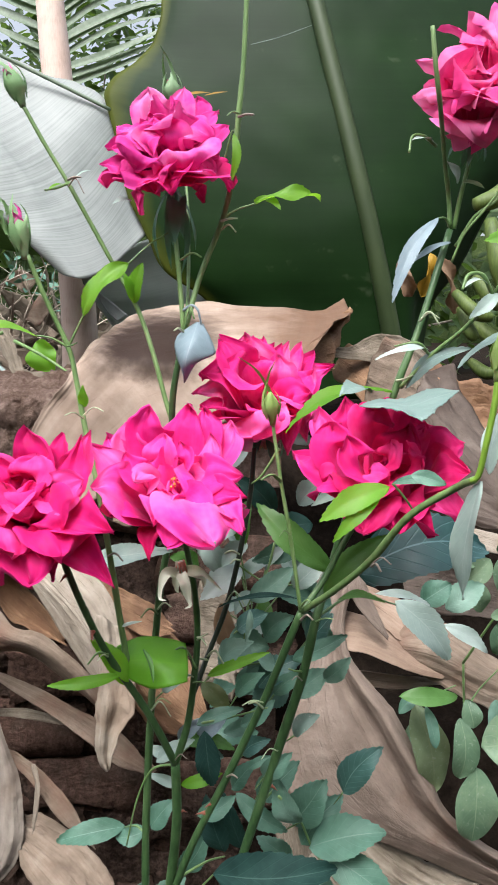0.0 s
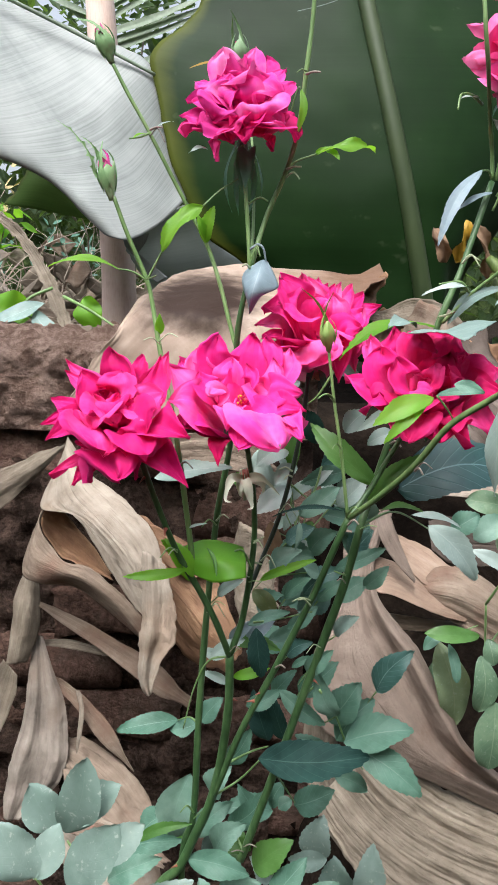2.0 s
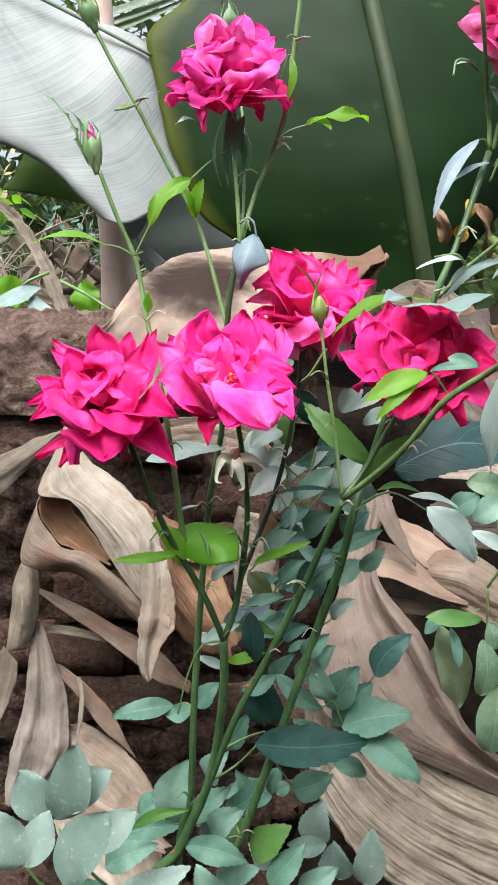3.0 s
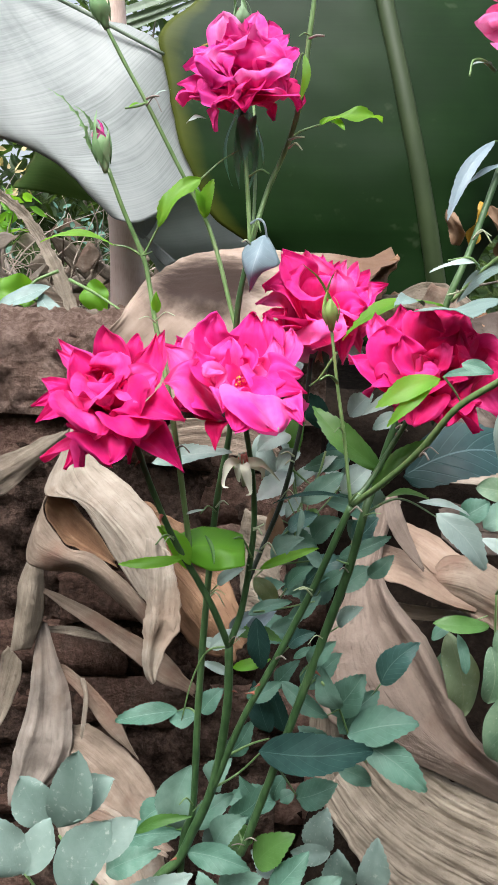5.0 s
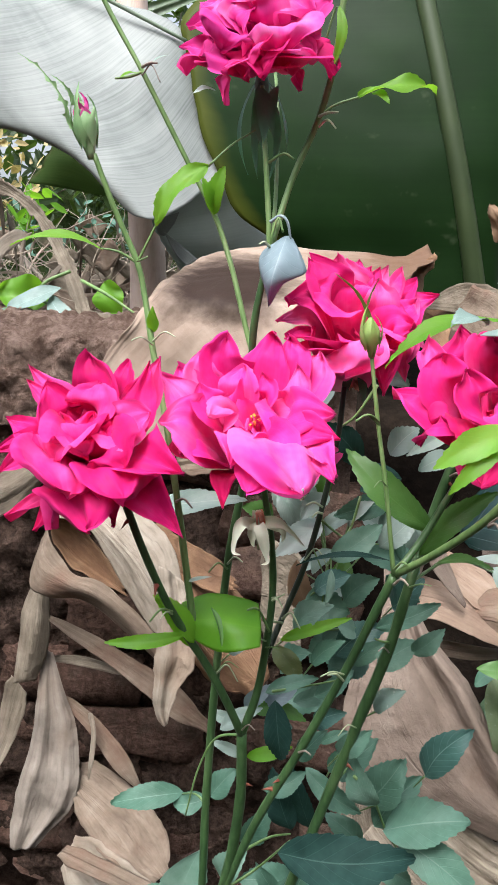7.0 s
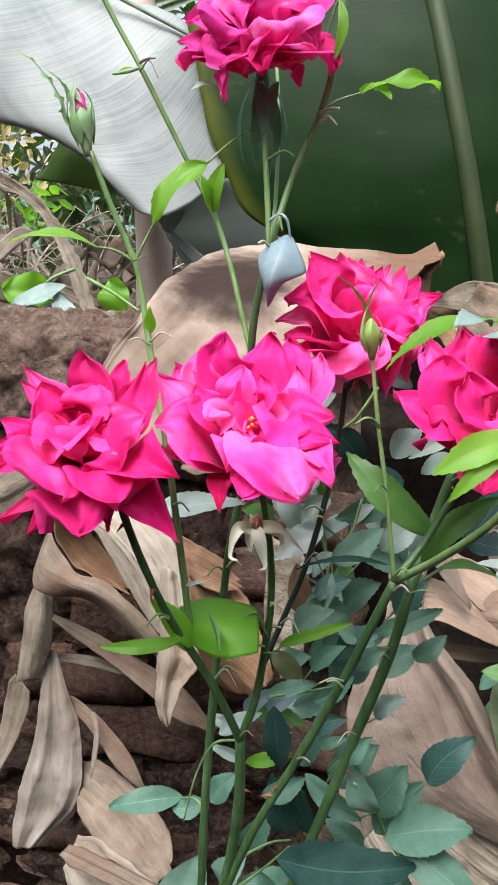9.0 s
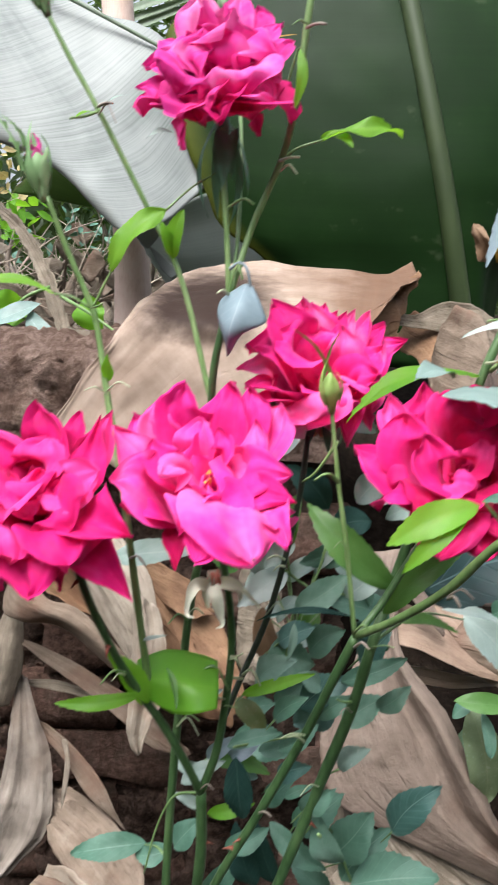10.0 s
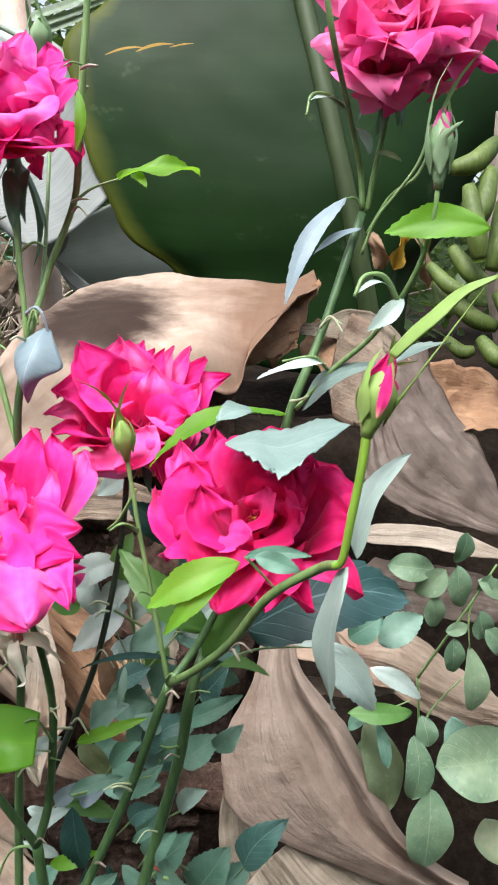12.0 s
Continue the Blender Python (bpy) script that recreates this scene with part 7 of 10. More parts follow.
leaflet(bush, (-0.0439, 0.8000, 0.6028), (-0.0771, 0.7878, 0.6229), 0.0388, (0.24, -0.8, 0.77), material='leaf_mid', seed=288)
leaflet(bush, (-0.0158, 0.6800, 0.7342), (-0.0016, 0.6678, 0.7676), 0.0341, (-0.3, -0.8, 0.7), seed=291)
leaflet(bush, (-0.0061, 0.6800, 0.6366), (0.0307, 0.6678, 0.6572), 0.0332, (0.24, -0.8, 0.56), seed=294)
leaflet(bush, (0.0869, 0.6800, 1.0258), (0.0509, 0.6678, 1.0179), 0.0225, (0.18, -0.8, 0.35), seed=297)
leaflet(bush, (0.0103, 0.7300, 0.8604), (0.0574, 0.7178, 0.8595), 0.0349, (-0.06, -0.8, 0.49), seed=300)
leaflet(bush, (0.0824, 0.7300, 0.9057), (0.0376, 0.7178, 0.8997), 0.0296, (0.24, -0.8, 0.49), seed=303)
leaflet(bush, (0.1120, 0.7000, 0.9713), (0.0703, 0.6878, 0.9875), 0.0350, (-0.12, -0.8, 0.91), seed=306)
leaflet(bush, (0.0615, 0.6900, 0.9162), (0.0544, 0.6778, 0.9478), 0.0232, (-0.12, -0.8, 0.56), seed=309)
leaflet(bush, (0.1107, 0.7200, 0.9746), (0.1081, 0.7078, 1.0007), 0.0256, (-0.06, -0.8, 0.63), material='leaf_pale', seed=312)
leafstalk(bush, [(0.0396, 0.6400, 1.0239), (0.0574, 0.6500, 1.0089), (0.0792, 0.6500, 1.0060)], 0.00072)
leafstalk(bush, [(0.0657, 0.6600, 1.0337), (0.0597, 0.6550, 1.0123), (0.0470, 0.6450, 0.9921), (0.0447, 0.6400, 0.9665)], 0.00072)
leafstalk(bush, [(0.0245, 0.6200, 0.9547), (0.0417, 0.6400, 0.9506), (0.0762, 0.6400, 0.9562)], 0.00072)
leafstalk(bush, [(0.0169, 0.6200, 0.9188), (0.0339, 0.6300, 0.9176), (0.0617, 0.6300, 0.9254)], 0.00072)
leafstalk(bush, [(-0.0258, 0.6500, 0.8173), (-0.0339, 0.6600, 0.8165), (-0.0457, 0.6800, 0.8019)], 0.00072)
leafstalk(bush, [(0.0002, 0.6050, 0.8979), (-0.0161, 0.6100, 0.8905), (-0.0270, 0.6150, 0.8648), (-0.0348, 0.6200, 0.8290)], 0.00072)
leafstalk(bush, [(0.0148, 0.5900, 0.9711), (0.0068, 0.5850, 0.9868), (-0.0045, 0.5800, 0.9807)], 0.00072)
leafstalk(bush, [(0.0634, 0.5650, 1.1148), (0.0545, 0.5700, 1.0989), (0.0482, 0.5750, 1.0922)], 0.00072)
leaflet(bush, (0.0793, 0.6000, 1.0134), (0.0277, 0.6000, 1.0086), 0.0060, (0.0, -0.5, 1.0), material='leaf_dark', seed=313)
leaflet(bush, (0.0484, 0.6200, 0.9989), (0.0455, 0.6100, 0.9803), 0.0066, (0.0, -0.8, 0.6), seed=314)
leaflet(bush, (-0.0453, 0.6850, 0.7991), (-0.0984, 0.6800, 0.7893), 0.0259, (-0.05, -0.8, 1.01), seed=315)
leaflet(bush, (-0.0287, 0.6800, 0.7994), (-0.0525, 0.6800, 0.7932), 0.0217, (0.0, -0.8, 0.87), seed=316)
leaflet(bush, (-0.0253, 0.6800, 0.8016), (-0.0082, 0.6800, 0.8247), 0.0245, (-0.05, -0.8, 0.73), seed=317)
leaflet(bush, (0.0827, 0.6700, 0.8129), (0.1059, 0.6650, 0.8513), 0.0395, (0.05, -0.8, 0.8), seed=318)
leaflet(bush, (0.0900, 0.6700, 0.7952), (0.1217, 0.6800, 0.8296), 0.0327, (-0.05, -0.8, 0.45), seed=319)
leaflet(bush, (0.0951, 0.6600, 0.8002), (0.1495, 0.6500, 0.8202), 0.0427, (0.0, -0.8, 0.87), seed=320)
leaflet(bush, (0.1046, 0.6600, 0.7965), (0.1586, 0.6400, 0.7667), 0.0373, (0.0, -0.8, 0.45), seed=321)
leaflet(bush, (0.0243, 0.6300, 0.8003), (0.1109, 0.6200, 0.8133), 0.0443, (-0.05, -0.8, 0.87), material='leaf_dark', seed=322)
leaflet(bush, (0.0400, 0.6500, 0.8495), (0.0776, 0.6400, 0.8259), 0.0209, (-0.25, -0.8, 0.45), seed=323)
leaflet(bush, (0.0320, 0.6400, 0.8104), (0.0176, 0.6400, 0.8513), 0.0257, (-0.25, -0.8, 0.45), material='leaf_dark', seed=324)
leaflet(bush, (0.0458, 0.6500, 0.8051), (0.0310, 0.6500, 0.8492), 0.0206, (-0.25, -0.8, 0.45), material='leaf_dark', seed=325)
leaflet(bush, (0.0912, 0.6800, 0.7576), (0.1211, 0.6800, 0.7427), 0.0228, (-0.25, -0.8, 0.45), seed=326)
leaflet(bush, (0.0844, 0.6900, 0.7618), (0.0565, 0.6900, 0.7875), 0.0253, (0.0, -0.8, 0.45), seed=327)
leaflet(bush, (0.0555, 0.6800, 0.7318), (0.0435, 0.6800, 0.7231), 0.0172, (0.0, -0.8, 0.8), seed=328)
leaflet(bush, (0.0581, 0.6800, 0.7265), (0.0909, 0.6700, 0.7491), 0.0352, (-0.25, -0.8, 0.8), seed=329)
leaflet(bush, (-0.0001, 0.6900, 0.6977), (0.0342, 0.6800, 0.7401), 0.0291, (-0.05, -0.8, 0.45), seed=330)
leaflet(bush, (0.0480, 0.6900, 0.7413), (0.0387, 0.6900, 0.7161), 0.0230, (-0.25, -0.8, 0.8), seed=331)
leaflet(bush, (0.0252, 0.6700, 0.6692), (0.0559, 0.6600, 0.7055), 0.0376, (-0.25, -0.8, 0.45), material='leaf_mid', seed=332)
leaflet(bush, (0.0405, 0.6600, 0.6502), (0.0685, 0.6600, 0.6899), 0.0321, (-0.25, -0.8, 0.45), seed=333)
leaflet(bush, (-0.0363, 0.7100, 0.7333), (-0.0490, 0.7100, 0.6638), 0.0494, (0.0, -0.8, 0.45), seed=334)
leaflet(bush, (-0.0297, 0.7000, 0.6778), (0.0031, 0.7000, 0.7133), 0.0296, (0.0, -0.8, 0.45), seed=335)
leaflet(bush, (-0.0102, 0.6800, 0.6765), (0.0145, 0.6700, 0.7126), 0.0327, (-0.25, -0.8, 0.45), seed=336)
leaflet(bush, (-0.0331, 0.6600, 0.6852), (0.0208, 0.6500, 0.6793), 0.0319, (-0.25, -0.8, 0.45), seed=337)
leaflet(bush, (-0.1049, 0.7000, 0.6513), (-0.0403, 0.6800, 0.6864), 0.0342, (-0.25, -0.8, 0.45), seed=338)
leaflet(bush, (-0.0768, 0.6600, 0.6995), (-0.0298, 0.6500, 0.7249), 0.0135, (-0.25, -0.8, 0.45), material='leaf_mid', seed=339)
leaflet(bush, (-0.1060, 0.6800, 0.6438), (-0.0574, 0.6600, 0.6841), 0.0326, (-0.25, -0.8, 0.45), seed=340)
leaflet(bush, (-0.0856, 0.6400, 0.6500), (-0.0251, 0.6300, 0.6878), 0.0345, (0.0, -0.8, 0.45), material='leaf_dusty', seed=341)
leaflet(bush, (-0.0700, 0.6200, 0.6625), (-0.1252, 0.6200, 0.6885), 0.0280, (-0.25, -0.8, 0.45), seed=342)
leaflet(bush, (0.0026, 0.6400, 0.6543), (-0.0214, 0.6400, 0.6799), 0.0331, (-0.25, -0.8, 0.45), seed=343)
leaflet(bush, (0.0843, 0.7400, 0.6293), (0.0880, 0.7400, 0.6749), 0.0432, (-0.25, -0.8, 0.45), material='leaf_dusty', seed=344)
leaflet(bush, (0.1076, 0.7400, 0.5933), (0.1006, 0.7400, 0.6300), 0.0481, (-0.25, -0.8, 0.45), material='leaf_dusty', seed=345)
leaflet(bush, (0.1295, 0.7200, 0.6047), (0.1358, 0.7200, 0.6600), 0.0416, (0.0, -0.8, 0.45), material='leaf_dusty', seed=346)
leaflet(bush, (0.0942, 0.7300, 0.6374), (0.0567, 0.7300, 0.6357), 0.0263, (-0.25, -0.8, 0.45), material='leaf_dusty', seed=347)
leaflet(bush, (0.0660, 0.6800, 0.6349), (0.1004, 0.6800, 0.6535), 0.0275, (-0.25, -0.8, 0.45), seed=348)
leaflet(bush, (0.0287, 0.7200, 0.6892), (0.0072, 0.7200, 0.7173), 0.0210, (-0.25, -0.8, 0.45), seed=349)
leaflet(bush, (-0.0051, 0.7000, 0.7520), (0.0171, 0.6900, 0.7913), 0.0255, (0.0, -0.8, 0.45), seed=350)
leaflet(bush, (-0.0556, 0.7200, 0.6856), (-0.0822, 0.7200, 0.6638), 0.0350, (-0.25, -0.8, 0.45), seed=351)
leafstalk(bush, [(0.0697, 0.6200, 0.8659), (0.0867, 0.6550, 0.8264), (0.0981, 0.6650, 0.7959), (0.1132, 0.6650, 0.7732)], 0.00090)
leafstalk(bush, [(0.0570, 0.6200, 0.8607), (0.0709, 0.6400, 0.8605), (0.0811, 0.6600, 0.8385)], 0.00090)
leafstalk(bush, [(0.0000, 0.6500, 0.7830), (0.0182, 0.6600, 0.7879), (0.0322, 0.6500, 0.7995)], 0.00090)
leafstalk(bush, [(-0.0123, 0.6450, 0.7551), (0.0093, 0.6600, 0.7617), (0.0323, 0.6500, 0.7945)], 0.00090)
leafstalk(bush, [(0.0152, 0.6650, 0.6891), (0.0044, 0.6800, 0.7050)], 0.00090)
leafstalk(bush, [(-0.0331, 0.6600, 0.6852), (-0.0263, 0.6900, 0.6909)], 0.00090)
leafstalk(bush, [(0.0382, 0.6400, 0.7833), (0.0475, 0.6700, 0.7515), (0.0581, 0.6800, 0.7292)], 0.00090)
leaflet(bush, (-0.0965, 0.5000, 0.8229), (-0.0805, 0.4900, 0.8815), 0.0373, (0.1, -0.9, 0.9), teeth=0.5, blunt=0.25, fold=0.1, droop=0.04, material='leaf_dusty', seed=352)
leaflet(bush, (-0.0918, 0.5000, 0.8291), (-0.0622, 0.5000, 0.8569), 0.0312, (0.1, -0.9, 0.9), teeth=0.5, blunt=0.25, fold=0.1, droop=0.04, material='leaf_dusty', seed=353)
leaflet(bush, (-0.1001, 0.5000, 0.8247), (-0.1189, 0.5000, 0.8553), 0.0327, (0.1, -0.9, 0.9), teeth=0.5, blunt=0.25, fold=0.1, droop=0.04, material='leaf_dusty', seed=354)
leaflet(bush, (-0.1066, 0.4700, 0.8142), (-0.1280, 0.4700, 0.8489), 0.0371, (0.1, -0.9, 0.9), teeth=0.5, blunt=0.25, fold=0.1, droop=0.04, material='leaf_dusty', seed=355)
leaflet(bush, (-0.1073, 0.4700, 0.8131), (-0.0941, 0.4800, 0.8432), 0.0273, (0.1, -0.9, 0.9), teeth=0.5, blunt=0.25, fold=0.1, droop=0.04, material='leaf_dusty', seed=356)
leaflet(bush, (-0.0810, 0.4600, 0.8104), (-0.0540, 0.4600, 0.8592), 0.0377, (0.1, -0.9, 0.9), teeth=0.5, blunt=0.25, fold=0.1, droop=0.04, material='leaf_dusty', seed=357)
leaflet(bush, (-0.0807, 0.5000, 0.8056), (-0.0464, 0.5000, 0.8311), 0.0292, (0.1, -0.9, 0.9), teeth=0.5, blunt=0.25, fold=0.1, droop=0.04, material='leaf_dusty', seed=358)
leafstalk(bush, [(-0.0196, 0.6000, 0.6720), (-0.0597, 0.5200, 0.7487), (-0.0937, 0.4800, 0.7893), (-0.1066, 0.4700, 0.8142)], 0.00108)
leafstalk(bush, [(-0.0397, 0.6000, 0.6608), (-0.0748, 0.5200, 0.7652), (-0.0949, 0.5000, 0.8170)], 0.00108)
leaflet(bush, (-0.0034, 0.6120, 1.2613), (0.0007, 0.6000, 1.2329), 0.0127, (0.0, -1.0, 0.0), teeth=0.0, material='calyx_green', seed=359)
leaflet(bush, (0.0062, 0.6150, 1.2627), (0.0056, 0.6050, 1.2366), 0.0090, (0.0, -1.0, 0.0), teeth=0.0, material='calyx_green', seed=360)
leaflet(bush, (-0.0244, 0.6000, 1.2565), (-0.0374, 0.6000, 1.2542), 0.0070, (0.0, -0.6, 0.8), teeth=0.0, material='leaf_pale', seed=361)
leafstalk(bush, [(0.0277, 0.6200, 1.2762), (0.0335, 0.6180, 1.2988), (0.0360, 0.6150, 1.3005)], 0.00054)
leafstalk(bush, [(-0.0660, 0.6200, 1.2696), (-0.0716, 0.6150, 1.2659), (-0.0782, 0.6100, 1.2637)], 0.00072)
leaflet(bush, (-0.0644, 0.6200, 1.2692), (-0.0492, 0.6100, 1.2765), 0.0045, (0.0, -0.6, 0.8), teeth=0.0, material='leaf_pale', seed=362)
leaflet(bush, (-0.0668, 0.6200, 1.2685), (-0.0771, 0.6100, 1.2634), 0.0035, (0.0, -0.6, 0.8), teeth=0.0, material='leaf_young', seed=363)
leafstalk(bush, [(0.0037, 0.6040, 1.2228), (0.0112, 0.6000, 1.2267), (0.0169, 0.6000, 1.2243)], 0.00072)
leaflet(bush, (-0.0291, 0.5720, 1.0048), (-0.0167, 0.5700, 1.0097), 0.0036, (0.0, -0.6, 0.8), teeth=0.0, material='leaf_pale', seed=364)
leafstalk(bush, [(0.0481, 1.6000, 1.6828), (0.0978, 1.6000, 1.6956), (0.1542, 1.6000, 1.7160)], 0.00045, material='leaf_pale', name='thread')
leafstalk(bush, [(-0.0634, 0.5980, 1.1709), (-0.0594, 0.5920, 1.1717), (-0.0560, 0.5900, 1.1732)], 0.00050, name='stipule', material='stem_young')
leafstalk(bush, [(-0.0535, 0.5920, 1.1278), (-0.0580, 0.5860, 1.1320), (-0.0632, 0.5840, 1.1303)], 0.00042, name='stipule', material='stem_pale')
leafstalk(bush, [(-0.0535, 0.5920, 1.1296), (-0.0463, 0.5860, 1.1351), (-0.0399, 0.5840, 1.1331)], 0.00046, name='stipule', material='stem_pale')
leafstalk(bush, [(-0.0653, 0.6160, 1.2667), (-0.0592, 0.6100, 1.2705), (-0.0540, 0.6080, 1.2616)], 0.00039, name='stipule', material='twig_brown')
leafstalk(bush, [(-0.0653, 0.6160, 1.2709), (-0.0601, 0.6100, 1.2714), (-0.0557, 0.6080, 1.2710)], 0.00070, name='stipule', material='twig_brown')
leafstalk(bush, [(0.0063, 0.5960, 1.1804), (0.0039, 0.5900, 1.1823), (0.0014, 0.5880, 1.1808)], 0.00064, name='stipule', material='stem_pale')
leafstalk(bush, [(0.0285, 0.6060, 1.2462), (0.0333, 0.6000, 1.2469), (0.0381, 0.5980, 1.2468)], 0.00065, name='stipule', material='stem_pale')
leafstalk(bush, [(0.0287, 0.6060, 1.2414), (0.0329, 0.6000, 1.2434), (0.0373, 0.5980, 1.2390)], 0.00061, name='stipule', material='stem_pale')
leafstalk(bush, [(0.0383, 0.5860, 1.3027), (0.0351, 0.5800, 1.3021), (0.0320, 0.5780, 1.2995)], 0.00046, name='stipule', material='stem_young')
leafstalk(bush, [(0.0383, 0.5860, 1.3009), (0.0427, 0.5800, 1.3009), (0.0471, 0.5780, 1.3002)], 0.00066, name='stipule', material='twig_brown')
leafstalk(bush, [(0.0880, 0.5760, 1.0077), (0.0927, 0.5700, 1.0120), (0.0979, 0.5680, 1.0121)], 0.00042, name='stipule', material='stem_young')
leafstalk(bush, [(0.0774, 0.5610, 1.0222), (0.0805, 0.5550, 1.0284), (0.0842, 0.5530, 1.0261)], 0.00060, name='stipule', material='stem_young')
leafstalk(bush, [(0.0777, 0.5610, 1.0141), (0.0806, 0.5550, 1.0195), (0.0841, 0.5530, 1.0171)], 0.00070, name='stipule', material='twig_brown')
leafstalk(bush, [(0.0812, 0.5880, 0.9644), (0.0774, 0.5820, 0.9699), (0.0743, 0.5800, 0.9683)], 0.00045, name='stipule', material='twig_brown')
leafstalk(bush, [(0.0809, 0.5880, 0.9704), (0.0763, 0.5820, 0.9734), (0.0721, 0.5800, 0.9757)], 0.00064, name='stipule', material='stem_young')
leafstalk(bush, [(0.0675, 0.6050, 0.9076), (0.0618, 0.5990, 0.9123), (0.0567, 0.5970, 0.9061)], 0.00040, name='stipule', material='stem_pale')
leafstalk(bush, [(0.0158, 0.5830, 0.9941), (0.0193, 0.5770, 0.9972), (0.0226, 0.5750, 0.9999)], 0.00054, name='stipule', material='stem_pale')
leafstalk(bush, [(0.0158, 0.5830, 0.9926), (0.0188, 0.5770, 0.9959), (0.0218, 0.5750, 0.9922)], 0.00059, name='stipule', material='stem_pale')
leafstalk(bush, [(0.0130, 0.5910, 0.9611), (0.0169, 0.5850, 0.9643), (0.0206, 0.5830, 0.9648)], 0.00045, name='stipule', material='stem_young')
leafstalk(bush, [(0.0129, 0.5910, 0.9649), (0.0083, 0.5850, 0.9691), (0.0037, 0.5830, 0.9700)], 0.00043, name='stipule', material='stem_pale')
leafstalk(bush, [(0.0004, 0.6010, 0.9029), (0.0046, 0.5950, 0.9103), (0.0087, 0.5930, 0.9084)], 0.00040, name='stipule', material='twig_brown')
leafstalk(bush, [(-0.0200, 0.6410, 0.9166), (-0.0126, 0.6350, 0.9265), (-0.0053, 0.6330, 0.9166)], 0.00054, name='stipule', material='stem_pale')
leafstalk(bush, [(-0.0200, 0.6410, 0.9175), (-0.0125, 0.6350, 0.9287), (-0.0052, 0.6330, 0.9261)], 0.00047, name='stipule', material='stem_young')
leafstalk(bush, [(-0.0143, 0.6360, 0.9893), (-0.0195, 0.6300, 0.9951), (-0.0250, 0.6280, 0.9894)], 0.00061, name='stipule', material='stem_young')
leafstalk(bush, [(-0.0143, 0.6360, 0.9927), (-0.0093, 0.6300, 0.9995), (-0.0045, 0.6280, 0.9973)], 0.00059, name='stipule', material='stem_pale')
leafstalk(bush, [(0.0325, 0.6110, 1.0067), (0.0387, 0.6050, 1.0162), (0.0454, 0.6030, 1.0069)], 0.00038, name='stipule', material='stem_pale')
leafstalk(bush, [(0.0410, 0.6140, 1.0382), (0.0361, 0.6080, 1.0422), (0.0315, 0.6060, 1.0406)], 0.00065, name='stipule', material='stem_pale')
leafstalk(bush, [(0.0411, 0.6140, 1.0342), (0.0381, 0.6080, 1.0363), (0.0353, 0.6060, 1.0339)], 0.00064, name='stipule', material='stem_pale')
leafstalk(bush, [(0.0648, 0.5590, 1.0963), (0.0587, 0.5530, 1.1017), (0.0531, 0.5510, 1.0988)], 0.00068, name='stipule', material='stem_young')
leafstalk(bush, [(0.0648, 0.5590, 1.0974), (0.0602, 0.5530, 1.1016), (0.0561, 0.5510, 1.1012)], 0.00056, name='stipule', material='stem_young')
leafstalk(bush, [(0.0703, 0.5580, 1.0661), (0.0667, 0.5520, 1.0700), (0.0637, 0.5500, 1.0672)], 0.00036, name='stipule', material='stem_young')
leafstalk(bush, [(-0.0353, 0.5610, 0.9906), (-0.0374, 0.5550, 0.9942), (-0.0401, 0.5530, 0.9912)], 0.00047, name='stipule', material='stem_pale')
leafstalk(bush, [(-0.0353, 0.5610, 0.9919), (-0.0403, 0.5550, 0.9953), (-0.0458, 0.5530, 0.9891)], 0.00065, name='stipule', material='stem_young')
leafstalk(bush, [(0.0569, 0.5810, 0.9493), (0.0521, 0.5750, 0.9560), (0.0476, 0.5730, 0.9561)], 0.00068, name='stipule', material='stem_pale')
leafstalk(bush, [(0.0568, 0.5810, 0.9531), (0.0501, 0.5750, 0.9572), (0.0438, 0.5730, 0.9549)], 0.00049, name='stipule', material='stem_pale')
leafstalk(bush, [(0.0346, 0.5960, 0.8945), (0.0380, 0.5900, 0.8995), (0.0415, 0.5880, 0.8983)], 0.00069, name='stipule', material='twig_brown')
leafstalk(bush, [(0.1075, 0.5960, 1.0707), (0.1117, 0.5900, 1.0734), (0.1168, 0.5880, 1.0692)], 0.00058, name='stipule', material='twig_brown')
leafstalk(bush, [(0.1079, 0.5960, 1.0639), (0.1105, 0.5900, 1.0670), (0.1141, 0.5880, 1.0634)], 0.00071, name='stipule', material='twig_brown')
leafstalk(bush, [(0.1088, 0.5060, 1.0635), (0.1101, 0.5000, 1.0665), (0.1123, 0.4980, 1.0631)], 0.00064, name='stipule', material='twig_brown')
leafstalk(bush, [(0.1087, 0.5060, 1.0644), (0.1125, 0.5000, 1.0699), (0.1173, 0.4980, 1.0668)], 0.00041, name='stipule', material='twig_brown')
leafstalk(bush, [(0.1356, 0.5980, 1.1523), (0.1394, 0.5920, 1.1538), (0.1439, 0.5900, 1.1561)], 0.00065, name='stipule', material='stem_pale')
leafstalk(bush, [(0.1499, 0.6060, 1.1881), (0.1543, 0.6000, 1.1938), (0.1605, 0.5980, 1.1857)], 0.00068, name='stipule', material='stem_pale')
leafstalk(bush, [(0.1499, 0.6060, 1.1883), (0.1544, 0.6000, 1.1931), (0.1601, 0.5980, 1.1900)], 0.00047, name='stipule', material='stem_pale')
leafstalk(bush, [(0.0212, 0.6060, 0.9697), (0.0163, 0.6000, 0.9730), (0.0114, 0.5980, 0.9735)], 0.00065, name='stipule', material='stem_pale')
leafstalk(bush, [(0.0211, 0.6060, 0.9723), (0.0263, 0.6000, 0.9786), (0.0317, 0.5980, 0.9705)], 0.00063, name='stipule', material='stem_pale')
leafstalk(bush, [(-0.0360, 0.5710, 1.0487), (-0.0308, 0.5650, 1.0519), (-0.0262, 0.5630, 1.0480)], 0.00060, name='stipule', material='twig_brown')
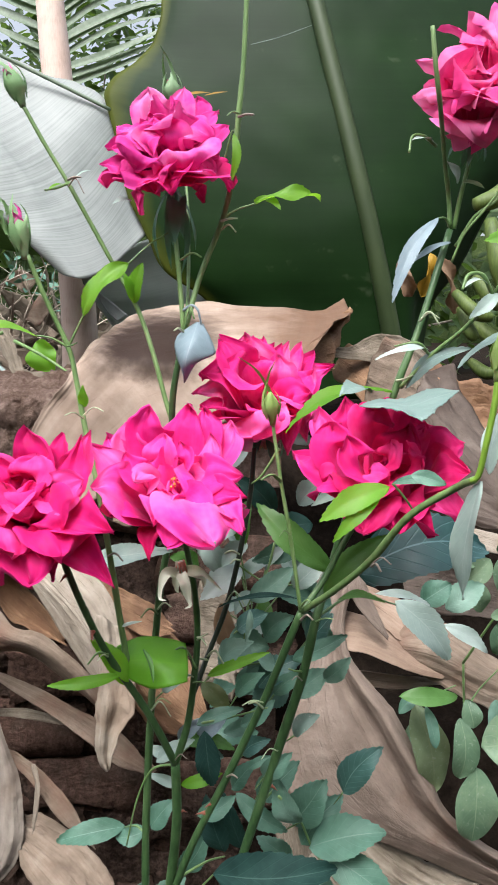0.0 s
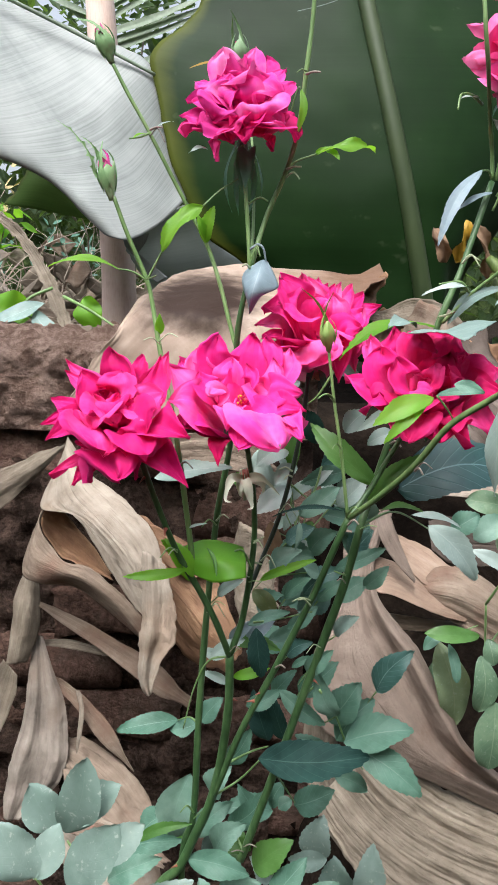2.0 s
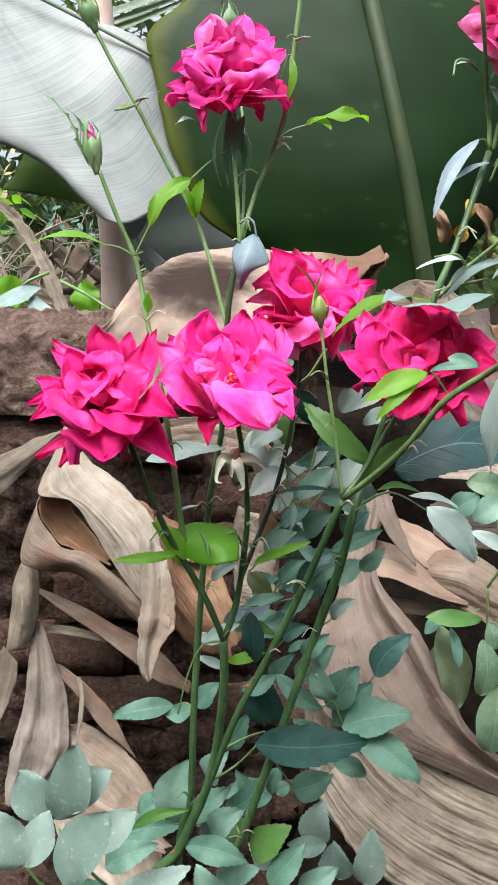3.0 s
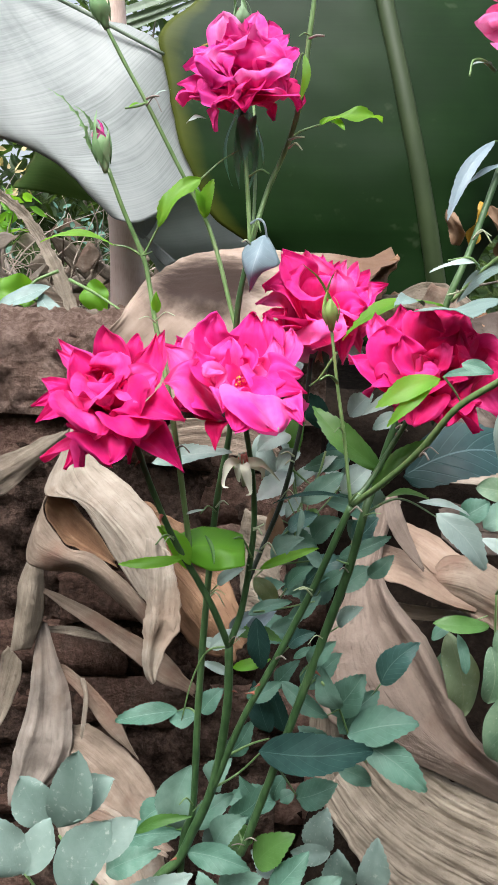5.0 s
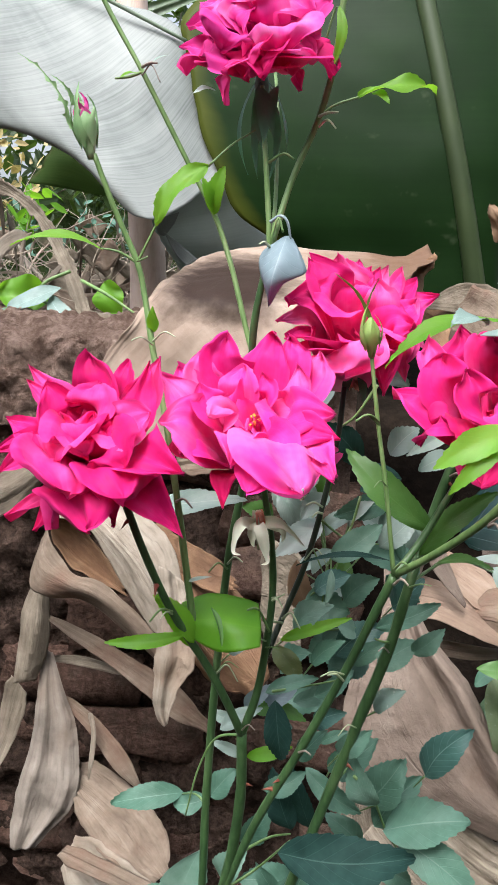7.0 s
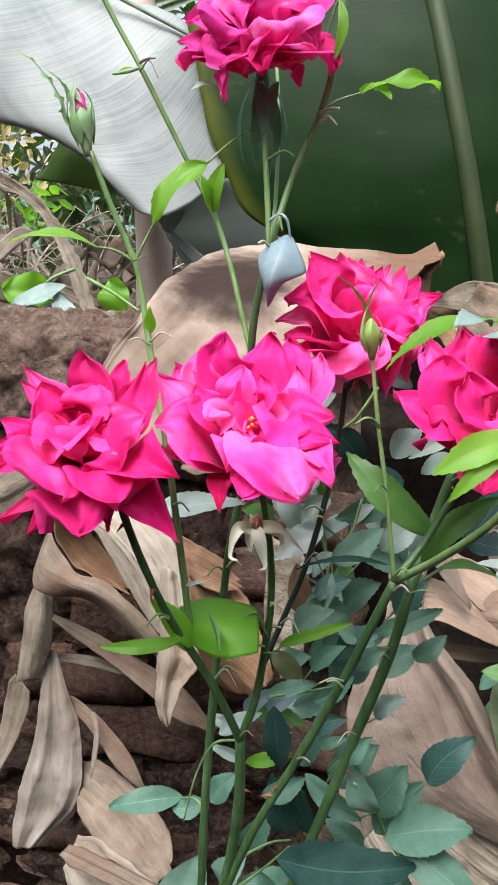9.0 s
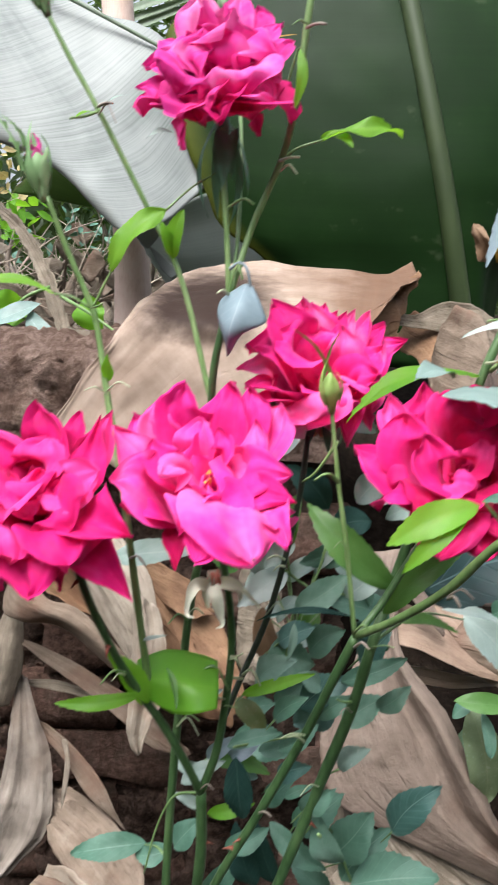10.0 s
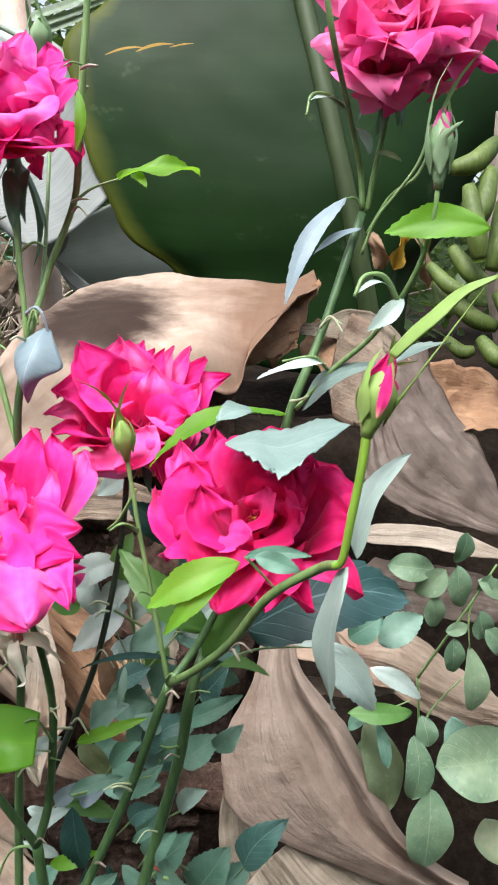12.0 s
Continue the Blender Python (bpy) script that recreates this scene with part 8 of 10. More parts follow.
leafstalk(bush, [(-0.0281, 0.6560, 0.7262), (-0.0214, 0.6500, 0.7369), (-0.0151, 0.6480, 0.7350)], 0.00044, name='stipule', material='stem_young')
leafstalk(bush, [(-0.0281, 0.6560, 0.7319), (-0.0334, 0.6500, 0.7422), (-0.0389, 0.6480, 0.7369)], 0.00071, name='stipule', material='stem_young')
leafstalk(bush, [(0.0152, 0.6610, 0.6984), (0.0206, 0.6550, 0.7054), (0.0260, 0.6530, 0.7044)], 0.00061, name='stipule', material='twig_brown')
leafstalk(bush, [(0.0153, 0.6610, 0.6935), (0.0101, 0.6550, 0.6992), (0.0049, 0.6530, 0.6990)], 0.00052, name='stipule', material='twig_brown')
loft('sepal', [[(0.156, 0.45, 1.187), (0.161, 0.447, 1.194), (0.167, 0.445, 1.2), (0.175, 0.443, 1.207), (0.185, 0.44, 1.211)],
     [(0.158, 0.447, 1.186), (0.162, 0.443, 1.191), (0.169, 0.44, 1.198), (0.176, 0.44, 1.205), (0.185, 0.44, 1.21)]], 'sepal_lime', bush, label='long curved lime sepal of the half open bud', nu=7, nv=24, pleat=0.0003, pleats=2, ragged=0.002, crumple=0.0006, scale=50, thick=0.0006, curl=0.001, seed=487)
leaflet(bush, (0.1519, 0.4405, 1.1687), (0.1555, 0.4425, 1.1855), 0.0051, (-0.25, -1.0, 0.0), teeth=0.0, name='petal', label='crimson petal showing through the opening bud', fold=-0.5, material='petal_red', seed=365)
leaflet(bush, (0.0591, 0.6560, 0.9635), (0.0786, 0.6460, 0.9855), 0.0264, (0.08, -0.8, 0.6), material='leaf_blue', seed=366)
leafstalk(bush, [(0.0591, 0.6560, 0.9635), (0.0528, 0.6660, 0.9535)], 0.00054)
leaflet(bush, (0.0282, 0.6229, 0.9575), (0.0492, 0.6129, 0.9792), 0.0221, (-0.22, -0.8, 0.6), material='leaf_blue', seed=367)
leafstalk(bush, [(0.0282, 0.6229, 0.9575), (0.0167, 0.6329, 0.9413)], 0.00054)
leaflet(bush, (0.0888, 0.6489, 0.9659), (0.1055, 0.6389, 0.9895), 0.0283, (-0.28, -0.8, 0.6), material='leaf_teal', seed=368)
leafstalk(bush, [(0.0888, 0.6489, 0.9659), (0.0839, 0.6589, 0.9544)], 0.00054)
leaflet(bush, (0.0121, 0.6574, 0.8880), (0.0337, 0.6474, 0.9128), 0.0178, (-0.27, -0.8, 0.6), material='leaf_grey', seed=369)
leafstalk(bush, [(0.0121, 0.6574, 0.8880), (0.0005, 0.6674, 0.8712)], 0.00054)
leaflet(bush, (0.0659, 0.6374, 0.9312), (0.0864, 0.6274, 0.9524), 0.0163, (0.37, -0.8, 0.6), material='leaf_blue', seed=370)
leafstalk(bush, [(0.0659, 0.6374, 0.9312), (0.0602, 0.6474, 0.9170)], 0.00054)
leaflet(bush, (0.0401, 0.6179, 0.9394), (0.0575, 0.6079, 0.9599), 0.0162, (-0.32, -0.8, 0.6), material='leaf_blue', seed=371)
leafstalk(bush, [(0.0401, 0.6179, 0.9394), (0.0355, 0.6279, 0.9269)], 0.00054)
leaflet(bush, (0.0791, 0.6161, 0.9124), (0.0939, 0.6061, 0.9321), 0.0165, (-0.35, -0.8, 0.6), material='leaf_dusty', seed=372)
leafstalk(bush, [(0.0791, 0.6161, 0.9124), (0.0685, 0.6261, 0.8992)], 0.00054)
leaflet(bush, (0.0446, 0.6545, 0.8766), (0.0635, 0.6445, 0.8940), 0.0182, (0.16, -0.8, 0.6), material='leaf_teal', seed=373)
leafstalk(bush, [(0.0446, 0.6545, 0.8766), (0.0344, 0.6645, 0.8596)], 0.00054)
leaflet(bush, (-0.0024, 0.6576, 0.8856), (0.0179, 0.6476, 0.9085), 0.0143, (0.3, -0.8, 0.6), material='leaf_grey', seed=374)
leafstalk(bush, [(-0.0024, 0.6576, 0.8856), (-0.0137, 0.6676, 0.8697)], 0.00054)
leaflet(bush, (-0.0121, 0.6447, 0.9290), (0.0076, 0.6347, 0.9466), 0.0128, (0.18, -0.8, 0.6), material='leaf_pale', seed=375)
leafstalk(bush, [(-0.0121, 0.6447, 0.9290), (-0.0221, 0.6547, 0.9148)], 0.00054)
leaflet(bush, (0.0981, 0.6177, 0.9512), (0.1137, 0.6077, 0.9713), 0.0171, (0.28, -0.8, 0.6), material='leaf_blue', seed=376)
leafstalk(bush, [(0.0981, 0.6177, 0.9512), (0.0919, 0.6277, 0.9409)], 0.00054)
leaflet(bush, (0.0591, 0.6184, 0.8806), (0.0764, 0.6084, 0.9033), 0.0200, (0.3, -0.8, 0.6), material='leaf_blue', seed=377)
leafstalk(bush, [(0.0591, 0.6184, 0.8806), (0.0534, 0.6284, 0.8658)], 0.00054)
leaflet(bush, (0.1164, 0.6405, 0.8566), (0.1409, 0.6305, 0.8958), 0.0296, (0.22, -0.7, 0.7), material='leaf_teal', seed=378)
leafstalk(bush, [(0.1164, 0.6405, 0.8566), (0.1114, 0.6505, 0.8412)], 0.00054)
leaflet(bush, (0.0853, 0.6327, 0.8384), (0.0687, 0.6227, 0.8774), 0.0240, (-0.28, -0.7, 0.7), seed=379)
leafstalk(bush, [(0.0853, 0.6327, 0.8384), (0.0752, 0.6427, 0.8254)], 0.00054)
leaflet(bush, (0.0558, 0.6488, 0.8488), (0.0840, 0.6388, 0.8809), 0.0301, (-0.21, -0.7, 0.7), seed=380)
leafstalk(bush, [(0.0558, 0.6488, 0.8488), (0.0505, 0.6588, 0.8294)], 0.00054)
leaflet(bush, (0.0400, 0.6447, 0.9746), (0.0612, 0.6347, 0.9907), 0.0217, (-0.16, -0.7, 0.7), material='leaf_teal', seed=381)
leafstalk(bush, [(0.0400, 0.6447, 0.9746), (0.0315, 0.6547, 0.9620)], 0.00054)
leaflet(bush, (0.0672, 0.6416, 0.9510), (0.0516, 0.6316, 0.9619), 0.0174, (-0.19, -0.7, 0.7), material='leaf_blue', seed=382)
leafstalk(bush, [(0.0672, 0.6416, 0.9510), (0.0573, 0.6516, 0.9337)], 0.00054)
leaflet(bush, (0.015, 0.675, 1.042), (0.023, 0.665, 1.013), 0.0218, (0.0, -0.65, 0.75), material='leaf_pale', seed=500)
leafstalk(bush, [(0.015, 0.675, 1.042), (0.029, 0.669, 1.014), (0.05, 0.66, 0.971)], 0.0006)
leaflet(bush, (0.041, 0.681, 1.01), (0.016, 0.671, 0.998), 0.0185, (0.0, -0.65, 0.75), material='leaf_pale', seed=501)
leafstalk(bush, [(0.041, 0.681, 1.01), (0.045, 0.675, 0.994), (0.05, 0.66, 0.971)], 0.0006)
leaflet(bush, (0.043, 0.687, 0.999), (0.067, 0.677, 1.02), 0.0187, (0.0, -0.65, 0.75), material='leaf_pale', seed=502)
leafstalk(bush, [(0.043, 0.687, 0.999), (0.046, 0.681, 0.986), (0.05, 0.66, 0.971)], 0.0006)
leaflet(bush, (0.06, 0.675, 1.009), (0.075, 0.665, 1.029), 0.0148, (0.0, -0.65, 0.75), material='leaf_pale', seed=503)
leafstalk(bush, [(0.06, 0.675, 1.009), (0.056, 0.669, 0.994), (0.05, 0.66, 0.971)], 0.0006)
leaflet(bush, (0.027, 0.681, 0.946), (0.064, 0.671, 0.968), 0.0255, (0.0, -0.65, 0.75), material='leaf_pale', seed=504)
leafstalk(bush, [(0.027, 0.681, 0.946), (0.037, 0.675, 0.955), (0.05, 0.66, 0.971)], 0.0006)
leaflet(bush, (0.041, 0.687, 1.022), (0.029, 0.677, 1.038), 0.0116, (0.0, -0.65, 0.75), material='leaf_pale', seed=505)
leafstalk(bush, [(0.041, 0.687, 1.022), (0.045, 0.681, 1.0), (0.05, 0.66, 0.971)], 0.0006)
leaflet(bush, (0.05, 0.675, 0.993), (0.038, 0.665, 0.979), 0.014, (0.0, -0.65, 0.75), material='leaf_pale', seed=506)
leafstalk(bush, [(0.05, 0.675, 0.993), (0.05, 0.669, 0.984), (0.05, 0.66, 0.971)], 0.0006)
leaflet(bush, (0.081, 0.681, 1.003), (0.092, 0.671, 1.023), 0.015, (0.0, -0.65, 0.75), material='leaf_pale', seed=507)
leafstalk(bush, [(0.081, 0.681, 1.003), (0.069, 0.675, 0.989), (0.05, 0.66, 0.971)], 0.0006)
leaflet(bush, (0.027, 0.687, 0.974), (0.05, 0.677, 0.984), 0.016, (0.0, -0.65, 0.75), material='leaf_pale', seed=508)
leafstalk(bush, [(0.027, 0.687, 0.974), (0.037, 0.681, 0.971), (0.05, 0.66, 0.971)], 0.0006)

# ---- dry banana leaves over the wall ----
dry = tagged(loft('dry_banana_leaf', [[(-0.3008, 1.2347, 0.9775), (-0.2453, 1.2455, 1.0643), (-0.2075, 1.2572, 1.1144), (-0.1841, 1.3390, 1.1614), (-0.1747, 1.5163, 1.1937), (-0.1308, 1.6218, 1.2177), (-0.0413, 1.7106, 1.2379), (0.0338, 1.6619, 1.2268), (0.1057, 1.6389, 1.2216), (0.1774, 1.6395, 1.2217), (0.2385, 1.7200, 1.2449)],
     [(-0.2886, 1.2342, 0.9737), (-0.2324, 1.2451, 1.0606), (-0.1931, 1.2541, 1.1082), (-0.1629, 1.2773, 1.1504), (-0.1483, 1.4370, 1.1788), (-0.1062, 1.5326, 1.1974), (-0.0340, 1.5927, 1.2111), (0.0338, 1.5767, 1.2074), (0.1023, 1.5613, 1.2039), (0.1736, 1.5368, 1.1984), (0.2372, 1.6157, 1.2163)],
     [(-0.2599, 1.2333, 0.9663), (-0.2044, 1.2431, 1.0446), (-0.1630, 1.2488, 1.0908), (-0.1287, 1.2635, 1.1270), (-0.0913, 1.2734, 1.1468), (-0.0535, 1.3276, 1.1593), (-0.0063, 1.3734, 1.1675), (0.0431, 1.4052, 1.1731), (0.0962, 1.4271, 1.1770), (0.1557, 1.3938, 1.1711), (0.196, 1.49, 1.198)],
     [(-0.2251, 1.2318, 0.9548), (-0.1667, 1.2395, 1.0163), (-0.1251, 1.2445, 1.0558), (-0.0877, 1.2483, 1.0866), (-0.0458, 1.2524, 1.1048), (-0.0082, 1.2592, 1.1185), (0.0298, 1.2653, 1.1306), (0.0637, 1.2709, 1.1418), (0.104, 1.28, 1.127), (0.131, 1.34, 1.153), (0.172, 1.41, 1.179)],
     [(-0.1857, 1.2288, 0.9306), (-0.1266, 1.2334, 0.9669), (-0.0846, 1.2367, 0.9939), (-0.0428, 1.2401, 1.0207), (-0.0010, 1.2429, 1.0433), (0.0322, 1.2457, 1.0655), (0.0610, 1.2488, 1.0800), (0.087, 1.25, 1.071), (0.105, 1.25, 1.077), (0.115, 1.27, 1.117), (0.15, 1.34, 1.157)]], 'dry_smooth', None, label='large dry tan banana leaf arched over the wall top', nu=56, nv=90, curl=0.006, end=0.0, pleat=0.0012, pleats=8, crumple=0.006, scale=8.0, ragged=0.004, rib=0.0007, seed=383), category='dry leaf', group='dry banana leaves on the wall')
dry = tagged(loft('dry_banana_leaf', [[(0.0489, 1.5000, 1.1223), (0.1125, 1.5400, 1.1545), (0.1802, 1.6000, 1.1977), (0.2380, 1.6400, 1.2459)],
     [(0.0677, 1.4700, 1.1158), (0.1306, 1.5000, 1.1339), (0.1883, 1.5600, 1.1655), (0.2509, 1.6400, 1.2288)],
     [(0.0774, 1.4600, 1.0946), (0.1351, 1.4700, 1.1046), (0.1668, 1.4800, 1.1093), (0.2119, 1.6000, 1.1506)],
     [(0.0957, 1.4600, 1.0819), (0.1396, 1.4600, 1.0940), (0.1886, 1.4700, 1.1036), (0.2025, 1.5600, 1.1141)]], 'dry_brown', None, label='curled torn edge of a dry brown banana leaf', crumple=0.02, scale=9, pleat=0.004, nu=24, nv=54, rib=0.0012, end=0.75, seed=384), category='dry leaf', group='dry banana leaves on the wall')
dry = tagged(loft('dry_banana_leaf', [[(0.1819, 1.6000, 1.1642), (0.2335, 1.6200, 1.1505), (0.2908, 1.6200, 1.1766), (0.3365, 1.5500, 1.1702), (0.3849, 1.4600, 1.1090), (0.4192, 1.4000, 1.0303)],
     [(0.2112, 1.5800, 1.1275), (0.2619, 1.6000, 1.1280), (0.3080, 1.5800, 1.1162), (0.3381, 1.4800, 1.0880), (0.3688, 1.4000, 1.0285), (0.3974, 1.3600, 0.9685)]], 'dry_grey', None, label='curled grey dry banana leaf behind the roses', crumple=0.012, nu=24, nv=54, rib=0.0012, pleat=0.0024, end=0.75, seed=385), category='dry leaf', group='dry banana leaves on the wall')
dry = tagged(loft('dry_banana_leaf', [[(0.2907, 1.5000, 1.1746), (0.3112, 1.4600, 1.1590), (0.3399, 1.4200, 1.1277)],
     [(0.2595, 1.5000, 1.1017), (0.2824, 1.4400, 1.0899), (0.3228, 1.4000, 1.0781)],
     [(0.2507, 1.4600, 1.0152), (0.2773, 1.4000, 1.0080), (0.3127, 1.3600, 0.9991)]], 'dry_tan', None, label='dry leaf flap standing at the wall', nu=20, nv=24, rib=0.0012, pleat=0.0024, end=0.75, seed=386), category='dry leaf', group='dry banana leaves on the wall')
dry = tagged(loft('dry_banana_leaf', [[(-0.2859, 1.2500, 0.9451), (-0.2327, 1.2000, 0.8956), (-0.1771, 1.1600, 0.8706), (-0.1409, 1.1400, 0.8405), (-0.1188, 1.1200, 0.7910), (-0.1045, 1.1100, 0.7242)],
     [(-0.2883, 1.2350, 0.9256), (-0.2576, 1.1700, 0.8784), (-0.2025, 1.1250, 0.8439), (-0.1611, 1.1050, 0.8041), (-0.1370, 1.0950, 0.7578), (-0.1206, 1.0950, 0.7071)],
     [(-0.2941, 1.2300, 0.9087), (-0.3099, 1.1950, 0.8486), (-0.2544, 1.1500, 0.8499), (-0.2189, 1.1300, 0.8153), (-0.1925, 1.1200, 0.7754), (-0.1526, 1.1050, 0.7283)]], 'dry_pale', None, label='pale dry banana leaf hanging folded before the wall', nu=40, pleat=0.0016, pleats=9, crumple=0.005, curl=0.004, end=0.0, nv=54, rib=0.0012, seed=387), category='dry leaf', group='dry banana leaves on the wall')
dry = tagged(loft('dry_banana_leaf', [[(-0.3114, 1.2000, 0.8447), (-0.2833, 1.2100, 0.8388), (-0.2351, 1.1800, 0.8028), (-0.1929, 1.1300, 0.7710)],
     [(-0.3151, 1.2000, 0.8226), (-0.2919, 1.2150, 0.7880), (-0.2540, 1.1950, 0.7690), (-0.1973, 1.1400, 0.7640)],
     [(-0.3058, 1.1850, 0.8053), (-0.2776, 1.1800, 0.7729), (-0.2389, 1.1600, 0.7656), (-0.1906, 1.1350, 0.7592)]], 'dry_brown', None, label='hollow brown fold of a dry banana leaf', nu=20, pleat=0.002, crumple=0.004, end=0.0, nv=54, rib=0.0012, seed=388), category='dry leaf', group='dry banana leaves on the wall')
dry = tagged(loft('dry_banana_leaf', [[(-0.3036, 1.2000, 0.8555), (-0.3086, 1.1750, 0.8255), (-0.2699, 1.1450, 0.7847), (-0.2233, 1.1280, 0.7772), (-0.1767, 1.1180, 0.7457), (-0.1450, 1.1080, 0.7173)],
     [(-0.3138, 1.1900, 0.8315), (-0.3189, 1.1650, 0.7805), (-0.2726, 1.1300, 0.7710), (-0.2296, 1.1200, 0.7612), (-0.1833, 1.1150, 0.7297), (-0.1470, 1.1120, 0.6867)],
     [(-0.3210, 1.1850, 0.8134), (-0.3334, 1.1700, 0.7546), (-0.3078, 1.1600, 0.7417), (-0.2545, 1.1550, 0.7415), (-0.2013, 1.1400, 0.7139), (-0.1531, 1.1300, 0.6769)]], 'dry_tan', None, label='rolled lip of a dry banana leaf', nu=26, pleat=0.0018, pleats=8, end=0.0, crumple=0.004, curl=0.004, nv=54, rib=0.0012, seed=389), category='dry leaf', group='dry banana leaves on the wall')
dry = tagged(loft('dry_banana_leaf', [[(-0.147, 1.104, 0.815), (-0.142, 1.089, 0.751), (-0.144, 1.079, 0.698), (-0.144, 1.074, 0.655), (-0.14, 1.074, 0.628), (-0.132, 1.074, 0.615)],
     [(-0.134, 1.096, 0.814), (-0.127, 1.081, 0.757), (-0.13, 1.071, 0.703), (-0.134, 1.066, 0.662), (-0.134, 1.066, 0.636), (-0.128, 1.066, 0.619)],
     [(-0.124, 1.102, 0.804), (-0.114, 1.087, 0.759), (-0.115, 1.077, 0.702), (-0.125, 1.072, 0.665), (-0.129, 1.072, 0.636), (-0.128, 1.072, 0.617)],
     [(-0.113, 1.094, 0.799), (-0.099, 1.079, 0.761), (-0.093, 1.069, 0.705), (-0.111, 1.064, 0.672), (-0.12, 1.064, 0.645), (-0.124, 1.064, 0.624)]], 'dry_pale', None, label='pale crumpled tip of a dry leaf, hanging twisted', nu=36, nv=60, pleat=0.0014, pleats=6, crumple=0.008, scale=26, curl=0.004, ragged=0.008, end=0.0, rib=0.0005, seed=390), category='dry leaf', group='dry banana leaves on the wall')
dry = tagged(loft('dry_banana_leaf', [[(-0.348, 1.24, 0.742), (-0.355, 1.2, 0.71), (-0.359, 1.185, 0.661), (-0.364, 1.175, 0.602)],
     [(-0.339, 1.23, 0.746), (-0.331, 1.185, 0.715), (-0.333, 1.17, 0.669), (-0.345, 1.17, 0.608)],
     [(-0.333, 1.24, 0.743), (-0.318, 1.2, 0.707), (-0.316, 1.19, 0.661), (-0.333, 1.18, 0.606)]], 'dry_grey', None, label='olive-tan dry strip hanging from the fold', nu=20, nv=54, pleat=0.0014, pleats=6, crumple=0.004, curl=0.006, ragged=0.004, end=0.0, rib=0.0010, seed=391), category='dry leaf', group='dry banana leaves on the wall')
dry = tagged(loft('dry_banana_leaf', [[(-0.327, 1.2, 0.643), (-0.331, 1.185, 0.591), (-0.334, 1.175, 0.546), (-0.344, 1.165, 0.485), (-0.357, 1.155, 0.444), (-0.364, 1.15, 0.396), (-0.362, 1.145, 0.364)],
     [(-0.324, 1.199, 0.643), (-0.321, 1.182, 0.593), (-0.32, 1.169, 0.55), (-0.326, 1.159, 0.49), (-0.338, 1.149, 0.446), (-0.346, 1.144, 0.401), (-0.354, 1.141, 0.364)],
     [(-0.321, 1.2, 0.642), (-0.312, 1.186, 0.589), (-0.307, 1.176, 0.547), (-0.307, 1.166, 0.49), (-0.314, 1.156, 0.446), (-0.329, 1.151, 0.401), (-0.347, 1.146, 0.362)],
     [(-0.317, 1.199, 0.641), (-0.301, 1.182, 0.59), (-0.288, 1.17, 0.551), (-0.285, 1.16, 0.5), (-0.287, 1.15, 0.459), (-0.303, 1.145, 0.415), (-0.336, 1.142, 0.365)],
     [(-0.314, 1.201, 0.639), (-0.294, 1.187, 0.588), (-0.276, 1.179, 0.547), (-0.268, 1.169, 0.502), (-0.266, 1.159, 0.461), (-0.281, 1.154, 0.42), (-0.329, 1.147, 0.363)]], 'dry_ash', None, label='ashen dry banana leaf hanging draped in soft pleats', nu=52, nv=64, pleat=0.0020, pleats=12, crumple=0.007, scale=16, curl=0.003, ragged=0.0015, end=0.0, rib=0.0006, seed=392), category='dry leaf', group='dry banana leaves on the wall')
dry = tagged(loft('dry_banana_leaf', [[(-0.3235, 1.2000, 0.7011), (-0.2436, 1.2100, 0.6583), (-0.1627, 1.2000, 0.6189), (-0.0771, 1.1800, 0.5851)],
     [(-0.3165, 1.1900, 0.6897), (-0.2350, 1.1900, 0.6348), (-0.1595, 1.1800, 0.5821), (-0.0886, 1.1700, 0.5247)]], 'dry_tan', None, label='torn strip of dry banana leaf', nu=12, pleats=5, nv=54, rib=0.0012, pleat=0.0024, end=0.75, seed=393), category='dry leaf', group='dry banana leaves on the wall')
dry = tagged(loft('dry_banana_leaf', [[(-0.3002, 1.2000, 0.5811), (-0.2495, 1.1900, 0.5501), (-0.2017, 1.1700, 0.5109), (-0.1611, 1.1600, 0.4445)],
     [(-0.3004, 1.1900, 0.5671), (-0.2605, 1.1800, 0.5361), (-0.2172, 1.1600, 0.4925), (-0.1698, 1.1600, 0.4460)]], 'dry_tan', None, label='torn strip of dry banana leaf', nu=10, pleats=4, nv=54, rib=0.0012, pleat=0.0024, end=0.75, seed=394), category='dry leaf', group='dry banana leaves on the wall')
dry = tagged(loft('dry_banana_leaf', [[(-0.2709, 1.2000, 0.4912), (-0.2043, 1.1800, 0.4572), (-0.1464, 1.1500, 0.4210), (-0.1077, 1.1200, 0.3769)],
     [(-0.2727, 1.1700, 0.4605), (-0.2052, 1.1400, 0.4252), (-0.1672, 1.1200, 0.3932), (-0.1302, 1.1000, 0.3717)],
     [(-0.2794, 1.1600, 0.4377), (-0.2354, 1.1200, 0.3996), (-0.1972, 1.1000, 0.3874), (-0.1746, 1.0900, 0.3586)]], 'dry_tan', None, label='dry banana leaf piled at the wall foot', nu=24, nv=54, rib=0.0012, pleat=0.0024, end=0.75, seed=395), category='dry leaf', group='dry banana leaves on the wall')
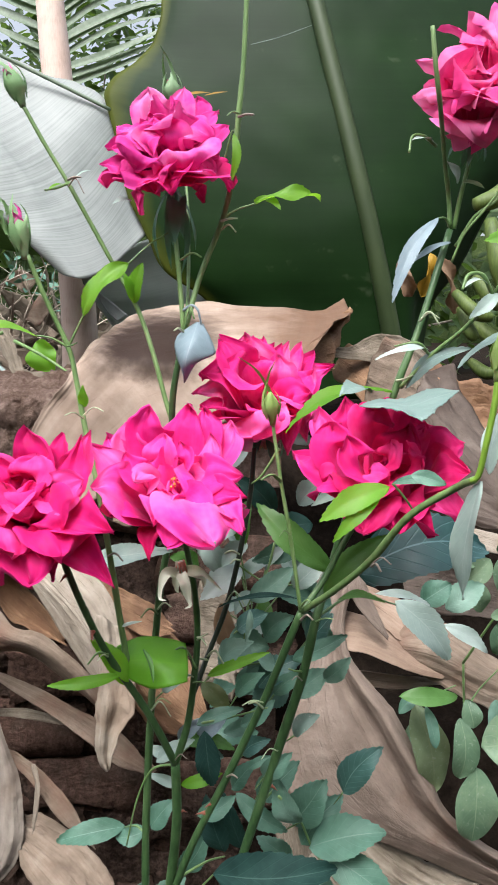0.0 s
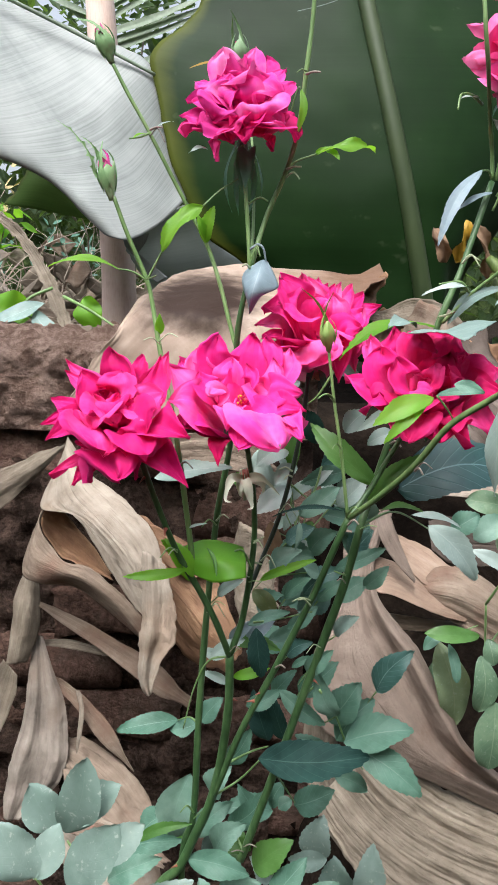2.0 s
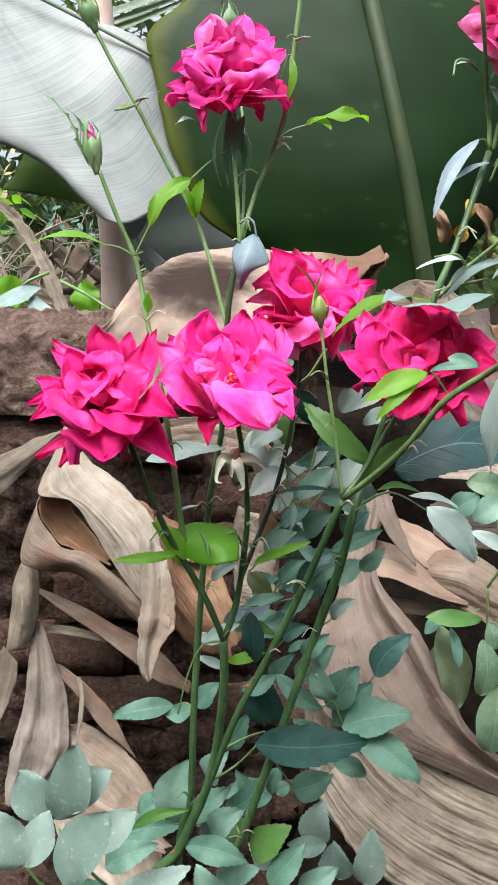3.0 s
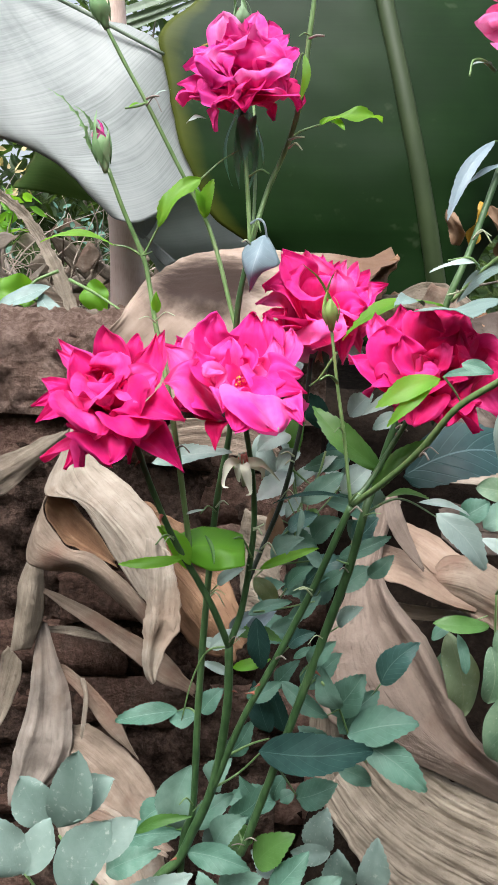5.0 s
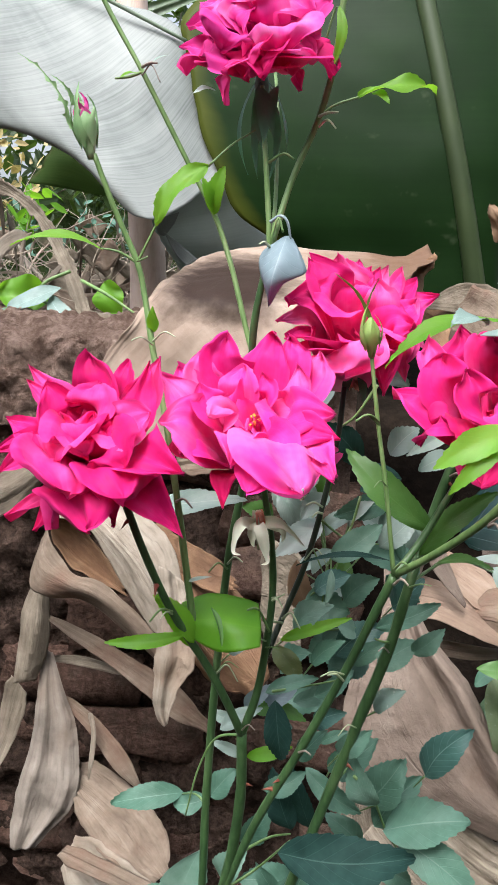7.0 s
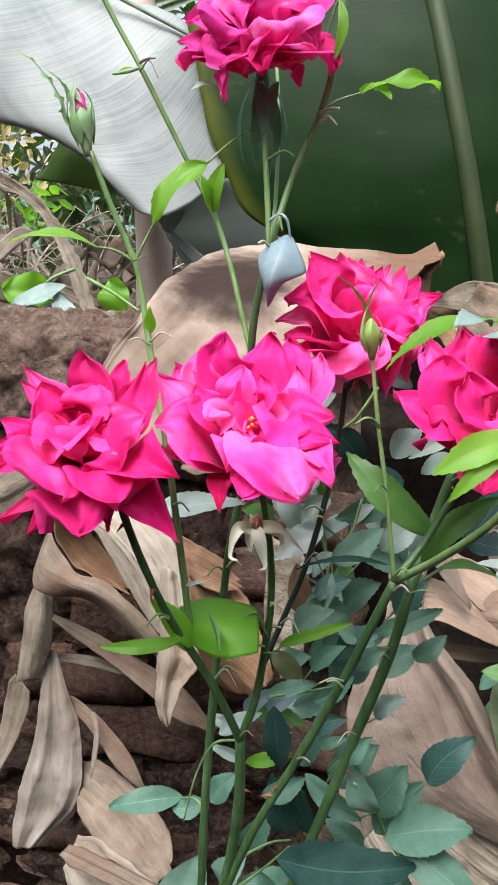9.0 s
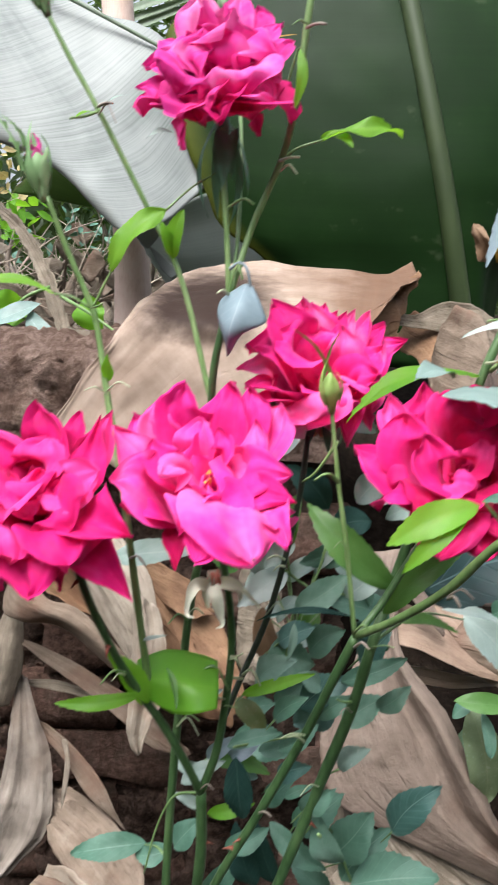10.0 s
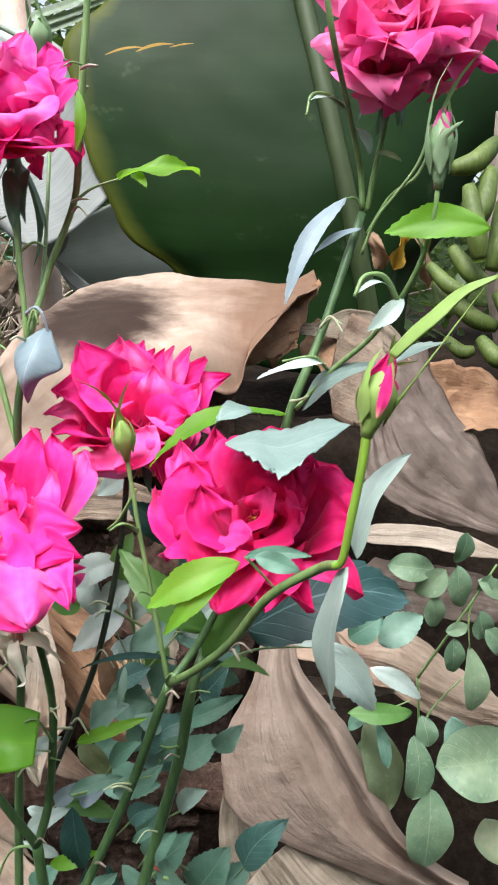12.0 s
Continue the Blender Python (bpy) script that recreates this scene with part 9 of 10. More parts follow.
dry = tagged(loft('dry_banana_leaf', [[(-0.2573, 1.1400, 0.4134), (-0.1887, 1.1000, 0.3971), (-0.1174, 1.0700, 0.3672), (-0.0820, 1.0500, 0.2932)],
     [(-0.2882, 1.1200, 0.3403), (-0.2357, 1.0800, 0.3168), (-0.1879, 1.0500, 0.2880), (-0.1581, 1.0200, 0.2426)]], 'dry_pale', None, label='dry banana leaf piled at the wall foot', nu=24, nv=54, rib=0.0012, pleat=0.0024, end=0.75, seed=396), category='dry leaf', group='dry banana leaves on the wall')
dry = tagged(loft('dry_banana_leaf', [[(-0.1992, 1.2400, 0.8418), (-0.1219, 1.2200, 0.7957), (-0.0590, 1.2000, 0.7504), (0.0025, 1.1800, 0.7062)],
     [(-0.1791, 1.2000, 0.7911), (-0.1164, 1.1800, 0.7378), (-0.0634, 1.1600, 0.6854), (-0.0118, 1.1500, 0.6384)],
     [(-0.1623, 1.2000, 0.7110), (-0.1176, 1.1900, 0.6710), (-0.0818, 1.1800, 0.6310), (-0.0418, 1.1700, 0.5822)]], 'dry_brown', None, label='brown dry banana leaf in the shade behind the canes', nu=24, nv=54, rib=0.0012, pleat=0.0024, end=0.75, seed=397), category='dry leaf', group='dry banana leaves on the wall')
dry = tagged(loft('dry_banana_leaf', [[(-0.1446, 1.2000, 0.9562), (-0.0762, 1.1800, 0.9737), (-0.0109, 1.1800, 0.9631), (0.0471, 1.2000, 0.9276)],
     [(-0.1348, 1.1900, 0.9077), (-0.0748, 1.1700, 0.9219), (-0.0096, 1.1700, 0.9154), (0.0484, 1.1900, 0.8788)]], 'dry_tan', None, label='tan dry banana leaf folded over the wall', nu=24, nv=54, rib=0.0012, pleat=0.0024, end=0.75, seed=398), category='dry leaf', group='dry banana leaves on the wall')
dry = tagged(loft('dry_banana_leaf', [[(-0.4346, 1.2700, 0.8689), (-0.3943, 1.2600, 0.8840), (-0.3413, 1.2500, 0.9118), (-0.2930, 1.2600, 0.9406)],
     [(-0.4279, 1.2500, 0.8490), (-0.3882, 1.2400, 0.8634), (-0.3356, 1.2300, 0.8982), (-0.2905, 1.2500, 0.9335)],
     [(-0.4332, 1.2600, 0.8114), (-0.3929, 1.2500, 0.8291), (-0.3419, 1.2400, 0.8754), (-0.2926, 1.2500, 0.9193)]], 'dry_grey', None, label='grey dry leaf end lying on the bricks', nu=22, pleat=0.004, pleats=9, nv=54, rib=0.0012, end=0.75, seed=399), category='dry leaf', group='dry banana leaves on the wall')
dry = tagged(loft('dry_banana_leaf', [[(0.138, 1.166, 0.864), (0.136, 1.126, 0.778), (0.127, 1.102, 0.738), (0.102, 1.084, 0.697), (0.092, 1.071, 0.654), (0.105, 1.056, 0.597), (0.166, 1.046, 0.562), (0.25, 1.036, 0.533), (0.347, 1.026, 0.495), (0.386, 1.016, 0.481)],
     [(0.161, 1.165, 0.867), (0.151, 1.124, 0.79), (0.14, 1.099, 0.748), (0.132, 1.079, 0.706), (0.133, 1.063, 0.665), (0.156, 1.048, 0.615), (0.204, 1.038, 0.574), (0.262, 1.028, 0.55), (0.343, 1.018, 0.515), (0.382, 1.008, 0.5)],
     [(0.176, 1.164, 0.871), (0.162, 1.124, 0.796), (0.154, 1.098, 0.757), (0.161, 1.076, 0.719), (0.174, 1.059, 0.684), (0.199, 1.044, 0.635), (0.238, 1.034, 0.588), (0.278, 1.024, 0.559), (0.341, 1.014, 0.53), (0.379, 1.004, 0.516)],
     [(0.191, 1.167, 0.871), (0.17, 1.127, 0.801), (0.167, 1.103, 0.758), (0.183, 1.086, 0.718), (0.209, 1.073, 0.679), (0.237, 1.058, 0.632), (0.268, 1.048, 0.583), (0.301, 1.038, 0.553), (0.345, 1.028, 0.527), (0.383, 1.018, 0.514)],
     [(0.199, 1.163, 0.87), (0.175, 1.122, 0.813), (0.173, 1.096, 0.774), (0.188, 1.073, 0.742), (0.219, 1.055, 0.706), (0.246, 1.04, 0.662), (0.272, 1.03, 0.62), (0.296, 1.02, 0.586), (0.338, 1.01, 0.554), (0.376, 1.0, 0.538)],
     [(0.207, 1.167, 0.866), (0.181, 1.128, 0.816), (0.18, 1.104, 0.777), (0.197, 1.087, 0.748), (0.232, 1.075, 0.711), (0.258, 1.06, 0.666), (0.284, 1.05, 0.618), (0.304, 1.04, 0.584), (0.344, 1.03, 0.552), (0.382, 1.02, 0.534)]], 'dry_mauve', None, label='broad grey-brown dry banana leaf with a rolled rim', nu=72, nv=96, pleat=0.0008, end=0.0, pleats=26, crumple=0.0028, scale=10, curl=0.0, ragged=0.003, rib=0.0009, seed=400), category='dry leaf', group='dry banana leaves on the wall')
dry = tagged(loft('dry_banana_leaf', [[(0.2042, 1.0650, 0.5706), (0.2429, 1.0550, 0.5402), (0.2886, 1.0450, 0.5131), (0.3486, 1.0300, 0.4922), (0.4135, 1.0200, 0.4687)],
     [(0.1509, 1.0550, 0.5344), (0.1952, 1.0250, 0.4968), (0.2527, 1.0000, 0.4672), (0.3230, 0.9800, 0.4445), (0.4011, 0.9700, 0.4235)],
     [(0.1066, 1.0500, 0.4755), (0.1438, 1.0100, 0.4376), (0.2003, 0.9700, 0.4049), (0.2713, 0.9500, 0.3678), (0.3471, 0.9300, 0.3327)]], 'dry_grey', None, label='olive-grey dry banana leaf, finely wrinkled, spread to the ground', nu=110, nv=90, pleat=0.0042, end=0.0, pleats=34, crumple=0.006, scale=9, curl=0.002, rib=0.0012, seed=401), category='dry leaf', group='dry banana leaves on the wall')
dry = tagged(loft('dry_banana_leaf', [[(0.1028, 1.1000, 0.6349), (0.0896, 1.0900, 0.5536), (0.1074, 1.0600, 0.4687), (0.1534, 1.0200, 0.4133), (0.2114, 0.9800, 0.3634)],
     [(0.1354, 1.1100, 0.6312), (0.1382, 1.1000, 0.5499), (0.1644, 1.0800, 0.4666), (0.2093, 1.0400, 0.4181), (0.2737, 1.0000, 0.3752)]], 'dry_grey', None, label='grey dry leaf under the broad ones', nu=24, pleat=0.002, pleats=16, crumple=0.006, nv=54, rib=0.0012, end=0.75, seed=402), category='dry leaf', group='dry banana leaves on the wall')
dry = tagged(loft('dry_banana_leaf', [[(0.21, 1.2, 0.83), (0.258, 1.18, 0.816), (0.29, 1.165, 0.793), (0.321, 1.15, 0.768), (0.358, 1.14, 0.742), (0.395, 1.13, 0.718)],
     [(0.215, 1.175, 0.817), (0.247, 1.155, 0.797), (0.28, 1.14, 0.776), (0.315, 1.13, 0.753), (0.353, 1.12, 0.735), (0.389, 1.11, 0.718)],
     [(0.216, 1.15, 0.804), (0.241, 1.13, 0.783), (0.275, 1.115, 0.76), (0.31, 1.105, 0.742), (0.348, 1.1, 0.727), (0.386, 1.1, 0.712)]], 'dry_pink', None, label='pinkish tan curled dry leaf beside the grey one', nu=36, nv=64, pleat=0.0012, pleats=7, crumple=0.006, scale=13, curl=0.004, ragged=0.005, end=0.0, rib=0.0009, seed=403), category='dry leaf', group='dry banana leaves on the wall')
dry = tagged(loft('dry_banana_leaf', [[(0.175, 1.15, 0.809), (0.206, 1.145, 0.801), (0.243, 1.14, 0.784), (0.278, 1.13, 0.761), (0.316, 1.12, 0.736)],
     [(0.175, 1.13, 0.789), (0.206, 1.12, 0.786), (0.241, 1.11, 0.772), (0.274, 1.105, 0.753), (0.311, 1.105, 0.739)],
     [(0.18, 1.105, 0.77), (0.207, 1.1, 0.765), (0.242, 1.095, 0.753), (0.27, 1.095, 0.742), (0.307, 1.1, 0.733)]], 'dry_pink', None, label='tan folded strip of dry banana leaf with a pale tip', nu=32, nv=60, pleat=0.0010, pleats=8, crumple=0.004, scale=11, curl=0.003, ragged=0.003, end=0.0, rib=0.0009, seed=404), category='dry leaf', group='dry banana leaves on the wall')
dry = tagged(loft('dry_banana_leaf', [[(0.195, 1.14, 0.883), (0.202, 1.12, 0.857), (0.215, 1.11, 0.829), (0.233, 1.1, 0.791)],
     [(0.176, 1.125, 0.876), (0.18, 1.1, 0.851), (0.2, 1.095, 0.82), (0.231, 1.095, 0.788)]], 'dry_mauve', None, label='narrow brown dry leaf flap curling over the tan ones', nu=12, nv=48, pleat=0.001, pleats=4, crumple=0.003, curl=0.006, end=0.0, rib=0.0012, seed=489), category='dry leaf', group='dry banana leaves on the wall')
dry = tagged(loft('dry_banana_leaf', [[(0.199, 1.16, 0.719), (0.248, 1.15, 0.716), (0.305, 1.15, 0.711), (0.362, 1.14, 0.709), (0.423, 1.14, 0.714)],
     [(0.212, 1.15, 0.699), (0.264, 1.14, 0.7), (0.319, 1.14, 0.707), (0.36, 1.13, 0.701), (0.42, 1.13, 0.705)]], 'dry_pale', None, label='pale strip of dry banana leaf', nu=14, nv=54, pleat=0.002, pleats=3, crumple=0.005, curl=0.006, end=0.0, rib=0.0012, seed=405), category='dry leaf', group='dry banana leaves on the wall')
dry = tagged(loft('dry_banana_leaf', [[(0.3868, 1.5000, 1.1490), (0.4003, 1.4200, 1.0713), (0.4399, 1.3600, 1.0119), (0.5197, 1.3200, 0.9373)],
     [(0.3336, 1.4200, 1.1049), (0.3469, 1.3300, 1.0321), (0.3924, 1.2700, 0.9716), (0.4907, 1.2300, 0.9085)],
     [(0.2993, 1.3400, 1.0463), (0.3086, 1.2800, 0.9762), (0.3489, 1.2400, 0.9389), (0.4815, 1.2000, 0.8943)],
     [(0.2751, 1.2800, 0.9916), (0.2725, 1.2500, 0.9509), (0.3141, 1.2200, 0.9244), (0.4375, 1.2000, 0.8899)]], 'dry_shade', None, label='dark grey-brown dry banana leaf behind the half open bud', crumple=0.012, pleats=9, pleat=0.010, nu=44, nv=60, rib=0.0012, end=0.75, seed=406), category='dry leaf', group='dry banana leaves on the wall')
dry = tagged(loft('dry_banana_leaf', [[(0.2670, 1.2000, 0.9104), (0.3214, 1.1800, 0.9171), (0.3767, 1.1700, 0.9135), (0.4606, 1.1600, 0.8920)],
     [(0.2650, 1.1800, 0.8901), (0.3186, 1.1600, 0.8952), (0.3730, 1.1500, 0.8904), (0.4553, 1.1400, 0.8731)]], 'dry_pale', None, label='pale stiff strip of dry banana leaf', nu=12, pleats=6, nv=54, rib=0.0012, pleat=0.0024, end=0.75, seed=407), category='dry leaf', group='dry banana leaves on the wall')
dry = tagged(loft('dry_banana_leaf', [[(0.3551, 1.5000, 1.1440), (0.4014, 1.4500, 1.0946), (0.4817, 1.4500, 1.0869), (0.5548, 1.4500, 1.0613)],
     [(0.3580, 1.4000, 1.0558), (0.4107, 1.3600, 1.0115), (0.4619, 1.3600, 0.9953), (0.5374, 1.3800, 0.9753)]], 'dry_brown', None, label='crumpled brown dry leaf beside the banana bunch', crumple=0.03, scale=10, nu=24, nv=54, rib=0.0012, pleat=0.0024, end=0.75, seed=408), category='dry leaf', group='dry banana leaves on the wall')
dry = tagged(loft('dry_banana_leaf', [[(0.2508, 1.1500, 0.7841), (0.3056, 1.1400, 0.7969), (0.3739, 1.1200, 0.7546), (0.4532, 1.1000, 0.7286)],
     [(0.2476, 1.1200, 0.7678), (0.2998, 1.1000, 0.7635), (0.3647, 1.0800, 0.7382), (0.4401, 1.0600, 0.7214)],
     [(0.2628, 1.1200, 0.7380), (0.3158, 1.1000, 0.7193), (0.3670, 1.0800, 0.7016), (0.4430, 1.0600, 0.6852)]], 'dry_tan', None, label='tan dry leaf folded over dark litter', crumple=0.014, nu=24, nv=54, rib=0.0012, pleat=0.0024, end=0.75, seed=409), category='dry leaf', group='dry banana leaves on the wall')
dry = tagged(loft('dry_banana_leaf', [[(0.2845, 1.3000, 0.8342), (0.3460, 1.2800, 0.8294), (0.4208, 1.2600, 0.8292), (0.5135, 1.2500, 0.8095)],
     [(0.2895, 1.2600, 0.7690), (0.3512, 1.2500, 0.7657), (0.4168, 1.2300, 0.7669), (0.5079, 1.2200, 0.7479)]], 'dry_shade', None, label='dark brown dry leaf deep in the shade', nu=20, crumple=0.02, nv=54, rib=0.0012, pleat=0.0024, end=0.75, seed=410), category='dry leaf', group='dry banana leaves on the wall')
dry = tagged(loft('dry_banana_leaf', [[(0.2441, 1.7000, 1.1636), (0.2782, 1.6200, 1.1269), (0.3037, 1.5000, 1.0608)],
     [(0.2013, 1.6600, 1.1030), (0.2443, 1.5600, 1.0724), (0.2625, 1.4500, 1.0210)]], 'dry_brown', None, label='dark brown dry leaf under the torn edge', nu=16, crumple=0.02, nv=54, rib=0.0012, pleat=0.0024, end=0.75, seed=411), category='dry leaf', group='dry banana leaves on the wall')
dry = tagged(loft('dry_banana_leaf', [[(0.3070, 1.6000, 1.0892), (0.3311, 1.5600, 1.0737), (0.3533, 1.4600, 1.0299)],
     [(0.2682, 1.5000, 1.0230), (0.2948, 1.4200, 0.9994), (0.3123, 1.3600, 0.9760)]], 'dry_brown', None, label='brown dry leaf in the hollow of the wall', nu=16, crumple=0.02, nv=54, rib=0.0012, pleat=0.0024, end=0.75, seed=412), category='dry leaf', group='dry banana leaves on the wall')

# ---- creepers at the foot of the wall ----
vine = holder('creeper_vine', (0.3490, 1.1200, 0.0000), 'creeping vine with small rounded grey-green leaves', 'vine')
leaflet(vine, (0.3294, 0.9800, 0.9383), (0.3377, 0.9700, 0.9715), 0.0228, (0.1, -1.0, 0.4), teeth=0.0, blunt=0.8, material='leaf_vine', seed=413)
leaflet(vine, (0.3098, 0.9800, 0.9290), (0.2613, 0.9700, 0.9379), 0.0351, (0.1, -1.0, 0.4), teeth=0.0, blunt=0.8, material='leaf_vine', seed=414)
leaflet(vine, (0.2909, 0.9800, 0.9043), (0.3186, 0.9700, 0.9327), 0.0323, (0.1, -1.0, 0.4), teeth=0.0, blunt=0.8, material='leaf_vine', seed=415)
leaflet(vine, (0.3383, 0.9800, 0.8896), (0.3309, 0.9700, 0.9359), 0.0302, (0.1, -1.0, 0.4), teeth=0.0, blunt=0.8, material='leaf_vine', seed=416)
leaflet(vine, (0.3545, 0.9800, 0.9083), (0.3646, 0.9700, 0.9273), 0.0173, (0.1, -1.0, 0.4), teeth=0.0, blunt=0.8, material='leaf_vine', seed=417)
leaflet(vine, (0.3134, 0.9800, 0.8676), (0.3059, 0.9700, 0.9054), 0.0281, (0.1, -1.0, 0.4), teeth=0.0, blunt=0.8, material='leaf_vine', seed=418)
leaflet(vine, (0.3485, 0.9800, 0.8681), (0.3227, 0.9700, 0.8660), 0.0177, (0.1, -1.0, 0.4), teeth=0.0, blunt=0.8, material='leaf_vine', seed=419)
leaflet(vine, (0.3670, 0.9800, 0.8558), (0.3560, 0.9700, 0.8879), 0.0295, (0.1, -1.0, 0.4), teeth=0.0, blunt=0.8, material='leaf_vine', seed=420)
leaflet(vine, (0.3860, 0.9800, 0.8372), (0.3659, 0.9700, 0.8696), 0.0298, (0.1, -1.0, 0.4), teeth=0.0, blunt=0.8, material='leaf_vine', seed=421)
leaflet(vine, (0.3341, 0.9800, 0.8175), (0.3320, 0.9700, 0.8568), 0.0271, (0.1, -1.0, 0.4), teeth=0.0, blunt=0.8, material='leaf_vine', seed=422)
leaflet(vine, (0.3500, 0.9800, 0.8462), (0.3566, 0.9700, 0.7771), 0.0332, (0.1, -1.0, 0.4), teeth=0.0, blunt=0.8, material='leaf_vine', seed=423)
leaflet(vine, (0.3872, 0.9800, 0.8995), (0.3536, 0.9700, 0.9212), 0.0236, (0.1, -1.0, 0.4), teeth=0.0, blunt=0.8, material='leaf_vine', seed=424)
leafstalk(vine, [(0.3086, 1.0200, 0.7901), (0.3286, 0.9900, 0.8507), (0.3523, 0.9800, 0.8990), (0.3728, 0.9800, 0.9359)], 0.00144)
leafstalk(vine, [(0.3511, 0.9800, 0.8990), (0.3481, 0.9800, 0.8743), (0.3498, 0.9750, 0.8454)], 0.00090)
leafstalk(vine, [(0.3086, 1.0200, 0.7901), (0.3158, 1.0300, 0.7230), (0.3188, 1.0300, 0.7020)], 0.00126)
pothos = holder('creeper_plant', (0.3851, 1.0000, 0.0000), 'creeper with broad dull green spotted leaves', 'creeper')
leaflet(pothos, (0.4344, 1.0200, 0.7027), (0.3296, 1.0000, 0.6934), 0.0979, (0.0, -1.0, 0.5), teeth=0.0, blunt=0.7, droop=0.1, material='leaf_vine', seed=425)
leaflet(pothos, (0.3491, 1.0200, 0.7431), (0.3580, 1.0200, 0.7017), 0.0443, (0.0, -1.0, 0.3), teeth=0.0, blunt=0.7, seed=430)
leaflet(pothos, (0.4064, 1.0500, 0.5952), (0.4185, 1.0000, 0.5747), 0.0524, (0.0, -1.0, 0.3), teeth=0.0, blunt=0.7, material='leaf_yellowing', seed=431)
leaflet(pothos, (0.307, 1.03, 0.742), (0.233, 1.015, 0.75), 0.0303, (0, -0.7, 0.8), teeth=0.0, blunt=0.6, material='leaf_mid', seed=426)
leaflet(pothos, (0.263, 1.04, 0.738), (0.235, 1.025, 0.723), 0.0209, (0, -0.8, 0.6), teeth=0.0, blunt=0.6, material='leaf_blue', seed=490)
leaflet(pothos, (0.268, 1.03, 0.73), (0.279, 1.015, 0.683), 0.0207, (0.4, -1, 0.2), teeth=0.0, blunt=0.6, material='leaf_blue', seed=429)
leaflet(pothos, (0.261, 1.06, 0.719), (0.288, 1.045, 0.606), 0.0597, (0, -1, 0.4), teeth=0.0, blunt=0.5, wave=0.12, fold=0.1, material='leaf_yellowing', seed=428)
leaflet(pothos, (0.308, 1.02, 0.72), (0.308, 1.005, 0.648), 0.0396, (0, -1, 0.3), teeth=0.0, blunt=0.75, belly=0.2, material='leaf_vine', seed=427)
leaflet(pothos, (0.318, 1.03, 0.739), (0.325, 1.015, 0.709), 0.0317, (0, -1, 0.4), teeth=0.0, blunt=0.6, material='leaf_vine', seed=491)
leaflet(pothos, (0.325, 1.0, 0.667), (0.319, 0.985, 0.582), 0.0641, (0.2, -1, 0.5), teeth=0.0, blunt=0.75, belly=0.1, fold=0.1, material='leaf_vine', seed=432)
leaflet(pothos, (0.283, 1.08, 0.693), (0.253, 1.065, 0.65), 0.029, (0, -1, 0.5), teeth=0.0, blunt=0.6, material='leaf_vine', seed=492)
leafstalk(pothos, [(0.265, 1.04, 0.731), (0.283, 1.03, 0.747), (0.304, 1.03, 0.757)], 0.0010)
leafstalk(pothos, [(0.3177, 1.0300, 0.7231), (0.3347, 1.0400, 0.7455), (0.3646, 1.0400, 0.7806)], 0.00108)

# ---- the banana bunch ----
bunch = holder('banana_bunch', (0.5213, 1.6200, 1.2286), 'bunch of small unripe green bananas low on the plant', 'banana bunch')
banana(bunch, [(0.5277, 1.6000, 1.4592), (0.4877, 1.5730, 1.4219), (0.4477, 1.5700, 1.4086)], 0.0182)
banana(bunch, [(0.5127, 1.5700, 1.4096), (0.4976, 1.5430, 1.3513), (0.4826, 1.5400, 1.3170)], 0.0171)
banana(bunch, [(0.4693, 1.5400, 1.3785), (0.4781, 1.5130, 1.3083), (0.4869, 1.5100, 1.2622)], 0.0176)
banana(bunch, [(0.5446, 1.6000, 1.3598), (0.5345, 1.5730, 1.2912), (0.5245, 1.5700, 1.2466)], 0.0185)
banana(bunch, [(0.4557, 1.5700, 1.2825), (0.4815, 1.5430, 1.2429), (0.5074, 1.5400, 1.2274)], 0.0159)
banana(bunch, [(0.4127, 1.5400, 1.2532), (0.4426, 1.5130, 1.2189), (0.4724, 1.5100, 1.2086)], 0.0132)
banana(bunch, [(0.4583, 1.6000, 1.2083), (0.4996, 1.5730, 1.1686), (0.5409, 1.5700, 1.1529)], 0.0164)
banana(bunch, [(0.4306, 1.5700, 1.2266), (0.4428, 1.5430, 1.1870), (0.4550, 1.5400, 1.1714)], 0.0120)
banana(bunch, [(0.5045, 1.5400, 1.1349), (0.5246, 1.5130, 1.1057), (0.5446, 1.5100, 1.1004)], 0.0158)
banana(bunch, [(0.4631, 1.6000, 1.1309), (0.4840, 1.5730, 1.1105), (0.5050, 1.5700, 1.1140)], 0.0124)
banana(bunch, [(0.5367, 1.5700, 1.2095), (0.5573, 1.5430, 1.1748), (0.5778, 1.5400, 1.1640)], 0.0176)
banana(bunch, [(0.5878, 1.6400, 1.0900), (0.5597, 1.6600, 1.2791), (0.5741, 1.7000, 1.5254)], 0.022, 'twig_brown', 'stalk')
leaflet(bunch, (0.3611, 1.5800, 1.2465), (0.3771, 1.5600, 1.3204), 0.0332, (0.4, -1.0, 0.1), teeth=1.0, wave=0.35, fold=0.5, name='bract', label='yellow withered bract', material='leaf_scorched', seed=433)
leaflet(bunch, (0.4226, 1.5800, 1.2170), (0.3927, 1.5600, 1.3158), 0.0377, (0.5, -1.0, 0.1), teeth=1.0, wave=0.35, fold=0.5, name='bract', material='leaf_brown', seed=434)
leaflet(bunch, (0.3496, 1.6000, 1.2475), (0.3156, 1.5800, 1.3065), 0.0406, (-0.5, -1.0, 0.1), teeth=1.0, wave=0.35, fold=0.5, name='bract', material='leaf_brown', seed=435)

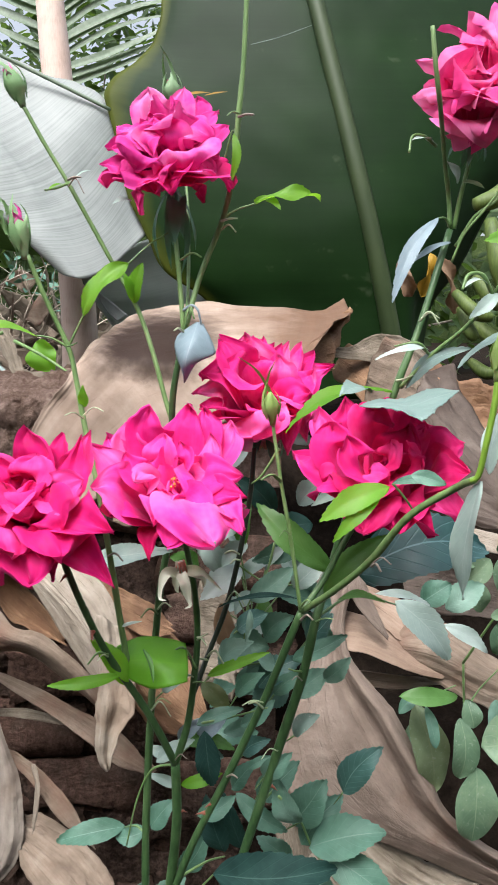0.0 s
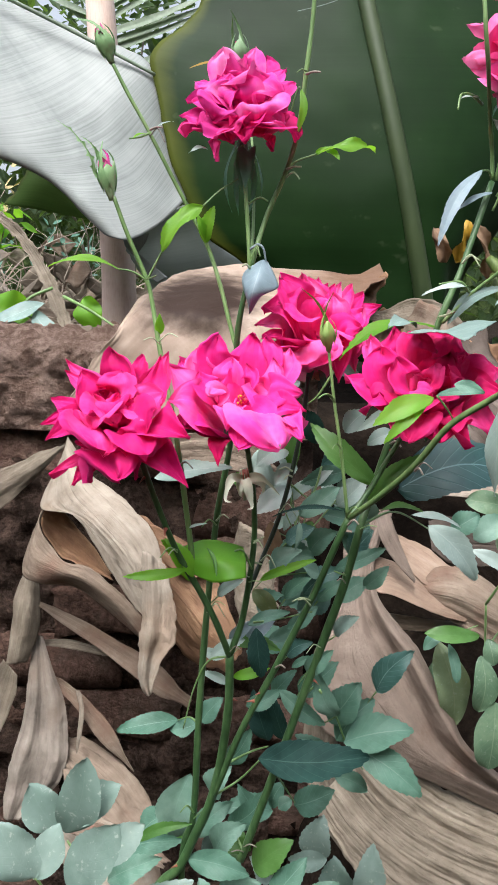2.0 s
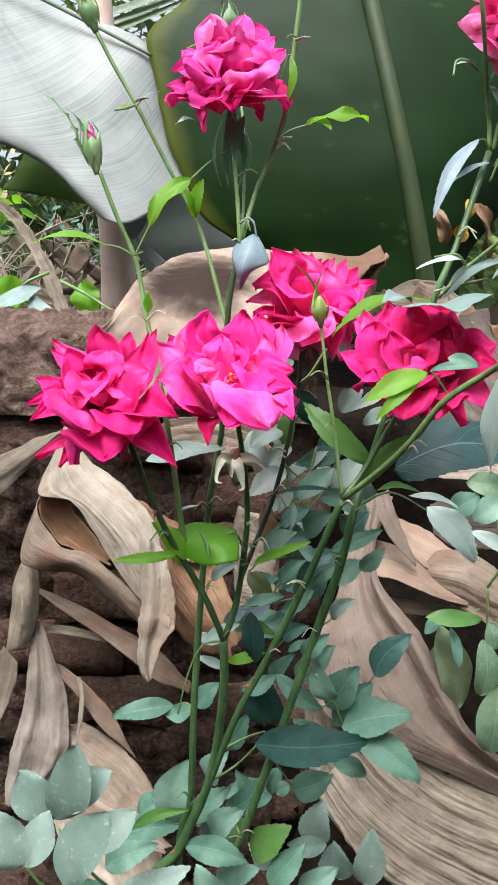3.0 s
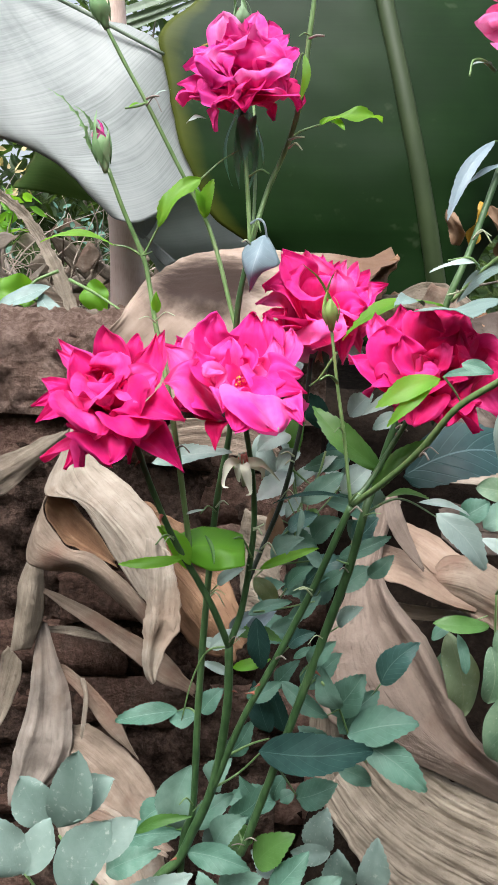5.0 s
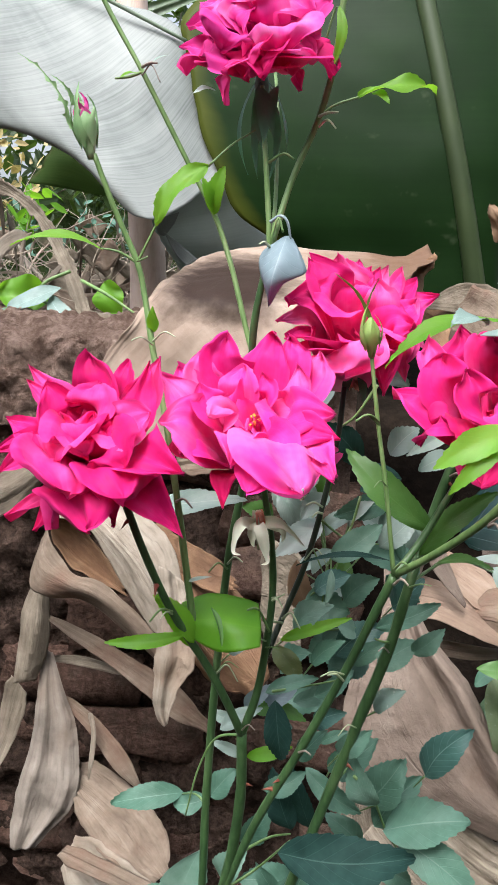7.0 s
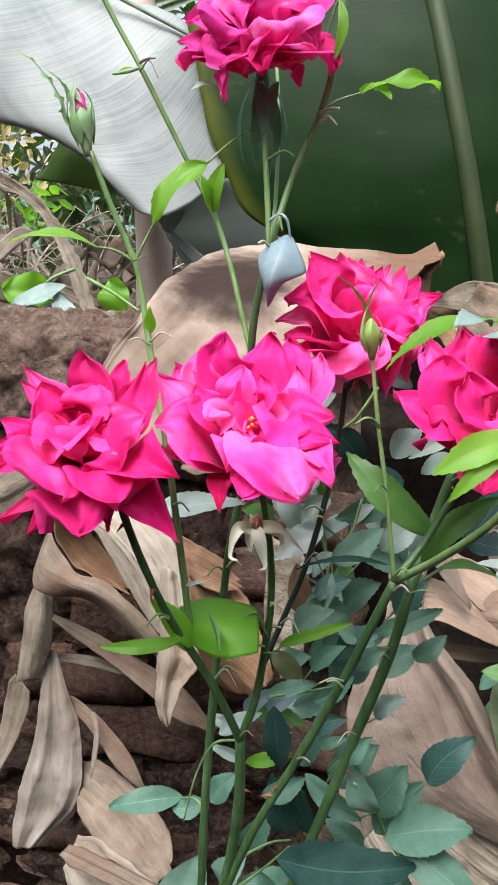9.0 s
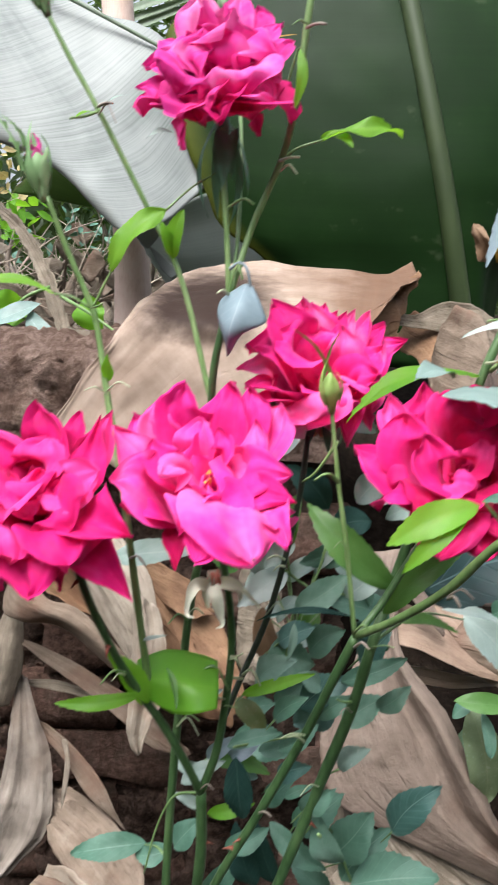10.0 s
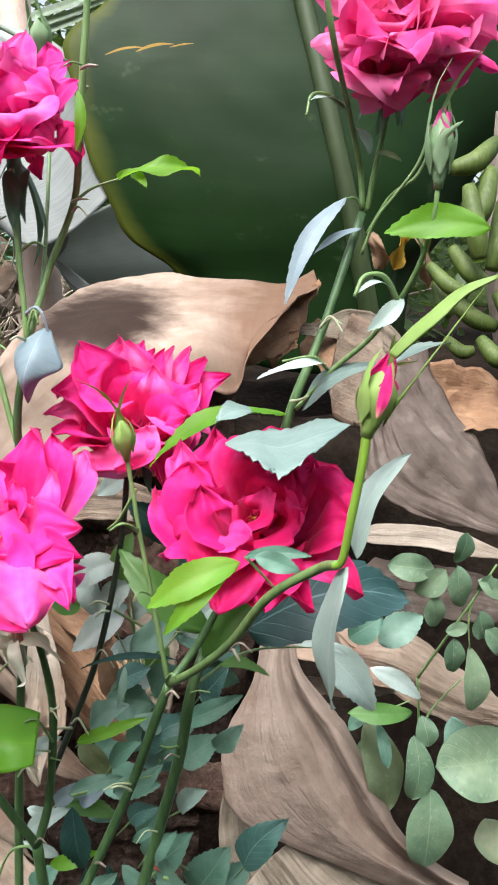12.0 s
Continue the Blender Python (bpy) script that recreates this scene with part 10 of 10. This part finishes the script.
# ---- the banana plants ----
plant_a = holder('banana_plant', (-0.3936, 2.1500, 0.9000), 'banana plant with a pinkish stem and a pale silvery leaf', 'banana plant')
trunk(plant_a, [(-0.3950, 2.2500, 1.0367), (-0.4050, 2.2500, 1.3049), (-0.4614, 2.2800, 1.9598), (-0.4885, 2.3000, 2.2364)], 0.052, 0.030)
loft('leaf', [[(-0.5941, 2.1000, 1.8446), (-0.4452, 2.1000, 1.7783), (-0.2837, 2.0800, 1.6985), (-0.2345, 2.0600, 1.5412), (-0.1865, 2.0400, 1.4116)],
     [(-0.6952, 2.0800, 1.8689), (-0.5467, 2.0200, 1.7037), (-0.3985, 1.9700, 1.5520), (-0.3045, 1.9500, 1.4139), (-0.2679, 1.9400, 1.3168)],
     [(-0.7652, 2.0200, 1.8588), (-0.6267, 1.9400, 1.6445), (-0.5165, 1.9000, 1.4939), (-0.4249, 1.8800, 1.3840), (-0.3437, 1.8800, 1.2965)],
     [(-0.8575, 1.9600, 1.8129), (-0.7822, 1.8800, 1.5919), (-0.6835, 1.8900, 1.4824), (-0.5609, 1.9400, 1.4633), (-0.4662, 1.9600, 1.4341)]], 'banana_pale', plant_a, label='pale silvery banana leaf with fine cross veins', nu=50, nv=60, pleat=0.0012, pleats=60, crumple=0.012, scale=2.5, ragged=0.012, seed=436)
midrib(plant_a, [(-0.8401, 2.0500, 1.9413), (-0.7100, 2.0500, 1.8847), (-0.4998, 2.0500, 1.7918), (-0.2764, 2.0500, 1.6879)], 0.006, 0.004, 'palm_green')
loft('leaf', [[(-0.615, 2.2, 1.524), (-0.653, 2.2, 1.448), (-0.696, 2.2, 1.396)],
     [(-0.559, 2.2, 1.502), (-0.576, 2.19, 1.445), (-0.61, 2.2, 1.386)],
     [(-0.52, 2.2, 1.425), (-0.491, 2.2, 1.389), (-0.47, 2.2, 1.364)]], 'banana_mid', plant_a, label='mid green banana leaf piece with a yellow rim', nu=16, nv=20, pleat=0.001, pleats=4, crumple=0.004, curl=0.003, seed=437)
loft('leaf', [[(-0.317, 2.02, 1.277), (-0.281, 2.02, 1.251), (-0.235, 2.02, 1.215)],
     [(-0.3, 2.02, 1.246), (-0.281, 2.02, 1.217), (-0.262, 2.02, 1.201)]], 'banana_pale', plant_a, label='pale torn strip of banana leaf', nu=8, nv=16, pleat=0.001, pleats=3, crumple=0.004, curl=0.004, seed=485)
loft('leaf', [[(-0.355, 2.05, 1.321), (-0.328, 2.05, 1.311), (-0.286, 2.05, 1.322)],
     [(-0.347, 2.05, 1.289), (-0.322, 2.05, 1.268), (-0.297, 2.05, 1.296)]], 'banana_pale', plant_a, label='pale torn strip of banana leaf', nu=8, nv=16, pleat=0.001, pleats=3, crumple=0.006, curl=0.006, seed=486)
loft('leaf', [[(-0.3420, 2.2000, 1.3348), (-0.3692, 2.2000, 1.3011), (-0.3500, 2.2000, 1.2550), (-0.2975, 2.2000, 1.1827)],
     [(-0.2404, 2.2200, 1.4032), (-0.2401, 2.2200, 1.3311), (-0.2224, 2.2000, 1.2574), (-0.1919, 2.2000, 1.1848)],
     [(-0.1903, 2.2400, 1.4209), (-0.1520, 2.2400, 1.3563), (-0.0970, 2.2200, 1.2930), (-0.0432, 2.2000, 1.2681)]], 'banana_teal', plant_a, label='blue-grey torn banana leaf end', nu=20, nv=24, ragged=0.008, pleat=0.0008, pleats=5, crumple=0.004, curl=0.004, seed=438)
plant_b = holder('banana_plant', (0.4560, 2.0000, 0.9000), 'banana plant with a broad dark green upright leaf', 'banana plant')
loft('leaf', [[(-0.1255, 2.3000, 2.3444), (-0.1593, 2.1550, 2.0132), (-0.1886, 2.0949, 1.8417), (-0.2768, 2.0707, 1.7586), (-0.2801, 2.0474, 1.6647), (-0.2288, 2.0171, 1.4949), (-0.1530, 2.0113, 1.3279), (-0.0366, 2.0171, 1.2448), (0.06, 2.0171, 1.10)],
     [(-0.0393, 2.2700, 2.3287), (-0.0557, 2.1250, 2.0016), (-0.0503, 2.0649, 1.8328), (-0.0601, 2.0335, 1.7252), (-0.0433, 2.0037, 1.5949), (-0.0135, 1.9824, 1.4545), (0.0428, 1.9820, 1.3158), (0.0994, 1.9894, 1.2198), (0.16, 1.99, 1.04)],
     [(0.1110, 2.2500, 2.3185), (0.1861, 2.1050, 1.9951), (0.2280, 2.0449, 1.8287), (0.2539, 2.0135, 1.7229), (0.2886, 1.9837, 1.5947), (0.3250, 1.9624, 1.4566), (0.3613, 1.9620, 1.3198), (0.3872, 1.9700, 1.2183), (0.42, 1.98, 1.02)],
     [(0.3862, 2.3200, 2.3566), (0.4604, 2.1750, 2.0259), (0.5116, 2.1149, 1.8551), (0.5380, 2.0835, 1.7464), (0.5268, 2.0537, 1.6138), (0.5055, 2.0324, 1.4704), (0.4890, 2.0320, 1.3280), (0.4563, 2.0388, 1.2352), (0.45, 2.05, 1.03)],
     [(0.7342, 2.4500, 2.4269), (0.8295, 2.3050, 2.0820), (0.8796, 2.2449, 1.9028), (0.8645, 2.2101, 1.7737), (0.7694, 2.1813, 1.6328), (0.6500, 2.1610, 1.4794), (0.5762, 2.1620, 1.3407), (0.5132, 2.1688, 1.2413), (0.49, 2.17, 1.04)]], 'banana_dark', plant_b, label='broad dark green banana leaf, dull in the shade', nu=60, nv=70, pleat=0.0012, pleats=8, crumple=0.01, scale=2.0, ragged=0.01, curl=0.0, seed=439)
midrib(plant_b, [(0.1108, 2.2460, 2.3164), (0.1858, 2.1010, 1.9935), (0.2230, 2.0409, 1.8273), (0.2851, 1.9750, 1.5686), (0.3410, 1.9567, 1.3444), (0.3950, 1.9700, 1.1139)], 0.018, 0.022, 'midrib_green')
leaflet(plant_b, (-0.1911, 1.9949, 1.6890), (-0.1003, 1.9993, 1.7072), 0.0071, (0.0, -1.0, 0.2), teeth=0.0, name='scorched_streak', label='orange scorched streak', fold=0.0, droop=0.0, wave=0.0, material='leaf_scorched', seed=440)
leaflet(plant_b, (-0.1261, 1.9968, 1.6972), (-0.0436, 2.0019, 1.7177), 0.0095, (0.0, -1.0, 0.2), teeth=0.0, name='scorched_streak', label='orange scorched streak', fold=0.0, droop=0.0, wave=0.0, material='leaf_scorched', seed=441)
leaflet(plant_b, (-0.0553, 1.9994, 1.7079), (-0.0022, 2.0020, 1.7184), 0.0047, (0.0, -1.0, 0.2), teeth=0.0, name='scorched_streak', label='orange scorched streak', fold=0.0, droop=0.0, wave=0.0, material='leaf_scorched', seed=442)
palm = holder('palm_frond', (-0.4599, 2.7000, 2.0797), 'drooping grey-green palm frond with light between its leaflets', 'palm')
leafstalk(palm, [(-0.6156, 2.7200, 2.2798), (-0.5465, 2.7000, 2.0787), (-0.5201, 2.7000, 1.8476)], 0.00540, material='midrib_green', name='rib')
leaflet(palm, (-0.5500, 2.7000, 2.2986), (-0.1717, 2.6600, 2.4484), 0.0227, (0.1, -1.0, 0.5), teeth=0.0, droop=0.03, name='leaflet', belly=-1.2, material='palm_green', seed=443)
leaflet(palm, (-0.5506, 2.7000, 2.2731), (-0.1518, 2.6600, 2.4112), 0.0297, (0.1, -1.0, 0.5), teeth=0.0, droop=0.03, name='leaflet', belly=-1.2, material='palm_green', seed=444)
leaflet(palm, (-0.5514, 2.7000, 2.2392), (-0.1639, 2.6600, 2.3877), 0.0241, (0.1, -1.0, 0.5), teeth=0.0, droop=0.03, name='leaflet', belly=-1.2, material='palm_green', seed=445)
leaflet(palm, (-0.5519, 2.7000, 2.2177), (-0.1717, 2.6600, 2.3748), 0.0310, (0.1, -1.0, 0.5), teeth=0.0, droop=0.03, name='leaflet', belly=-1.2, material='palm_green', seed=446)
leaflet(palm, (-0.5527, 2.7000, 2.1840), (-0.1247, 2.6600, 2.3282), 0.0234, (0.1, -1.0, 0.5), teeth=0.0, droop=0.03, name='leaflet', belly=-1.2, material='palm_green', seed=447)
leaflet(palm, (-0.5532, 2.7000, 2.1616), (-0.1367, 2.6600, 2.3081), 0.0304, (0.1, -1.0, 0.5), teeth=0.0, droop=0.03, name='leaflet', belly=-1.2, material='palm_green', seed=448)
leaflet(palm, (-0.5539, 2.7000, 2.1285), (-0.1731, 2.6600, 2.2789), 0.0285, (0.1, -1.0, 0.5), teeth=0.0, droop=0.03, name='leaflet', belly=-1.2, material='palm_green', seed=449)
leaflet(palm, (-0.5545, 2.7000, 2.1046), (-0.1670, 2.6600, 2.2591), 0.0223, (0.1, -1.0, 0.5), teeth=0.0, droop=0.03, name='leaflet', belly=-1.2, material='palm_green', seed=450)
leaflet(palm, (-0.5552, 2.7000, 2.0727), (-0.1205, 2.6600, 2.2270), 0.0246, (0.1, -1.0, 0.5), teeth=0.0, droop=0.03, name='leaflet', belly=-1.2, material='palm_green', seed=451)
leaflet(palm, (-0.5559, 2.7000, 2.0451), (-0.1403, 2.6600, 2.1916), 0.0305, (0.1, -1.0, 0.5), teeth=0.0, droop=0.03, name='leaflet', belly=-1.2, material='palm_green', seed=452)
leaflet(palm, (-0.5564, 2.7000, 2.0212), (-0.1511, 2.6600, 2.1756), 0.0261, (0.1, -1.0, 0.5), teeth=0.0, droop=0.03, name='leaflet', belly=-1.2, material='palm_green', seed=453)
leaflet(palm, (-0.5570, 2.7000, 1.9966), (-0.1585, 2.6600, 2.1463), 0.0220, (0.1, -1.0, 0.5), teeth=0.0, droop=0.03, name='leaflet', belly=-1.2, material='palm_green', seed=454)
leaflet(palm, (-0.5576, 2.7000, 1.9697), (-0.1367, 2.6600, 2.1342), 0.0272, (0.1, -1.0, 0.5), teeth=0.0, droop=0.03, name='leaflet', belly=-1.2, material='palm_green', seed=455)
leaflet(palm, (-0.5584, 2.7000, 1.9374), (-0.1560, 2.6600, 2.0843), 0.0237, (0.1, -1.0, 0.5), teeth=0.0, droop=0.03, name='leaflet', belly=-1.2, material='palm_green', seed=456)
leaflet(palm, (-0.5590, 2.7000, 1.9097), (-0.1655, 2.6600, 2.0668), 0.0245, (0.1, -1.0, 0.5), teeth=0.0, droop=0.03, name='leaflet', belly=-1.2, material='palm_green', seed=457)
leaflet(palm, (-0.5597, 2.7000, 1.8820), (-0.1284, 2.6600, 2.0485), 0.0276, (0.1, -1.0, 0.5), teeth=0.0, droop=0.03, name='leaflet', belly=-1.2, material='palm_green', seed=458)
leaflet(palm, (-0.5604, 2.7000, 1.8481), (-0.1725, 2.6600, 2.0219), 0.0241, (0.1, -1.0, 0.5), teeth=0.0, droop=0.03, name='leaflet', belly=-1.2, material='palm_green', seed=459)
leaflet(palm, (-0.5815, 2.7200, 2.2616), (-0.8109, 2.7200, 2.3707), 0.0227, (0.1, -1.0, 0.5), teeth=0.0, droop=0.03, name='leaflet', belly=-1.2, material='palm_green', seed=460)
leaflet(palm, (-0.5822, 2.7200, 2.2335), (-0.8420, 2.7200, 2.3426), 0.0251, (0.1, -1.0, 0.5), teeth=0.0, droop=0.03, name='leaflet', belly=-1.2, material='palm_green', seed=461)
leaflet(palm, (-0.5830, 2.7200, 2.2040), (-0.8074, 2.7200, 2.3139), 0.0300, (0.1, -1.0, 0.5), teeth=0.0, droop=0.03, name='leaflet', belly=-1.2, material='palm_green', seed=462)
leaflet(palm, (-0.5840, 2.7200, 2.1625), (-0.8064, 2.7200, 2.2730), 0.0307, (0.1, -1.0, 0.5), teeth=0.0, droop=0.03, name='leaflet', belly=-1.2, material='palm_green', seed=463)
leaflet(palm, (-0.5846, 2.7200, 2.1391), (-0.8380, 2.7200, 2.2495), 0.0309, (0.1, -1.0, 0.5), teeth=0.0, droop=0.03, name='leaflet', belly=-1.2, material='palm_green', seed=464)
leaflet(palm, (-0.5856, 2.7200, 2.0989), (-0.8312, 2.7200, 2.2099), 0.0307, (0.1, -1.0, 0.5), teeth=0.0, droop=0.03, name='leaflet', belly=-1.2, material='palm_green', seed=465)
leaflet(palm, (-0.5863, 2.7200, 2.0675), (-0.8041, 2.7200, 2.1793), 0.0235, (0.1, -1.0, 0.5), teeth=0.0, droop=0.03, name='leaflet', belly=-1.2, material='palm_green', seed=466)
leaflet(palm, (-0.5870, 2.7200, 2.0388), (-0.8311, 2.7200, 2.1506), 0.0218, (0.1, -1.0, 0.5), teeth=0.0, droop=0.03, name='leaflet', belly=-1.2, material='palm_green', seed=467)
leaflet(palm, (-0.5879, 2.7200, 2.0038), (-0.7965, 2.7200, 2.1165), 0.0240, (0.1, -1.0, 0.5), teeth=0.0, droop=0.03, name='leaflet', belly=-1.2, material='palm_green', seed=468)
creeper = holder('creeper_plant', (-0.3901, 1.5000, 1.1097), 'yellow-green creeper with rounded leaves on the wall top', 'creeper')
leaflet(creeper, (-0.4160, 1.5200, 1.1271), (-0.5012, 1.5000, 1.1381), 0.0783, (0.0, -1.0, 0.3), teeth=0.2, blunt=0.55, belly=-0.1, wave=0.18, fold=0.35, material='leaf_young', seed=469)
leaflet(creeper, (-0.3897, 1.5000, 1.1467), (-0.4754, 1.4700, 1.1072), 0.0480, (0.0, -0.7, 0.7), teeth=0.0, blunt=0.7, material='leaf_silver', seed=470)
leaflet(creeper, (-0.4077, 1.4900, 1.1323), (-0.3492, 1.4600, 1.0834), 0.0416, (0.3, -1.0, 0.3), teeth=0.0, blunt=0.7, material='leaf_silver', seed=471)
leaflet(creeper, (-0.3341, 1.5600, 1.1584), (-0.3016, 1.5500, 1.1070), 0.0605, (0.0, -1.0, 0.2), teeth=0.2, blunt=0.55, belly=-0.1, wave=0.18, fold=0.35, material='leaf_young', seed=472)
leaflet(creeper, (-0.4484, 1.5000, 1.1028), (-0.4910, 1.4600, 1.0886), 0.0423, (0.0, -0.7, 0.7), teeth=0.0, blunt=0.7, material='leaf_silver', seed=473)
leafstalk(creeper, [(-0.3561, 1.5000, 1.1598), (-0.3026, 1.4600, 1.1391), (-0.2489, 1.4200, 1.1128)], 0.00270)
leafstalk(creeper, [(-0.3813, 1.5200, 1.1749), (-0.4219, 1.5100, 1.1549), (-0.4333, 1.5000, 1.1313), (-0.4059, 1.4900, 1.1186), (-0.3491, 1.4600, 1.1033)], 0.00270)
dry = tagged(loft('dry_banana_leaf', [[(-0.6366, 1.7500, 1.3692), (-0.5580, 1.7200, 1.3360), (-0.4788, 1.6800, 1.2828), (-0.4010, 1.6000, 1.1956), (-0.3419, 1.5000, 1.1208), (-0.2768, 1.3800, 1.0319)],
     [(-0.6335, 1.7400, 1.3314), (-0.5547, 1.7100, 1.3092), (-0.4864, 1.6700, 1.2615), (-0.4267, 1.6000, 1.1899), (-0.3659, 1.5000, 1.1106), (-0.2944, 1.3800, 1.0311)]], 'dry_grey', None, label='narrow brown dry leaf leaning over the wall top', nu=18, nv=90, pleat=0.016, pleats=6, crumple=0.045, scale=12, curl=0.05, ragged=0.03, rib=0.0012, end=0.75, seed=474), category='dry leaf', group='dry banana leaves on the wall')
dry = tagged(loft('dry_banana_leaf', [[(-0.6517, 1.8000, 1.2058), (-0.5911, 1.8000, 1.2522), (-0.5369, 1.7800, 1.2546)],
     [(-0.6531, 1.8000, 1.1606), (-0.6001, 1.7900, 1.2070), (-0.5464, 1.7800, 1.2413)]], 'dry_pale', None, label='pale scrap of dry leaf', nu=8, pleats=3, nv=54, rib=0.0012, pleat=0.0024, end=0.75, seed=475), category='dry leaf', group='dry banana leaves on the wall')
dry = tagged(loft('dry_banana_leaf', [[(-0.3491, 1.4600, 1.1078), (-0.3063, 1.4400, 1.1100), (-0.2694, 1.4200, 1.0990)],
     [(-0.3178, 1.4000, 1.0632), (-0.2856, 1.3800, 1.0574), (-0.2655, 1.3700, 1.0505)]], 'dry_grey', None, label='grey dry leaf lying on the wall top', nu=12, pleats=5, nv=54, rib=0.0012, pleat=0.0024, end=0.75, seed=476), category='dry leaf', group='dry banana leaves on the wall')
dry = tagged(loft('dry_banana_leaf', [[(-0.3252, 1.2200, 0.6260), (-0.2712, 1.2200, 0.6260), (-0.1843, 1.2000, 0.6130)],
     [(-0.3212, 1.2150, 0.6174), (-0.2683, 1.2100, 0.6156), (-0.1883, 1.2000, 0.6058)]], 'dry_grey', None, label='thin dark strip of dry leaf', nu=8, pleats=2, nv=54, rib=0.0012, pleat=0.0024, end=0.75, seed=477), category='dry leaf', group='dry banana leaves on the wall')
dry = tagged(loft('dry_banana_leaf', [[(-0.2567, 1.1700, 0.5674), (-0.2475, 1.1600, 0.5398), (-0.2528, 1.1500, 0.4807)],
     [(-0.2471, 1.1700, 0.5682), (-0.2398, 1.1550, 0.5350), (-0.2465, 1.1500, 0.4726)]], 'dry_pale', None, label='small curled scrap of dry leaf', nu=6, pleats=2, nv=54, rib=0.0012, pleat=0.0024, end=0.75, seed=478), category='dry leaf', group='dry banana leaves on the wall')
dry = tagged(loft('dry_banana_leaf', [[(-0.3559, 1.2200, 0.5522), (-0.3839, 1.2000, 0.4753), (-0.4111, 1.1800, 0.4218)],
     [(-0.3929, 1.2300, 0.5932), (-0.4086, 1.2200, 0.4973), (-0.4359, 1.2000, 0.4519)]], 'dry_grey', None, label='dry leaf strip against the bricks', nu=12, pleats=5, nv=54, rib=0.0012, pleat=0.0024, end=0.75, seed=479), category='dry leaf', group='dry banana leaves on the wall')
dry = tagged(loft('dry_banana_leaf', [[(-0.1594, 1.2200, 0.8277), (-0.1013, 1.2000, 0.8059), (-0.0535, 1.1900, 0.7809)],
     [(-0.1391, 1.2000, 0.7711), (-0.0972, 1.1800, 0.7577), (-0.0579, 1.1700, 0.7487)]], 'dry_brown', None, label='brown dry leaf behind the canes', nu=16, nv=54, rib=0.0012, pleat=0.0024, end=0.75, seed=480), category='dry leaf', group='dry banana leaves on the wall')
dry = tagged(loft('dry_banana_leaf', [[(-0.0199, 1.1000, 0.8598), (0.0147, 1.0800, 0.8617), (0.0428, 1.0700, 0.8324)],
     [(-0.0062, 1.0800, 0.7243), (0.0222, 1.0500, 0.7269), (0.0389, 1.0500, 0.7212)]], 'dry_grey', None, label='grey dry leaf deep in the tangle', nu=16, nv=54, rib=0.0012, pleat=0.0024, end=0.75, seed=481), category='dry leaf', group='dry banana leaves on the wall')
dry = tagged(loft('dry_banana_leaf', [[(-0.2766, 1.0800, 0.4052), (-0.1901, 1.0400, 0.4065), (-0.1101, 1.0000, 0.3951)],
     [(-0.2600, 1.1000, 0.4168), (-0.1659, 1.0600, 0.4130), (-0.0806, 1.0300, 0.4036)]], 'dry_tan', None, label='dry banana leaf strip at the wall foot', nu=14, nv=54, rib=0.0012, pleat=0.0024, end=0.75, seed=482), category='dry leaf', group='dry banana leaves on the wall')

# ---- the wall's bricks ----
brick_shapes = []
for k in range(5):
    bm = block((0.220, 0.10, 0.086), 0.018, 11 + 7 * k, 3)
    me = bpy.data.meshes.new("brick")
    bm.to_mesh(me)
    bm.free()
    me.materials.append(PALETTE["old_brick"])
    for f in me.polygons:
        f.use_smooth = True
    brick_shapes.append(me)
rnd = rng_of(5)
for row in range(10):
    for col in range(11):
        x = -2.4 + 0.23 * col + (0.115 if row % 2 else 0) + rnd.uniform(-0.008, 0.008)
        z = 0.905 - 0.092 * row + rnd.uniform(-0.004, 0.004)
        b = new("brick", brick_shapes[rnd.randrange(5)])
        b.parent = wall
        b.matrix_basis = pose(x, WALL_FACE + 0.066 + rnd.uniform(-0.014, 0.012), z, rnd.uniform(-2, 2), rnd.uniform(-1.5, 1.5), rnd.uniform(-2, 2))
